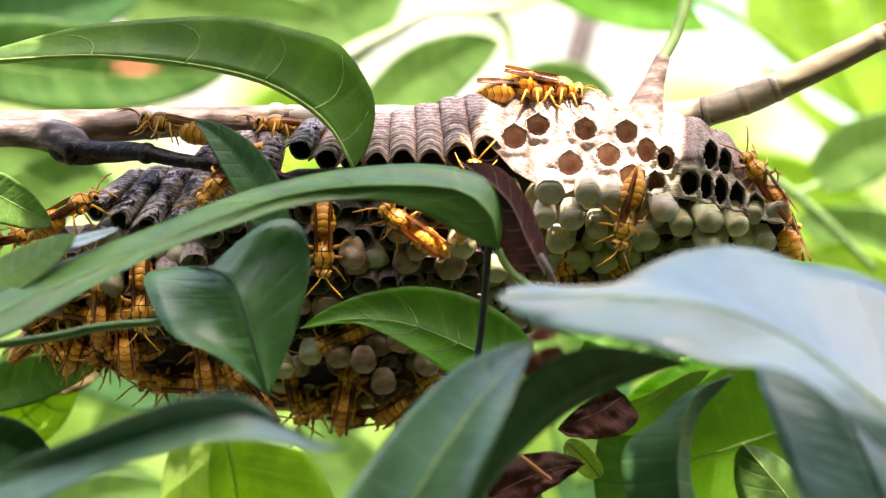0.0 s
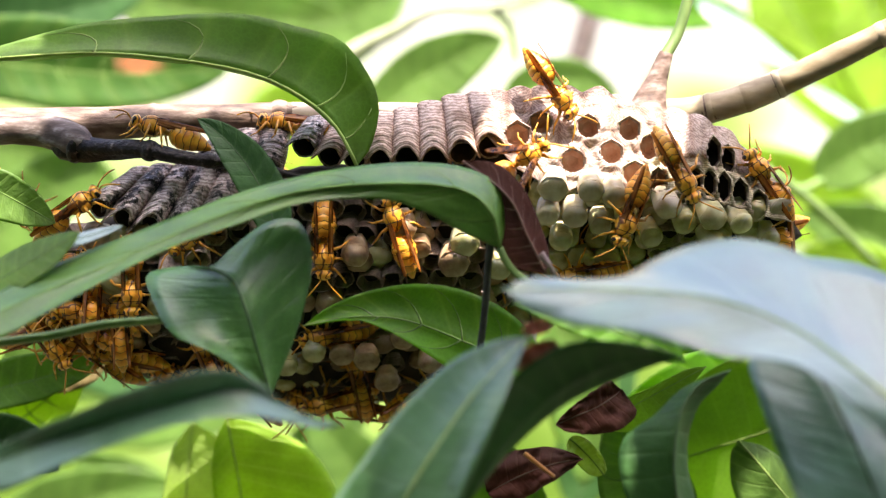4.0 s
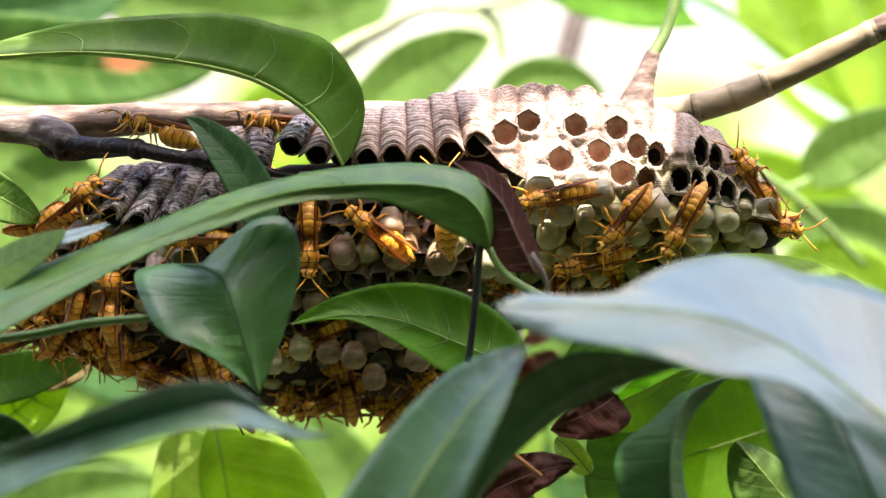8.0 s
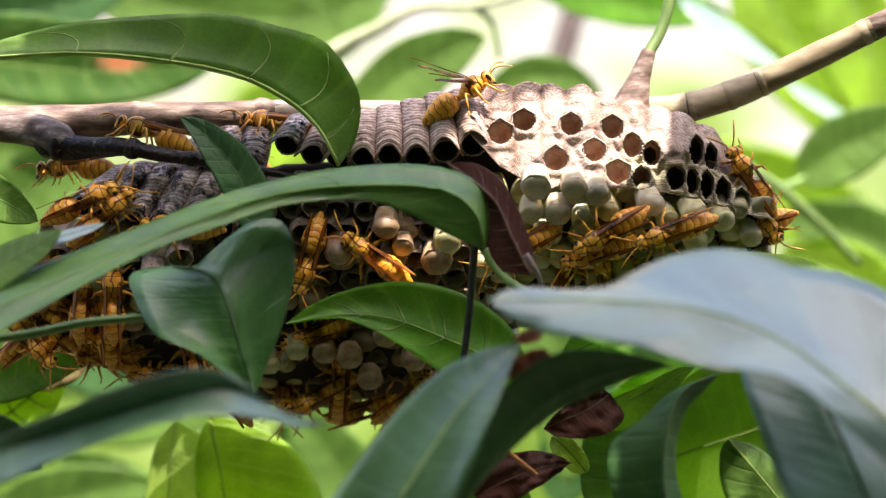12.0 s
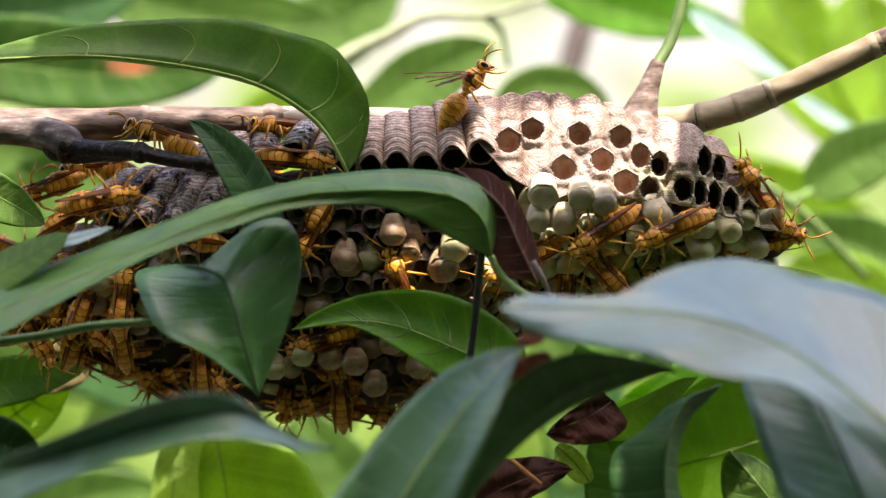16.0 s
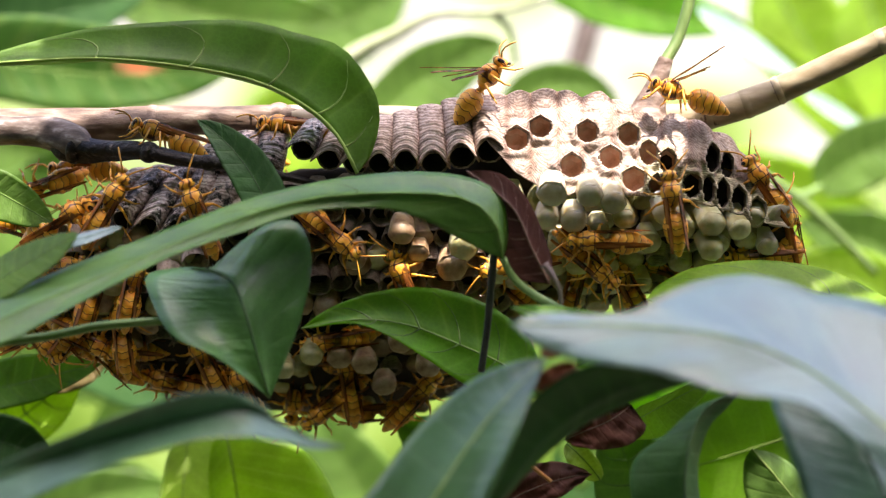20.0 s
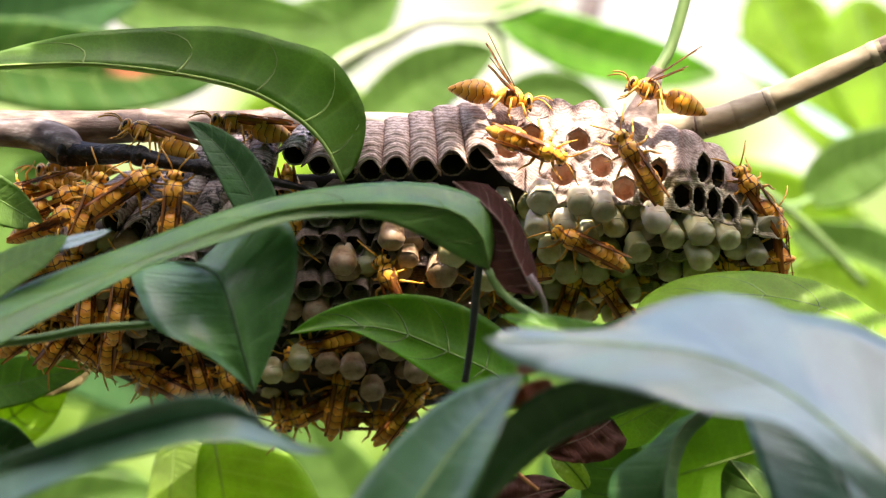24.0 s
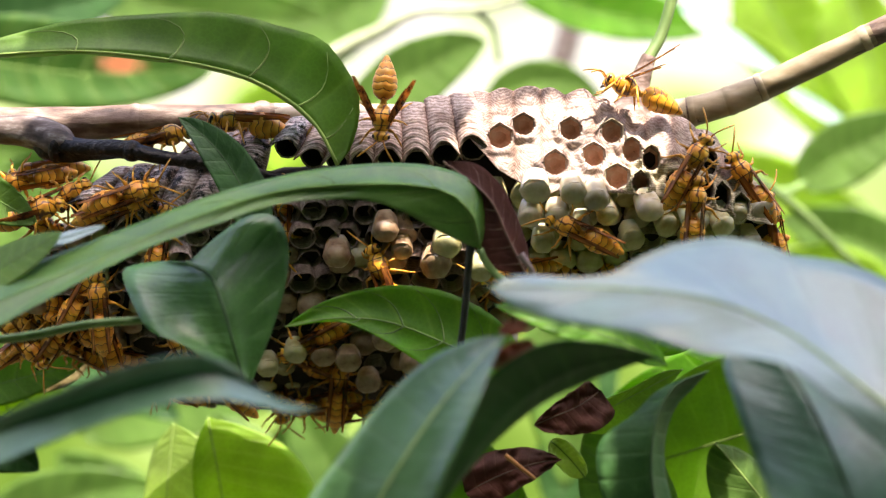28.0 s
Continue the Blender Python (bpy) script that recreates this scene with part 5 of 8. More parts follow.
def rib_sheet(ribs, mats, label, depth):
    """The fused outer walls of a row of long cells: ribs are (top x, z, mouth x, z, radius) in mm."""
    for i, (tx, tz, mx, mz, R) in enumerate(ribs):
        n, m = 26, 14
        grid = []
        for j in range(m + 1):
            a = -1.06 + 2.12 * j / m
            end = 0.74 + 0.3 * min(1, abs(a)) ** 2
            line = []
            for k in range(n + 1):
                s = end * k / n
                near = max(0.0, 1 - a * a) ** 0.5
                x = tx + (mx - tx) * s + a * R * (0.9 + 0.12 * s)
                z = tz + (mz - tz) * s + 0.9 * near * max(0, 1 - s) ** 3
                y = depth + 7.5 * max(0, 1 - s) ** 2.2 - R * 1.2 * near * (0.6 + 0.4 * min(1, 4 * s)) - 1.5 * s
                band = 0.2 * math.sin(k * 1.57 + 1.3 * a * a + i) + 0.35 * noise.noise(Vector((x * 0.5, i * 2.0, z * 0.5))) + (0.9 * noise.noise(Vector((x * 1.1, i * 2.0, z * 1.1))) if mats[i] is PAPER_TAR else 0)
                line.append((x + 0.15 * noise.noise(Vector((z, x * 0.3, i))), y - band, z))
            grid.append(line)
        sheet("outer_wall", label, grid, mats[i])


def six(u, w):
    """Distance from the middle of a six-sided mouth that stands on a corner; 1 at its corners."""
    g = math.atan2(w, u) % (math.pi / 3) - math.pi / 6
    return math.hypot(u, w) * math.cos(g) / 0.9


def face_sheet(tops, bottoms, holes, mat, label):
    """The smooth old face of the comb with its open mouths; holes are (x, z, rx, rz)."""
    xs = [t[0] for t in tops]
    nx, nz = 170, 72
    grid, across = [], []
    for i in range(nx + 1):
        x = xs[0] + (xs[-1] - xs[0]) * i / nx
        t = np.interp(x, xs, [q[1] for q in tops])
        b = np.interp(x, [q[0] for q in bottoms], [q[1] for q in bottoms])
        scallop = abs(math.sin(math.pi * x / 6.2 + 0.4 + 0.5 * noise.noise(Vector((x * 0.12, 0, 0)))))
        across.append(1 - 2 * math.asin(min(1, scallop)) / math.pi)
        line = []
        for k in range(nz + 1):
            s = k / nz
            z = t + 0.9 * scallop * (1 - s) ** 3 + (b - t) * s
            y = -18 + 12.5 * (1 - s) ** 1.35 + 0.8 * s * s + max(0, x - 42) * 0.11 + max(0, x - 68) ** 2 * 0.02
            y -= 2.0 * scallop * max(0, 1 - 1.6 * s) + 0.8 * noise.noise(Vector((x * 0.2, 0, z * 0.2))) + 0.2 * noise.noise(Vector((x * 0.6, 3, z * 0.6))) + 0.16 * noise.noise(Vector((x * 1.7, 5, z * 1.7)))
            # a smooth dome of paper arches over the outer cells
            q = ((x - 55.5) / 9.5) ** 2 + ((z - 25.5) / 7.5) ** 2
            y -= 3.4 * max(0, 1 - q) ** 0.7
            for hx, hz, rx, rz in holes:
                d = six((x - hx) / rx, (z - hz) / rz)
                if d < 2:
                    y += 0.4 * math.exp(-((d - 1.7) / 0.3) ** 2)
                    y -= (0.9 if hx > 42 else 0.7) * math.exp(-((d - 1.08) / (0.2 if hx > 42 else 0.35)) ** 2)
            line.append((x, y, z))
        grid.append(line)

    def in_mouth(c):
        return any(six((c.x - hx) / rx, (c.z - hz) / rz) < 0.97 for hx, hz, rx, rz in holes)

    def paper_zone(c):
        """0 pale, 1 olive low on the outer cells, 2 shade painted grey-brown along the ribs and the upper edge."""
        if c.x > 44 + 6 * noise.noise(c * 0.25) and c.z < 21.5 - 0.18 * (c.x - 50) + 3 * noise.noise(c * 0.4):
            return 1
        ragged = 3.5 * noise.noise(c * 0.35) + 2 * noise.noise(c * 0.9)
        return 2 if c.x < 17 + 0.6 * (c.z - 27) + ragged or (c.z > 35.2 + 0.6 * ragged and c.x < 37) else 0

    sheet("comb_face", label, grid, [mat, PAPER_GREEN, PAPER_SHADED], in_mouth, 0.3, paper_zone, across)
    for hx, hz, rx, rz in holes:
        i = min(nx, max(0, round((hx - xs[0]) / (xs[-1] - xs[0]) * nx)))
        k = min(range(nz + 1), key=lambda q: abs(grid[i][q][2] - hz))
        y = grid[i][k][1]
        dark = hx > 46
        bm = bmesh.new()
        ph = math.pi / 6
        c = ring_at(bm, 1.13, -0.5, ph, 0.1, 0.02)
        d = ring_at(bm, 1.05, 0.3, ph, 0.12, 0.06)
        e = ring_at(bm, 0.97, -0.2, ph, 0.13, 0.03)
        g = ring_at(bm, 0.86, -2.4 if not dark else -4.5, ph, 0.13, 0.02)
        h = ring_at(bm, 0.45, -3.3 if not dark else -6.2, ph, 0.05, 0.1)
        bridge(bm, c, d), bridge(bm, d, e), bridge(bm, e, g, 2), bridge(bm, g, h, 1)
        bm.faces.new(h).material_index = 1
        for v in bm.verts:
            v.co.x *= rx
            v.co.y *= rz
        bmesh.ops.recalc_face_normals(bm, faces=bm.faces)
        # shade painted into the outer floors; paler inner walls for the sunlit mouths
        ob = part("cell", bm, [PAPER_GREEN if hx > 40 else mat, FLOOR_SHADE if hx > 52 else FLOOR, PAPER if hx > 46 or hx < 22 else PAPER_PALE], nest, "", False)
        ob.matrix_basis = Matrix.Translation(Vector((hx, y - 0.35, hz)) * MM) @ Matrix.Rotation(math.pi / 2, 4, "X")


def fill_cells():
    """The regular rows of cells over the rest of the comb's face."""
    rng = random.Random(3)
    step, row, z = 5.9, 0, 34.0
    while z > -38:
        x = COMB_X[0] + 3 + (step / 2 if row % 2 else 0)
        while x < COMB_X[-1] - 3:
            y = comb_surface(x, z)
            upper_left = x < 12 and z > (17 if x > -45 else 6)
            if y is not None and not upper_left and not (x > 10 and z > 15 - 0.1 * max(0, x - 40)):
                d = 0.8
                yx, yz = comb_surface(x + d, z), comb_surface(x, z + d)
                gx = (yx - y) / d if yx is not None else 0.5
                gz = (yz - y) / d if yz is not None else 0.5
                n = Vector((max(-1, min(1, gx)), -1, max(-1.2, min(1.2, gz)))).normalized()
                axis = n * 0.6 + Vector((rng.uniform(-0.25, 0.25), -0.3 + rng.uniform(-0.2, 0.2), -0.45 + rng.uniform(-0.25, 0.2)))
                p = Vector((x + rng.uniform(-1.1, 1.1), y - 2.0 + rng.uniform(-1.6, 1.2), z + rng.uniform(-1.0, 1.0)))
                # low on the comb the cells hang straight down, set back under the upper rows
                low = min(1.0, max(0.0, (-11 - z) / 16)) if x < 18 else 0.0
                axis += Vector((0, 0.25 * low, -0.55 * low))
                p.y += 4 * low
                R = rng.uniform(2.7, 3.6)
                R = round(R * 5) / 5
                mid_open = -40 < x < -13 and z > 3
                if mid_open or rng.random() < (0.45 if x < -48 else 0.66 if x < 14 and z > -14 else 0.6 if x < 10 else 0.2):
                    cell(p, axis, R, 0.88, PAPER if x < 10 else PAPER_GREEN, FLOOR_SHADE, 7, rng.randrange(3))
                else:
                    cap = rng.choice((CAP_TAN, CAP_TAN, CAP_TAN, CAP_GREEN) if x < 12 and z > -14 else (CAP_TAN, CAP_TAN, CAP_TAN, CAP_TAN, CAP_GREEN) if x < 12 else (CAP, CAP_GREEN, CAP_GREEN))
                    capped(p, axis, R, cap)
            x += step
        z -= step * 0.87
        row += 1


fill_cells()
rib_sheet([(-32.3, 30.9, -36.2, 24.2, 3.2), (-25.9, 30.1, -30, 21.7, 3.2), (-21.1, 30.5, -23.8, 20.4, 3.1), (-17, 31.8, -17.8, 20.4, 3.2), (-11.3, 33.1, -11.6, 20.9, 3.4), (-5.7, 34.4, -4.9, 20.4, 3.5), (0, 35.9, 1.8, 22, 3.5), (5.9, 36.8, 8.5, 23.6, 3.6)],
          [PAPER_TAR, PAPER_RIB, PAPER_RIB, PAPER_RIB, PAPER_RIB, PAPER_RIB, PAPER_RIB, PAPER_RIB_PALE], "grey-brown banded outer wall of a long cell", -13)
rib((-32.1, -2, 26.8), (-35.3, -14.0, 24.6), 3.0, PAPER_TAR)
rib((-25.8, -2, 26.0), (-29.3, -14.0, 22.3), 3.0, PAPER)
rib((-21.0, -2, 26.4), (-23.2, -14.0, 21.0), 2.9, PAPER)
rib((-16.9, -2, 27.7), (-17.4, -14.0, 21.0), 3.0, PAPER)
rib((-11.3, -2, 28.9), (-11.3, -14.0, 21.5), 3.1, PAPER)
rib((-5.6, -2, 30.3), (-4.7, -14.0, 21.0), 3.3, PAPER)
rib((0.0, -2, 31.7), (1.7, -14.0, 22.5), 3.3, PAPER)
rib((5.9, -2, 32.7), (8.3, -14.0, 24.1), 3.4, PAPER)
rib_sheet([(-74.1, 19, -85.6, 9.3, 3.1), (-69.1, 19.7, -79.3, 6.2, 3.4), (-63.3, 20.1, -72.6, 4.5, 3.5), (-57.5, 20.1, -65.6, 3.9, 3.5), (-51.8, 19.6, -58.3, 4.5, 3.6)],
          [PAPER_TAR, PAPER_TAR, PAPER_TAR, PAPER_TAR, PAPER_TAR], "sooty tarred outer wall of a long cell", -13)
rib((-73.8, -2, 14.9), (-83.6, -14.0, 10.1), 2.9, PAPER_TAR)
rib((-68.9, -2, 15.6), (-77.5, -14.0, 7.1), 3.1, PAPER_TAR)
rib((-63.1, -2, 16.0), (-70.9, -14.0, 5.4), 3.3, PAPER_TAR)
rib((-57.3, -2, 16.0), (-64.1, -14.0, 4.9), 3.3, PAPER_TAR)
rib((-51.6, -2, 15.5), (-56.9, -14.0, 5.4), 3.4, PAPER_TAR)
rib_sheet([(-55.2, 27.1, -58.3, 21.1, 3), (-49.1, 28.2, -51.1, 19, 3.5), (-42.4, 29.1, -44.4, 19, 3.6)],
          [PAPER_TAR, PAPER_TAR, PAPER_TAR], "sooty tarred outer wall of a long cell", -9)
rib((-55.4, 2, 23.2), (-57.3, -10.0, 21.8), 2.8, PAPER_TAR)
rib((-49.3, 2, 24.2), (-50.3, -10.0, 19.8), 3.3, PAPER_TAR)
rib((-42.5, 2, 25.2), (-43.7, -10.0, 19.8), 3.4, PAPER_TAR)
face_sheet([(7.3, 36.8), (11.6, 37.5), (15.7, 37.9), (23.8, 38.6), (30.5, 37.1), (34.5, 37.9), (41.3, 34.7), (46.7, 31.8), (50.7, 32.8), (56.1, 31.7), (65.6, 27.1), (69.6, 22.4), (75.7, 16.1), (78.5, 10.7)],
           [(7.3, 26.5), (11, 22.5), (14, 19), (19.7, 15.7), (24.4, 13), (29.1, 14.7), (34.5, 16.1), (39.9, 13.9), (46.7, 13.6), (54.8, 12.5), (62.9, 10.7), (69.6, 8.2), (78.5, 6.6)],
           [(14.4, 26.9, 3.3, 3.2), (20.0, 29.8, 3.0, 2.9), (31.0, 28.8, 2.9, 3.0), (40.7, 28.2, 2.8, 3.1), (27.3, 20.7, 3.2, 3.2), (36.3, 22.7, 3.0, 3.1), (45.3, 23.9, 2.6, 3.3), (49.7, 21.9, 2.4, 3.3), (41.7, 17.6, 3.2, 3.2), (47.1, 16.2, 2.5, 2.9), (60.3, 22.8, 1.9, 3.8), (63.9, 21.2, 1.8, 3.4), (55.3, 16.3, 2.6, 3.3), (59.2, 15.4, 1.7, 3.6), (62.6, 14.5, 1.8, 3.8), (66.4, 13.2, 2.1, 3.5), (70.8, 10.6, 2.2, 3.4)],
           PAPER_PALE, "pale paper face with open mouths, shade painted along its left")
for px, py, pz, r in ((-60, -17, -2.5, 3.3), (-56, -16, 3.2, 3.0), (-51, -16, 6.8, 3.0), (-66, -17, -6.5, 3.2), (-29, -13, 9.5, 3.1)):
    cell((px, py, pz), (0.1, -0.75, -0.6), r, 0.88, PAPER_PALE, FLOOR_SHADE, 8)
capped((22.3, -23.0, 14.0), (-0.04, -0.8, -0.5), 3.6, CAP)
capped((31.1, -23.0, 13.6), (0.02, -0.8, -0.5), 3.2, CAP)
capped((27.5, -21.0, 7.7), (0.0, -0.8, -0.5), 3.2, CAP)
capped((36.6, -22.5, 12.0), (0.05, -0.8, -0.5), 3.1, CAP)
capped((39.4, -17.5, 8.6), (0.08, -0.8, -0.5), 2.7, CAP_GREEN)
capped((21.2, -21.0, 8.0), (-0.04, -0.8, -0.5), 2.9, CAP)
capped((33.6, -16.1, 5.4), (0.04, -0.8, -0.5), 2.7, CAP_GREEN)
capped((49.2, -18.1, 9.9), (0.14, -0.8, -0.5), 3.4, CAP)
capped((53.3, -16.4, 6.0), (0.17, -0.8, -0.5), 2.9, CAP_GREEN)
capped((59.8, -17.0, 7.3), (0.22, -0.8, -0.5), 3.4, CAP_GREEN)
capped((66.4, -16.4, 6.0), (0.26, -0.8, -0.5), 2.9, CAP_GREEN)
capped((45.5, -15.1, 2.8), (0.12, -0.8, -0.5), 2.9, CAP_GREEN)
capped((60.0, -14.5, 1.4), (0.22, -0.8, -0.5), 3.2, CAP_GREEN)
capped((24.5, -14.8, 2.1), (-0.03, -0.8, -0.5), 2.9, CAP_GREEN)
capped((-23.6, -13.4, -1.2), (0.0, -0.8, -0.5), 3.3, CAP_TAN)
capped((-12.3, -15.9, 4.7), (0.0, -0.8, -0.5), 3.2, CAP_TAN)
capped((-0.5, -12.6, -3.2), (0.0, -0.8, -0.5), 3.8, CAP_TAN)
capped((2.1, -14.5, 1.4), (0.0, -0.8, -0.5), 3.6, CAP_GREEN)
capped((-67.7, -14.5, 1.4), (0.0, -0.8, -0.5), 3.8, CAP_TAN)
capped((-63.8, -13.7, -0.5), (0.0, -0.8, -0.5), 3.3, CAP)
capped((-82.9, -9.0, -11.8), (0.0, -0.8, -0.5), 3.3, CAP_TAN)
for x, y, z, r in ((-33.8, -2, -24.5, 3.0), (-27.2, -1, -25.4, 3.1), (-21.2, -2, -26.5, 3.2), (-12.5, -4, -21.2, 3.2), (-40.5, -2, -27.8, 2.9), (-16.5, 1, -31.8, 3.0), (-6.0, -2, -27.0, 3.1)):
    capped((x, y, z), (0.05, -0.75, -0.65), r, CAP_GREEN if x < -30 else CAP_TAN, 4)
capped((10.1, -12.0, -4.5), (0.0, -0.8, -0.5), 3.1, CAP_GREEN)
capped((-8.4, -13.9, 0.1), (0.0, -0.8, -0.5), 2.6, CAP_TAN)



# ---- wasps ----
def wasp_template(raised=0.0):
    """A paper wasp 20 mm long, head to +x, back to +z. raised: how far its wings are lifted (degrees)."""
    w = new("wasp")
    s = 0.97 * MM
    bm = bmesh.new()
    ball(bm, (6.6 * s, 0, 0.1 * s), (1.35 * s, 2.2 * s, 2.0 * s))
    ball(bm, (7.3 * s, 0, -0.9 * s), (0.8 * s, 1.15 * s, 0.9 * s), None, 10, 6)
    head = part("head", bm, THORAX, w)
    for sy in (1, -1):
        bm = bmesh.new()
        ball(bm, (6.8 * s, sy * 1.72 * s, 0.35 * s), (0.62 * s, 0.5 * s, 1.1 * s), None, 10, 7)
        part("eye", bm, EYE, head)
        bm = bmesh.new()
        tube(bm, [Vector(q) * s for q in ((7.7, sy * 0.6, 0.6), (8.9, sy * 1.3, 1.5), (10.2, sy * 2.4, 1.6), (11.6, sy * 3.7, 1.1), (12.7, sy * 4.7, 0.4))], [0.2 * s, 0.19 * s, 0.22 * s, 0.22 * s, 0.13 * s], 6)
        part("antenna", bm, LIMB, head)
        bm = bmesh.new()
        tube(bm, [Vector(q) * s for q in ((7.4, sy * 0.75, -1.4), (7.9, sy * 0.45, -2.0), (7.9, sy * 0.1, -2.3))], [0.35 * s, 0.28 * s, 0.1 * s], 6)
        part("mandible", bm, DARK, head)
    bm = bmesh.new()
    ball(bm, (2.6 * s, 0, 0.2 * s), (3.0 * s, 2.65 * s, 2.7 * s))
    ball(bm, (4.4 * s, 0, 0.1 * s), (1.4 * s, 1.9 * s, 1.75 * s), None, 12, 8)
    ball(bm, (0.2 * s, 0, -0.1 * s), (1.4 * s, 1.6 * s, 1.6 * s), None, 12, 8)
    thorax = part("thorax", bm, THORAX, w)
    for x0, x1 in ((4.1, 4.3), (1.3, 1.55)):
        bm = bmesh.new()
        tube(bm, [Vector((x0 * s, 0, 0.22 * s)), Vector((x1 * s, 0, 0.22 * s))], [2.28 * s if x0 > 3 else 2.5 * s] * 2, 16, False)
        part("seam", bm, DARK, thorax)
    bm = bmesh.new()
    tube(bm, [Vector(q) * s for q in ((-0.8, 0, -0.3), (-1.5, 0, -0.35), (-2.2, 0, -0.25))], [0.95 * s, 0.75 * s, 1.0 * s], 8)
    part("petiole", bm, LIMB, w)
    bm = bmesh.new()
    n = 36
    pts, rad = [], []
    for i in range(n + 1):
        t = i / n
        pts.append(Vector((-2.1 - 10.6 * t, 0, -0.25 - 1.1 * t * t)) * s)
        ring = 1 + 0.07 * ((t * 6) % 1)
        rad.append((0.3 + 2.65 * math.sin(math.pi * min(1, 0.02 + 0.98 * t) ** 0.64) ** 0.85) * s * ring)
    tube(bm, pts, rad, 16)
    part("gaster", bm, GASTER, w)
    # wings: long narrow folded blades along the sides, hinged at the thorax
    for sy in (1, -1):
        for kind, length, width, lift in (("forewing", 15.2, 1.8, 0.6), ("hindwing", 10.5, 1.9, 0.2)):
            bm = bmesh.new()
            uvr = []
            yaw = radians(1.5 + raised * 0.45)
            pit = radians(2 + raised * 0.9) if kind == "forewing" else radians(raised * 0.7)
            for i in range(12):
                t = i / 11
                half = width * (0.18 + 0.82 * math.sin(math.pi * min(1, 0.12 + 0.82 * t)) ** 0.7) * 0.5
                row = []
                for j in range(4):
                    q = (j / 3 - 0.5) * 2 * half
                    roll = radians(52 - raised * 0.7)
                    x = -length * t
                    y = 1.0 * (1 - 0.2 * t) + q * math.cos(roll)
                    z = -q * math.sin(roll) + 0.12 * math.sin(j * 2.4 + t * 9)
                    X = x * math.cos(pit) * math.cos(yaw)
                    Y = 0.7 + y + (-x) * math.sin(yaw)
                    Z = 1.25 + lift + z + (-x) * math.sin(pit)
                    row.append(bm.verts.new(Vector((3.4 + X, sy * Y, Z)) * s))
                uvr.append(row)
            for a, b in zip(uvr, uvr[1:]):
                for j in range(3):
                    bm.faces.new((a[j], a[j + 1], b[j + 1], b[j]))
            wing = part(kind, bm, WING, w)
            so = wing.modifiers.new("thickness", "SOLIDIFY")
            so.thickness = 0.00006
    # legs: thigh, shin and foot bent at the joints
    for sy in (1, -1):
        for x, fx, reach in ((4.6, 3.6, 3.9), (2.6, 0.4, 4.8), (0.9, -3.4, 5.6)):
            bm = bmesh.new()
            hip = Vector((x, sy * 1.0, -1.3))
            knee = Vector((x + fx * 0.25, sy * (reach * 0.72), 0.5 if fx < 3 else -0.2))
            ankle = Vector((x + fx * 0.7, sy * (reach + 0.2), -3.0))
            toe = Vector((x + fx * 1.0 + 0.5, sy * (reach + 1.2), -4.1))
            tube(bm, [hip * s, (hip * 0.4 + knee * 0.6) * s, knee * s], [0.34 * s, 0.5 * s, 0.28 * s], 7)
            tube(bm, [knee * s, (knee * 0.5 + ankle * 0.5) * s, ankle * s], [0.25 * s, 0.32 * s, 0.22 * s], 7)
            tube(bm, [ankle * s, (ankle * 0.5 + toe * 0.5) * s, toe * s], [0.2 * s, 0.18 * s, 0.14 * s], 6)
            part("leg", bm, LIMB, w)
    tagged(w, "orange-yellow paper wasp with dark rings and amber wings", "wasp", "wasps on the nest")
    return w


def wasp_pose(x, y, z, heading, roll, pitch=0.0):
    """Place in mm; heading: degrees anticlockwise from +x in the xz plane; roll 0: back to its left, 90: back towards -y; pitch: head towards -y."""
    h, r, q = radians(heading), radians(roll), radians(pitch)
    f = Vector((math.cos(h) * math.cos(q), -math.sin(q), math.sin(h) * math.cos(q)))
    left = Vector((0, -1, 0)).cross(f).normalized()
    out = f.cross(left).normalized()
    back = (left * math.cos(r) + out * math.sin(r)).normalized()
    side = back.cross(f).normalized()
    m = Matrix((f, side, back)).transposed().to_4x4()
    m.translation = Vector((x, y, z)) * MM
    return m


FOLDED = wasp_template()
RAISED = wasp_template(48)


def wasp(label, m, raised=False, first=[True, True]):
    src = RAISED if raised else FOLDED
    k = 1 if raised else 0
    if first[k]:
        first[k] = False
        src.matrix_world = m
        ob = src
    else:
        ob = copy_thing(src, m)
    ob["label"] = label
    return ob


CROWD = []
wasp_a = wasp("orange-yellow paper wasp clinging to the black twig", wasp_pose(-65.7, -14, 29.8, 168, 180, 0))
wasp("orange-yellow paper wasp half hidden behind the branch", wasp_pose(-39.3, -5, 29.8, 172, 180, 0))
wasp_c = wasp("orange-yellow paper wasp walking over the tarred comb", wasp_pose(-52.6, -24, 16.9, 225, 110, 0))
wasp_d = wasp("orange-yellow paper wasp clinging head down below the ribs", wasp_pose(-30, -16.4, 1.8, 270, 90, 0))
wasp_e = wasp("orange-yellow paper wasp among the capped cells", wasp_pose(-10.6, -17.5, 6.3, 145, 100, 0))
wasp_f = wasp("orange-yellow paper wasp hanging over the pale caps", wasp_pose(40.1, -23.1, 8.2, 255, 70, 0))
wasp_g = wasp("orange-yellow paper wasp roaming over the capped cells", wasp_pose(23.2, -8, 39.4, -10, 20, 0))
wasp_h = wasp("orange-yellow paper wasp crossing the sunlit cells", wasp_pose(17.2, -8, 38.4, 0, 10, 0))
wasp_i = wasp("orange-yellow paper wasp standing high on the ribs, fanning", wasp_pose(4, -22, 14.1, 80, 90, 0), True)
wasp_j = wasp("orange-yellow paper wasp fanning at the fork of the branch", wasp_pose(56.6, 30, 15.3, 170, 180, 0), True)
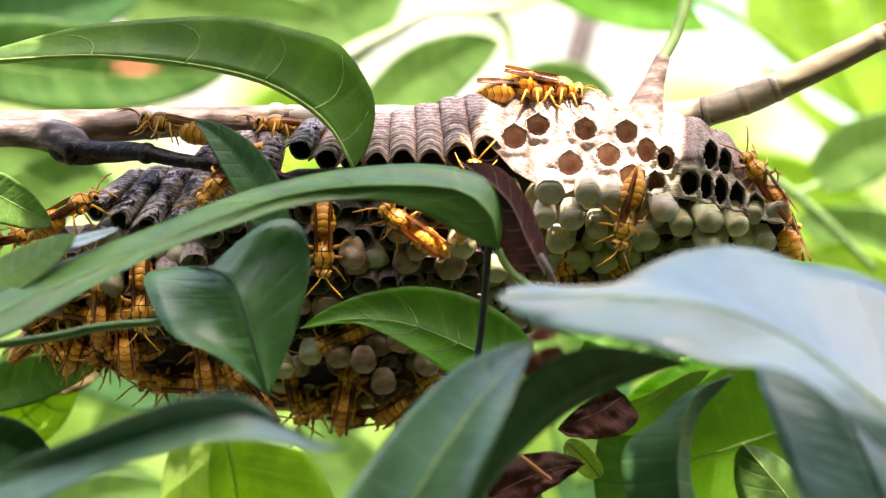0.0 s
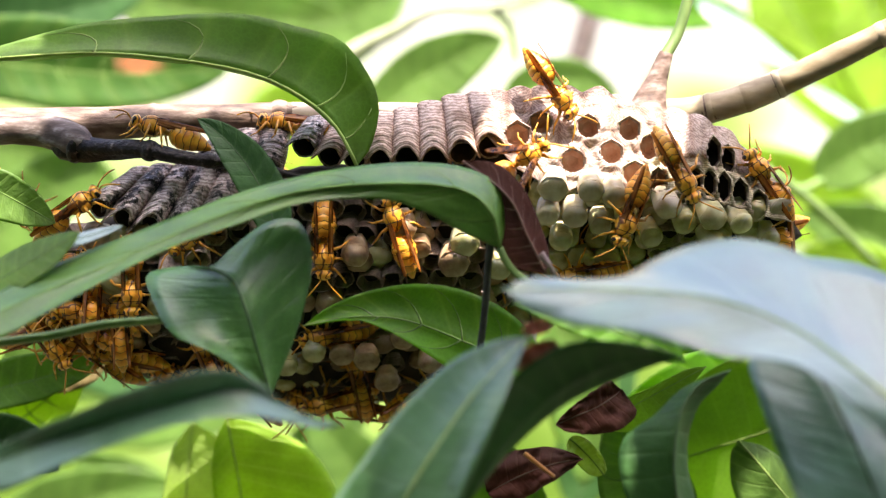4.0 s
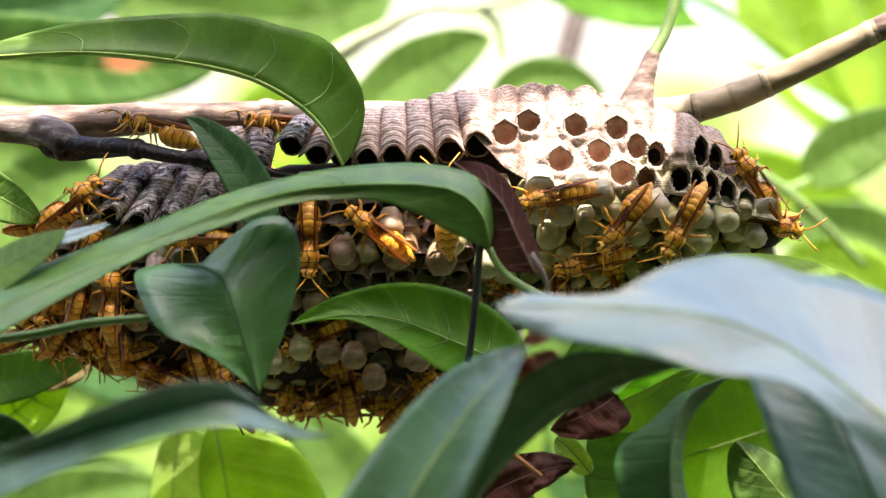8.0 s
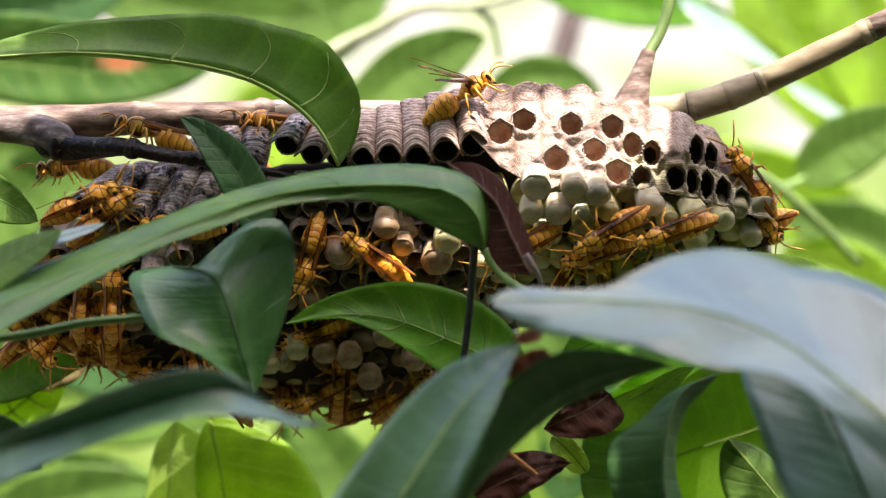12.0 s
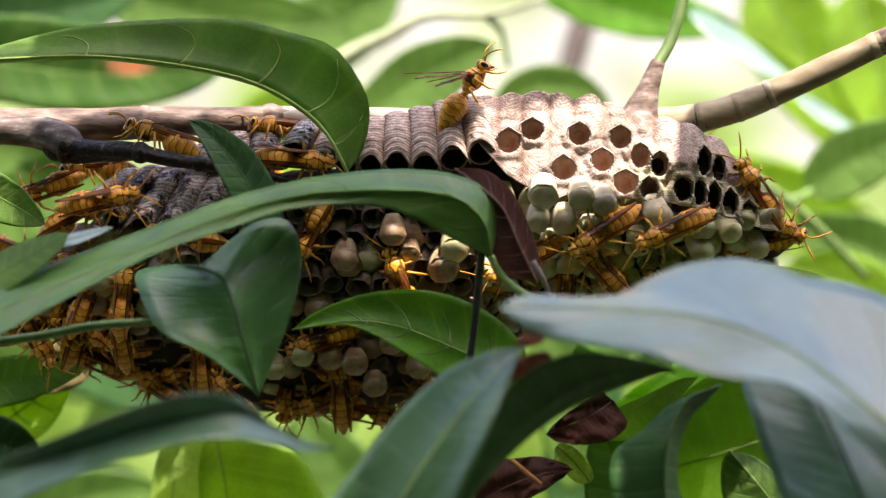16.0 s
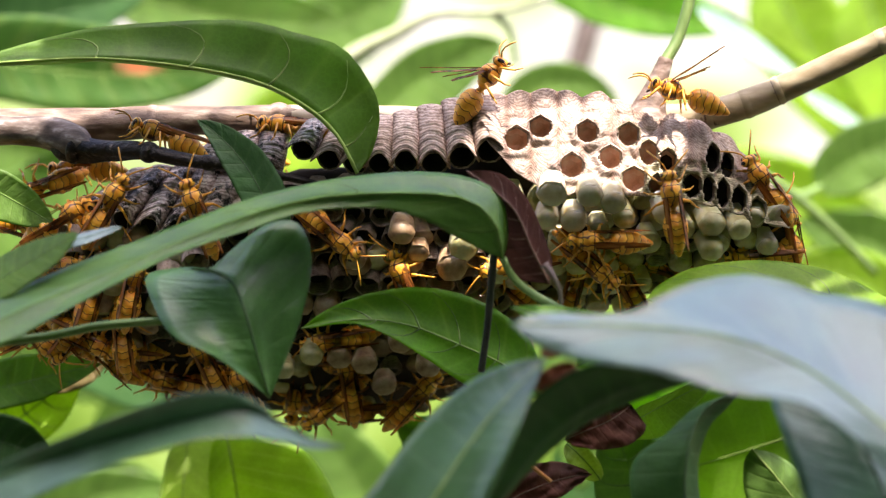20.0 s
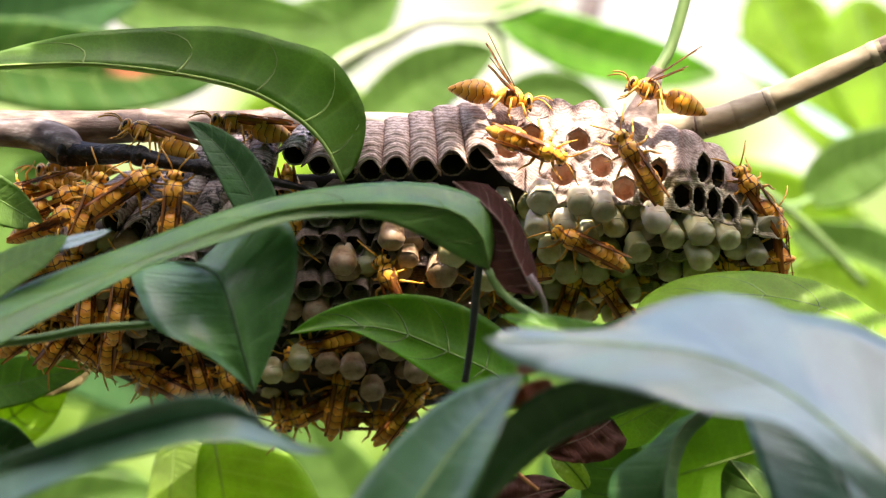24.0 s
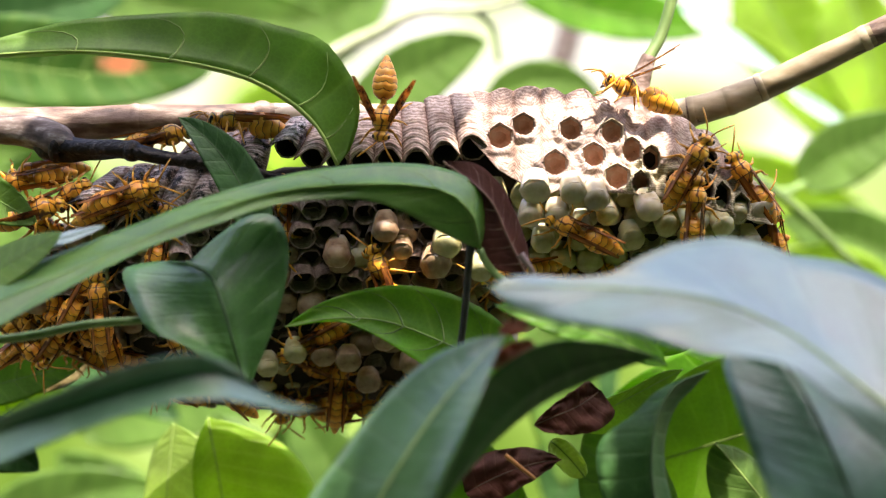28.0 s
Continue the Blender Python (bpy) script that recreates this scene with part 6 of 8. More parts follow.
wasp_k = wasp("orange-yellow paper wasp guarding the edge of the comb", wasp_pose(72.7, -10, 17.1, 125, 105, 0))
wasp_l = wasp("orange-yellow paper wasp curled at the outer edge of the comb", wasp_pose(78, -6, 7.8, 110, 200, 0))
wasp_m = wasp("orange-yellow paper wasp under the outer edge of the comb", wasp_pose(71.2, -2, 3.8, 190, 60, 0))
wasp_n = wasp("orange-yellow paper wasp moving from the sunlit cells to the edge", wasp_pose(25.4, -3.3, -9.6, 180, 90, 0))
wasp_o = wasp("orange-yellow paper wasp at the end of the comb", wasp_pose(-88.8, -16, 10.1, 30, 40, 0))
wasp_p = wasp("orange-yellow paper wasp behind the end of the comb", wasp_pose(-104.5, -5, 3.8, 10, 60, 0))
wasp_q = wasp("orange-yellow paper wasp among the crowd on the comb end", wasp_pose(-83.8, -0, -23.1, 200, 90, 0))
wasp_r = wasp("orange-yellow paper wasp low on the comb with folded wings", wasp_pose(-72.7, -13.5, -10.8, 270, 90, 0))
wasp_s = wasp("orange-yellow paper wasp pressing into the crowd at the comb end", wasp_pose(-94, 14, -15.4, 60, 90, 0))
wasp_t = wasp("orange-yellow paper wasp pressing into the crowd at the comb end", wasp_pose(-89.9, 14, -18.2, 40, 90, 0))
wasp_u = wasp("orange-yellow paper wasp pressing into the crowd at the comb end", wasp_pose(-100.9, 14, -15.4, 0, 90, 0))
wasp_v = wasp("orange-yellow paper wasp climbing over the tarred ribs", wasp_pose(-78.8, 14, -15.4, 80, 90, 0))
wasp_w = wasp("orange-yellow paper wasp peering from between the ribs", wasp_pose(-41, 6, 13.4, 10, 60, 0))
wasp_x = wasp("orange-yellow paper wasp half hidden behind the branch", wasp_pose(-51.2, 14, 20.5, 170, 120, 0))
CROWD.append(wasp("orange-yellow paper wasp crowded with others under the comb", wasp_pose(-95.2, -1.8, -16.0, 140, 102, 3)))
CROWD.append(wasp("orange-yellow paper wasp crowded with others under the comb", wasp_pose(-88.9, -6.1, -13.2, 177, 104, 2)))
CROWD.append(wasp("orange-yellow paper wasp crowded with others under the comb", wasp_pose(-96.8, -2.7, -20.9, -53, 98, -4)))
CROWD.append(wasp("orange-yellow paper wasp crowded with others under the comb", wasp_pose(-84.8, 1.9, -24.6, 145, 77, -5)))
CROWD.append(wasp("orange-yellow paper wasp crowded with others under the comb", wasp_pose(-80.2, 2.5, -24.0, 184, 106, -4)))
CROWD.append(wasp("orange-yellow paper wasp crowded with others under the comb", wasp_pose(-62.8, 7.0, -29.1, 205, 97, -0)))
CROWD.append(wasp("orange-yellow paper wasp crowded with others under the comb", wasp_pose(-50.6, 0.4, -32.4, 125, 92, 0)))
CROWD.append(wasp("orange-yellow paper wasp crowded with others under the comb", wasp_pose(-88.1, -2.7, -16.8, 64, 106, 8)))
CROWD.append(wasp("orange-yellow paper wasp crowded with others under the comb", wasp_pose(-91.6, -5.0, -10.2, 251, 104, 2)))
CROWD.append(wasp("orange-yellow paper wasp crowded with others under the comb", wasp_pose(-38.5, 12.6, -33.7, 268, 74, -6)))
CROWD.append(wasp("orange-yellow paper wasp crowded with others under the comb", wasp_pose(-33.3, 9.4, -25.2, 162, 105, -2)))
CROWD.append(wasp("orange-yellow paper wasp crowded with others under the comb", wasp_pose(-30.5, 7.5, -36.5, 206, 98, 2)))
CROWD.append(wasp("orange-yellow paper wasp crowded with others under the comb", wasp_pose(-17.6, 10.1, -38.5, 2, 107, 8)))
CROWD.append(wasp("orange-yellow paper wasp crowded with others under the comb", wasp_pose(-8.1, 7.5, -35.1, 43, 97, -2)))
CROWD.append(wasp("orange-yellow paper wasp crowded with others under the comb", wasp_pose(-97.6, -0.9, -13.4, 260, 96, -0)))
CROWD.append(wasp("orange-yellow paper wasp crowded with others under the comb", wasp_pose(-59.3, -1.0, -24.1, 106, 92, 6)))
CROWD.append(wasp("orange-yellow paper wasp crowded with others under the comb", wasp_pose(29, -0.8, -5.8, 89, 85, -0)))
CROWD.append(wasp("orange-yellow paper wasp crowded with others under the comb", wasp_pose(40.7, 0.6, -6.5, 114, 103, -0)))
CROWD.append(wasp("orange-yellow paper wasp crowded with others under the comb", wasp_pose(50.8, 3.8, -3.4, 155, 85, -2)))
CROWD.append(wasp("orange-yellow paper wasp crowded with others under the comb", wasp_pose(5.5, 1.6, -4.2, 4, 100, 6)))
CROWD.append(wasp("orange-yellow paper wasp crowded with others under the comb", wasp_pose(32, 5.0, -1.4, 148, 82, -4)))
CROWD.append(wasp("orange-yellow paper wasp crowded with others under the comb", wasp_pose(13.1, 2.0, -8.2, 156, 97, -6)))
# more of the crowd presses over the lower end of the comb
for x, z, heading, roll in ((-98, -19, 30, 95), (-30, -21, 195, 80), (-25, -31, 95, 92), (-86, -20, 320, 100), (-78, -17, 100, 92), (-68, -31, 165, 96), (-84, -9, 75, 98), (-92, -4, 15, 86)):
    y = comb_surface(x, z)
    CROWD.append(wasp("orange-yellow paper wasp crowded with others under the comb", wasp_pose(x, (3 if y is None else y) - 3, z, heading, roll, 0)))



def fidget():
    """The crowd shuffles in place; wings fan and feelers wave."""
    rng = random.Random(23)
    for ob in CROWD:
        base = ob.matrix_basis.copy()
        rows, t = [], 0.0
        while t < 28:
            m = Matrix.Translation([rng.uniform(-1.6, 1.6) * MM for _ in range(3)]) @ base @ pose(0, 0, 0, rng.uniform(-8, 8), rng.uniform(-6, 6), rng.uniform(-16, 16))
            rows.append((t, m))
            t += rng.uniform(1.0, 2.6)
        walk(ob, rows + [(28, rows[-1][1])])
    for ob, begin in ((wasp_i, 10.4), (wasp_j, 18.3)):
        for wing in [c for c in ob.children if "wing" in c.name]:
            side = 1 if wing.data.vertices[0].co.y > 0 else -1
            hinge = Matrix.Translation((3.4 * MM, side * 0.7 * MM, 1.25 * MM))
            rows = [(0, Matrix())]
            for k in range(int(begin * 10), 281):
                beat = 20 * math.sin(k * 2.2) * (1 if k < 215 or ob is wasp_j else 0.3)
                rows.append((k / 10, hinge @ pose(0, 0, 0, side * beat, beat * 0.4, 0) @ hinge.inverted()))
            walk(wing, rows)
    for ob in (wasp_a, wasp_c, wasp_e, wasp_f, wasp_g, wasp_i, wasp_j, wasp_k, wasp_o):
        for head in [c for c in ob.children if c.name.startswith("head")]:
            for feeler in [c for c in head.children if c.name.startswith("antenna")]:
                root = Matrix.Translation((7.7 * MM, 0, 0.6 * MM))
                rows = [(k * 0.7, root @ pose(0, 0, 0, 0, rng.uniform(-14, 14), rng.uniform(-12, 12)) @ root.inverted()) for k in range(41)]
                walk(feeler, rows)


def sway(ob, rows, reach=1.0):
    """Key a leaf or stalk that rocks about its home: seconds, shift along x and z (mm)."""
    home = ob.location.copy()
    walk(ob, [(t, Matrix.Translation(home + Vector((dx, 0, dz)) * reach * MM)) for t, dx, dz in rows])


def motions():
    walk(wasp_a, [
        (0, wasp_pose(-65.7, -14, 29.8, 168, 180, 0)), (3, wasp_pose(-68.6, -14, 28.2, 165, 180, 0)), (8, wasp_pose(-68, -14, 28.5, 163, 180, 0)),
        (11, wasp_pose(-67.8, -14, 27.4, 163, 180, 0)), (17, wasp_pose(-67.8, -14, 27.5, 160, 180, 0)), (21.5, wasp_pose(-68.7, -14, 27.4, 160, 180, 0)),
        (24, wasp_pose(-68.7, -14, 28, 160, 178, 0)), (25, wasp_pose(-67.1, -14, 26.3, 155, 175, 0)), (25.5, wasp_pose(-65.2, -14, 25.7, 102.5, 147.5, 0)),
        (26, wasp_pose(-63.3, -14, 25.1, 50, 120, 0)), (26.5, wasp_pose(-64, -14, 25.5, 35, 90, 0)), (27, wasp_pose(-64.7, -14, 25.9, 20, 60, 0)),
        (28, wasp_pose(-64.7, -14, 26.3, 15, 40, 0)),
    ])
    walk(wasp_c, [
        (0, wasp_pose(-52.6, -24, 16.9, 225, 110, 0)), (1.5, wasp_pose(-54.5, -24, 12.2, 225, 110, 0)), (3, wasp_pose(-59.4, -17.7, 4.5, 222, 110, 0)),
        (6, wasp_pose(-60.6, -17.7, 3.6, 190, 120, 0)), (8, wasp_pose(-57.5, -17.2, 2.1, 178, 130, 0)), (11, wasp_pose(-60.7, -17.9, 5.6, 178, 130, 0)),
        (15, wasp_pose(-62, -17.6, 2.8, 185, 130, 0)), (17, wasp_pose(-60.85, -20.8, 6.5, 147.5, 110, 0)), (19, wasp_pose(-59.7, -24, 10.2, 110, 90, 0)),
        (20, wasp_pose(-59.1, -24, 9.7, 112, 95, 0)), (21, wasp_pose(-57.3, -24, 14.3, 100, 90, 0)), (24, wasp_pose(-62.5, -24, 12.2, 85, 90, 0)),
        (25, wasp_pose(-61.7, -17.9, 7.3, 85, 90, 0)), (26, wasp_pose(-62.8, -17.2, 0.7, 85, 90, 0)), (28, wasp_pose(-64.2, -17.8, 3.2, 80, 90, 0)),
    ])
    walk(wasp_d, [
        (0, wasp_pose(-30, -16.4, 1.8, 270, 90, 0)), (3, wasp_pose(-30.3, -16.1, 0.9, 270, 90, 0)), (6, wasp_pose(-31.2, -16.1, 0.7, 270, 90, 0)),
        (9, wasp_pose(-31.1, -16.1, 1, 270, 90, 0)), (10, wasp_pose(-33.7, -15.1, -2, 262, 90, 0)), (12, wasp_pose(-30.5, -14.5, -3.3, 255, 90, 0)),
        (14.5, wasp_pose(-30.2, -16, 2.7, 240, 100, 0)), (17, wasp_pose(-33.6, -14, 4.1, 250, 100, 0)), (19, wasp_pose(-30.8, -17.8, 6.8, 300, 90, 0)),
        (20, wasp_pose(-28.1, -17, 4, 320, 90, 0)), (21, wasp_pose(-37.2, -14, 6.1, 300, 90, 0)), (24, wasp_pose(-35.6, -8, 10.4, 280, 90, 0)),
        (28, wasp_pose(-36.6, -8, 6.1, 270, 90, 0)),
    ])
    walk(wasp_e, [
        (0, wasp_pose(-10.6, -17.5, 6.3, 145, 100, 0)), (1, wasp_pose(-11, -17.5, 6.4, 140, 100, 0)), (2, wasp_pose(-12.3, -16.8, 4, 100, 95, 0)),
        (3, wasp_pose(-12.3, -16.9, 4.2, 98, 95, 0)), (5.5, wasp_pose(-18, -17.6, 6.5, 135, 95, 0)), (6, wasp_pose(-19, -17.5, 6.3, 140, 95, 0)),
        (8, wasp_pose(-16.3, -17.1, 4.7, 143, 95, 0)), (9, wasp_pose(-18.1, -16.3, 2.4, 175, 95, 0)), (9.33, wasp_pose(-13.73, -15.87, 1.13, 128.33, 90, 0)),
        (9.67, wasp_pose(-15.37, -15.43, -0.13, 81.67, 85, 0)), (10, wasp_pose(-17, -15, -1.4, 35, 80, 0)), (10.25, wasp_pose(-16.65, -15.1, -1.12, 76.25, 85, 0)),
        (10.5, wasp_pose(-16.3, -15.2, -0.85, 117.5, 90, 0)), (10.75, wasp_pose(-15.95, -15.3, -0.57, 158.75, 95, 0)), (11, wasp_pose(-15.6, -15.4, -0.3, 200, 100, 0)),
        (11.5, wasp_pose(-15.8, -15.2, -0.85, 172.5, 97.5, 0)), (12, wasp_pose(-16, -15, -1.4, 145, 95, 0)), (14.5, wasp_pose(-9.1, -14, -3.4, 115, 70, 0)),
        (15, wasp_pose(-9.8, -13.7, -4.2, 110, 70, 0)), (20, wasp_pose(-11.8, -12.9, -6.2, 110, 70, 0)), (25, wasp_pose(-12.3, -13, -5.9, 110, 70, 0)),
        (28, wasp_pose(-13, -13.1, -5.5, 110, 70, 0)),
    ])
    walk(wasp_f, [
        (0, wasp_pose(40.1, -23.1, 8.2, 255, 70, 0)), (3, wasp_pose(40.1, -23.3, 8.6, 255, 70, 0)), (6, wasp_pose(39.3, -23.1, 6.1, 232, 70, 0)),
        (8, wasp_pose(40.8, -22.8, 5.3, 232, 70, 0)), (9, wasp_pose(39.3, -22.5, 5.8, 228, 75, 0)), (11, wasp_pose(41.1, -22.9, 7.5, 226, 75, 0)),
        (12, wasp_pose(38.1, -22.6, 3, 210, 75, 0)), (15, wasp_pose(37, -22.4, 6.6, 218, 75, 0)), (16, wasp_pose(35, -21.7, 5.2, 214, 80, 0)),
        (17, wasp_pose(35.8, -21.6, 6.6, 206, 85, 0)), (18, wasp_pose(32.8, -20.9, 5.4, 192, 100, 0)), (20, wasp_pose(33.7, -19.8, 3.2, 180, 110, 0)),
        (21.5, wasp_pose(33.8, -20.2, 3.9, 180, 110, 0)), (23.5, wasp_pose(32.7, -21, 4.6, 155, 100, 0)), (24, wasp_pose(31.7, -21.7, 4.5, 155, 95, 0)),
        (25, wasp_pose(31.8, -20.4, 2.9, 150, 95, 0)), (26, wasp_pose(30.1, -20.5, 3.8, 150, 95, 0)), (27, wasp_pose(30, -21.2, 6.1, 150, 95, 0)),
        (28, wasp_pose(31.9, -20.8, 5.1, 155, 95, 0)),
    ])
    walk(wasp_g, [
        (0, wasp_pose(23.2, -8, 39.4, -10, 20, 0)), (1, wasp_pose(24.9, -10, 39, -18, 30, 0)), (2, wasp_pose(40, -16, 33.5, -45, 70, 0)),
        (3, wasp_pose(48, -22, 25.2, -48, 80, 0)), (5.5, wasp_pose(54.3, -26, 10.2, -90, 90, 0)), (7, wasp_pose(55.2, -25.6, 7.3, -95, 90, 0)),
        (8, wasp_pose(54.4, -25.1, 4.7, -118, 100, 0)), (11, wasp_pose(55, -25.4, 5, -115, 90, 0)), (11.5, wasp_pose(56.4, -25, 6.6, -132.5, 95, 0)),
        (12, wasp_pose(52.6, -24.6, 3.2, -160, 100, 0)), (15, wasp_pose(51.7, -26, 5.9, -112, 95, 0)), (16, wasp_pose(50.55, -26, 6, -155, 95, 0)),
        (17, wasp_pose(50.4, -26, 7.1, -158, 95, 0)), (17.75, wasp_pose(47.05, -26, 7.45, -160, 95, 0)), (18.5, wasp_pose(46.7, -26, 7.8, -165, 95, 0)),
        (19.25, wasp_pose(49.25, -26.15, 10.35, -220, 93.5, 0)), (20, wasp_pose(49.8, -26.3, 11.9, -262, 92, 0)), (21, wasp_pose(52.8, -27, 16.3, -250, 92, 0)),
        (23.5, wasp_pose(42.3, -24, 24.7, -235, 92, 0)), (25, wasp_pose(47.1, -24, 22.1, -265, 92, 0)), (25.5, wasp_pose(47.25, -23.5, 24.95, -297.5, 92, 0)),
        (26, wasp_pose(45.4, -23, 27.8, -330, 92, 0)), (27, wasp_pose(55.1, -22, 26.5, -335, 92, 0)), (28, wasp_pose(58.2, -24, 20.4, -300, 92, 0)),
    ])
    walk(wasp_h, [
        (0, wasp_pose(17.2, -8, 38.4, 0, 10, 0)), (1, wasp_pose(18.9, -10, 37.9, -10, 25, 0)), (2, wasp_pose(17.2, -10, 37.9, -25, 40, 0)),
        (3, wasp_pose(21.3, -15, 37.2, -65, 60, 0)), (5.5, wasp_pose(26.7, -14, 37.5, -40, 60, 0)), (6, wasp_pose(31.1, -17, 35.2, -60, 70, 0)),
        (6.5, wasp_pose(30.3, -20, 27.8, -94, 80, 0)), (7, wasp_pose(29.5, -23, 20.4, -128, 90, 0)), (8, wasp_pose(24.8, -23.5, 11.8, -168, 95, 0)),
        (9, wasp_pose(22.8, -22.6, 9.8, -155, 95, 0)), (10, wasp_pose(18.4, -19.6, 2, -150, 95, 0)), (14.5, wasp_pose(17.2, -18, -1.6, -150, 95, 0)),
        (21.5, wasp_pose(13.2, -9.9, -3.1, -170, 95, 0)), (28, wasp_pose(17.3, -8.1, -5.1, -170, 95, 0)),
    ])
    walk(wasp_i, [
        (0, wasp_pose(4, -22, 14.1, 80, 90, 0)), (2, wasp_pose(4.7, -22, 18.9, 50, 90, 0)), (3, wasp_pose(15.4, -24, 24.1, 25, 90, 0)),
        (3.5, wasp_pose(16.5, -24, 22.7, 10, 90, 0)), (4.17, wasp_pose(14.17, -23.33, 20.1, 46.67, 90, 0)), (4.83, wasp_pose(11.83, -22.67, 17.5, 83.33, 90, 0)),
        (5.5, wasp_pose(9.5, -22, 7, 140, 90, 0)), (7.5, wasp_pose(3, -22, 6, 110, 90, 0)), (8, wasp_pose(0.5, -22, 9.5, 95, 90, 0)), (8.5, wasp_pose(0.3, -23, 16.5, 95, 90, 0)), (9, wasp_pose(2, -24, 22.19, 92, 90, 0)),
        (10, wasp_pose(2.51, -21, 33.2, 88, 90, 0)), (10.5, wasp_pose(3.35, -16, 36.71, 60, 20, 0)), (11, wasp_pose(4.14, -15, 38.15, 56, 15, 0)),
        (11.5, wasp_pose(3.13, -15, 37.59, 60, 15, 0)), (12, wasp_pose(5.92, -15, 36.1, 32, 15, 0)), (14.5, wasp_pose(4.98, -15, 38.96, 48, 15, 0)),
        (15, wasp_pose(4.32, -15, 39.23, 51, 15, 0)), (17, wasp_pose(4.94, -15, 39.08, 55, 15, 0)), (18, wasp_pose(3.47, -15, 40.43, 57, 15, 0)),
        (20, wasp_pose(6.49, -15, 39.66, 52, 15, 0)), (21.5, wasp_pose(6.34, -15, 40.15, 56, 15, 0)), (23.5, wasp_pose(12.29, -14, 37.65, -5, 15, 0)),
        (24, wasp_pose(12.54, -14, 38.96, -12, 15, 0)), (25, wasp_pose(22.09, -12, 40.02, 0, 10, 0)), (25.5, wasp_pose(19.9, -12, 42.09, 38, 50, -25)),
        (26, wasp_pose(14.98, -12, 40.48, 75, 90, -50)), (26.5, wasp_pose(5.4, -12, 39.84, 125, 130, -20)), (27, wasp_pose(-3.99, -12, 37.96, 178, 175, 0)),
        (27.5, wasp_pose(-9.06, -13, 37.25, 182, 170, 0)), (27.75, wasp_pose(-11.36, -17, 35.28, 225, 130, 0)), (28, wasp_pose(-12.73, -21, 33.08, 266, 90, 0)),
    ])
    walk(wasp_j, [
        (0, wasp_pose(56.6, 30, 15.3, 170, 180, 0)), (17, wasp_pose(61.3, 28, 22.3, 170, 180, 0)), (17.5, wasp_pose(62.8, -5, 25.5, 175, 180, 0)),
        (18, wasp_pose(57.3, -10, 25.6, 150, 180, 0)), (18.5, wasp_pose(52.1, -12, 38.4, 165, 180, 0)), (20, wasp_pose(52.8, -12, 38, 163, 180, 0)),
        (21.5, wasp_pose(53.1, -12, 38.5, 163, 180, 0)), (24, wasp_pose(49.5, -12, 40.3, 163, 180, 0)), (25, wasp_pose(49.9, -12, 37.8, 160, 180, 0)),
        (26, wasp_pose(47.4, -12, 38.3, 163, 180, 0)), (28, wasp_pose(46, -12, 38, 160, 180, 0)),
    ])
    walk(wasp_l, [
        (0, wasp_pose(78, -6, 7.8, 110, 200, 0)), (6, wasp_pose(77.1, -6, 6.9, 60, 170, 0)), (7, wasp_pose(77.35, -6, 6.3, 25, 145, 0)),
        (8, wasp_pose(77.6, -6, 5.7, -10, 120, 0)), (15, wasp_pose(75.3, -6, 8.6, -60, 120, 0)), (16.67, wasp_pose(79.83, -6, 8.13, 13.33, 123.33, 0)),
        (18.33, wasp_pose(79.37, -6, 7.67, 56.67, 126.67, 0)), (20, wasp_pose(78.9, -6, 7.2, 100, 130, 0)), (25, wasp_pose(78.7, -6, 6.8, 95, 130, 0)),
        (28, wasp_pose(78.8, -6, 7.1, 100, 130, 0)),
    ])
    walk(wasp_m, [
        (0, wasp_pose(71.2, -2, 3.8, 190, 60, 0)), (14, wasp_pose(74, -4, 4.7, 195, 60, 0)), (20, wasp_pose(71, -6, -0.2, 185, 60, 0)),
        (28, wasp_pose(71.7, -4, 1.1, 190, 60, 0)),
    ])
    walk(wasp_n, [
        (0, wasp_pose(25.4, -3.3, -9.6, 180, 90, 0)), (14.5, wasp_pose(36.2, -17.1, -1.2, 200, 90, 0)), (15.6, wasp_pose(35.42, -16.94, -1.44, 152, 90, 0)),
        (16.7, wasp_pose(34.64, -16.78, -1.68, 104, 90, 0)), (17.8, wasp_pose(33.86, -16.62, -1.92, 56, 90, 0)), (18.9, wasp_pose(33.08, -16.46, -2.16, 8, 90, 0)),
        (20, wasp_pose(32.3, -16.3, -2.4, -40, 90, 0)), (20.5, wasp_pose(28.43, -17.53, 0.87, 6.67, 90, 0)), (21, wasp_pose(24.57, -18.77, 4.13, 53.33, 90, 0)),
        (21.5, wasp_pose(20.7, -20, 7.4, 100, 90, 0)), (22.5, wasp_pose(21.05, -21, 16.2, 60, 92.5, 0)), (23.5, wasp_pose(18.4, -22, 25, 20, 95, 0)),
        (24, wasp_pose(20.6, -23, 26.5, -20, 95, 0)), (25, wasp_pose(33.6, -23, 23, 8, 95, 0)), (26, wasp_pose(58.9, -24, 16.2, 22, 95, 0)),
        (27, wasp_pose(57, -24, 15, 18, 95, 0)), (27.5, wasp_pose(57.95, -24, 12.55, 51.5, 93.5, 0)), (28, wasp_pose(58.9, -24, 10.1, 85, 92, 0)),
    ])
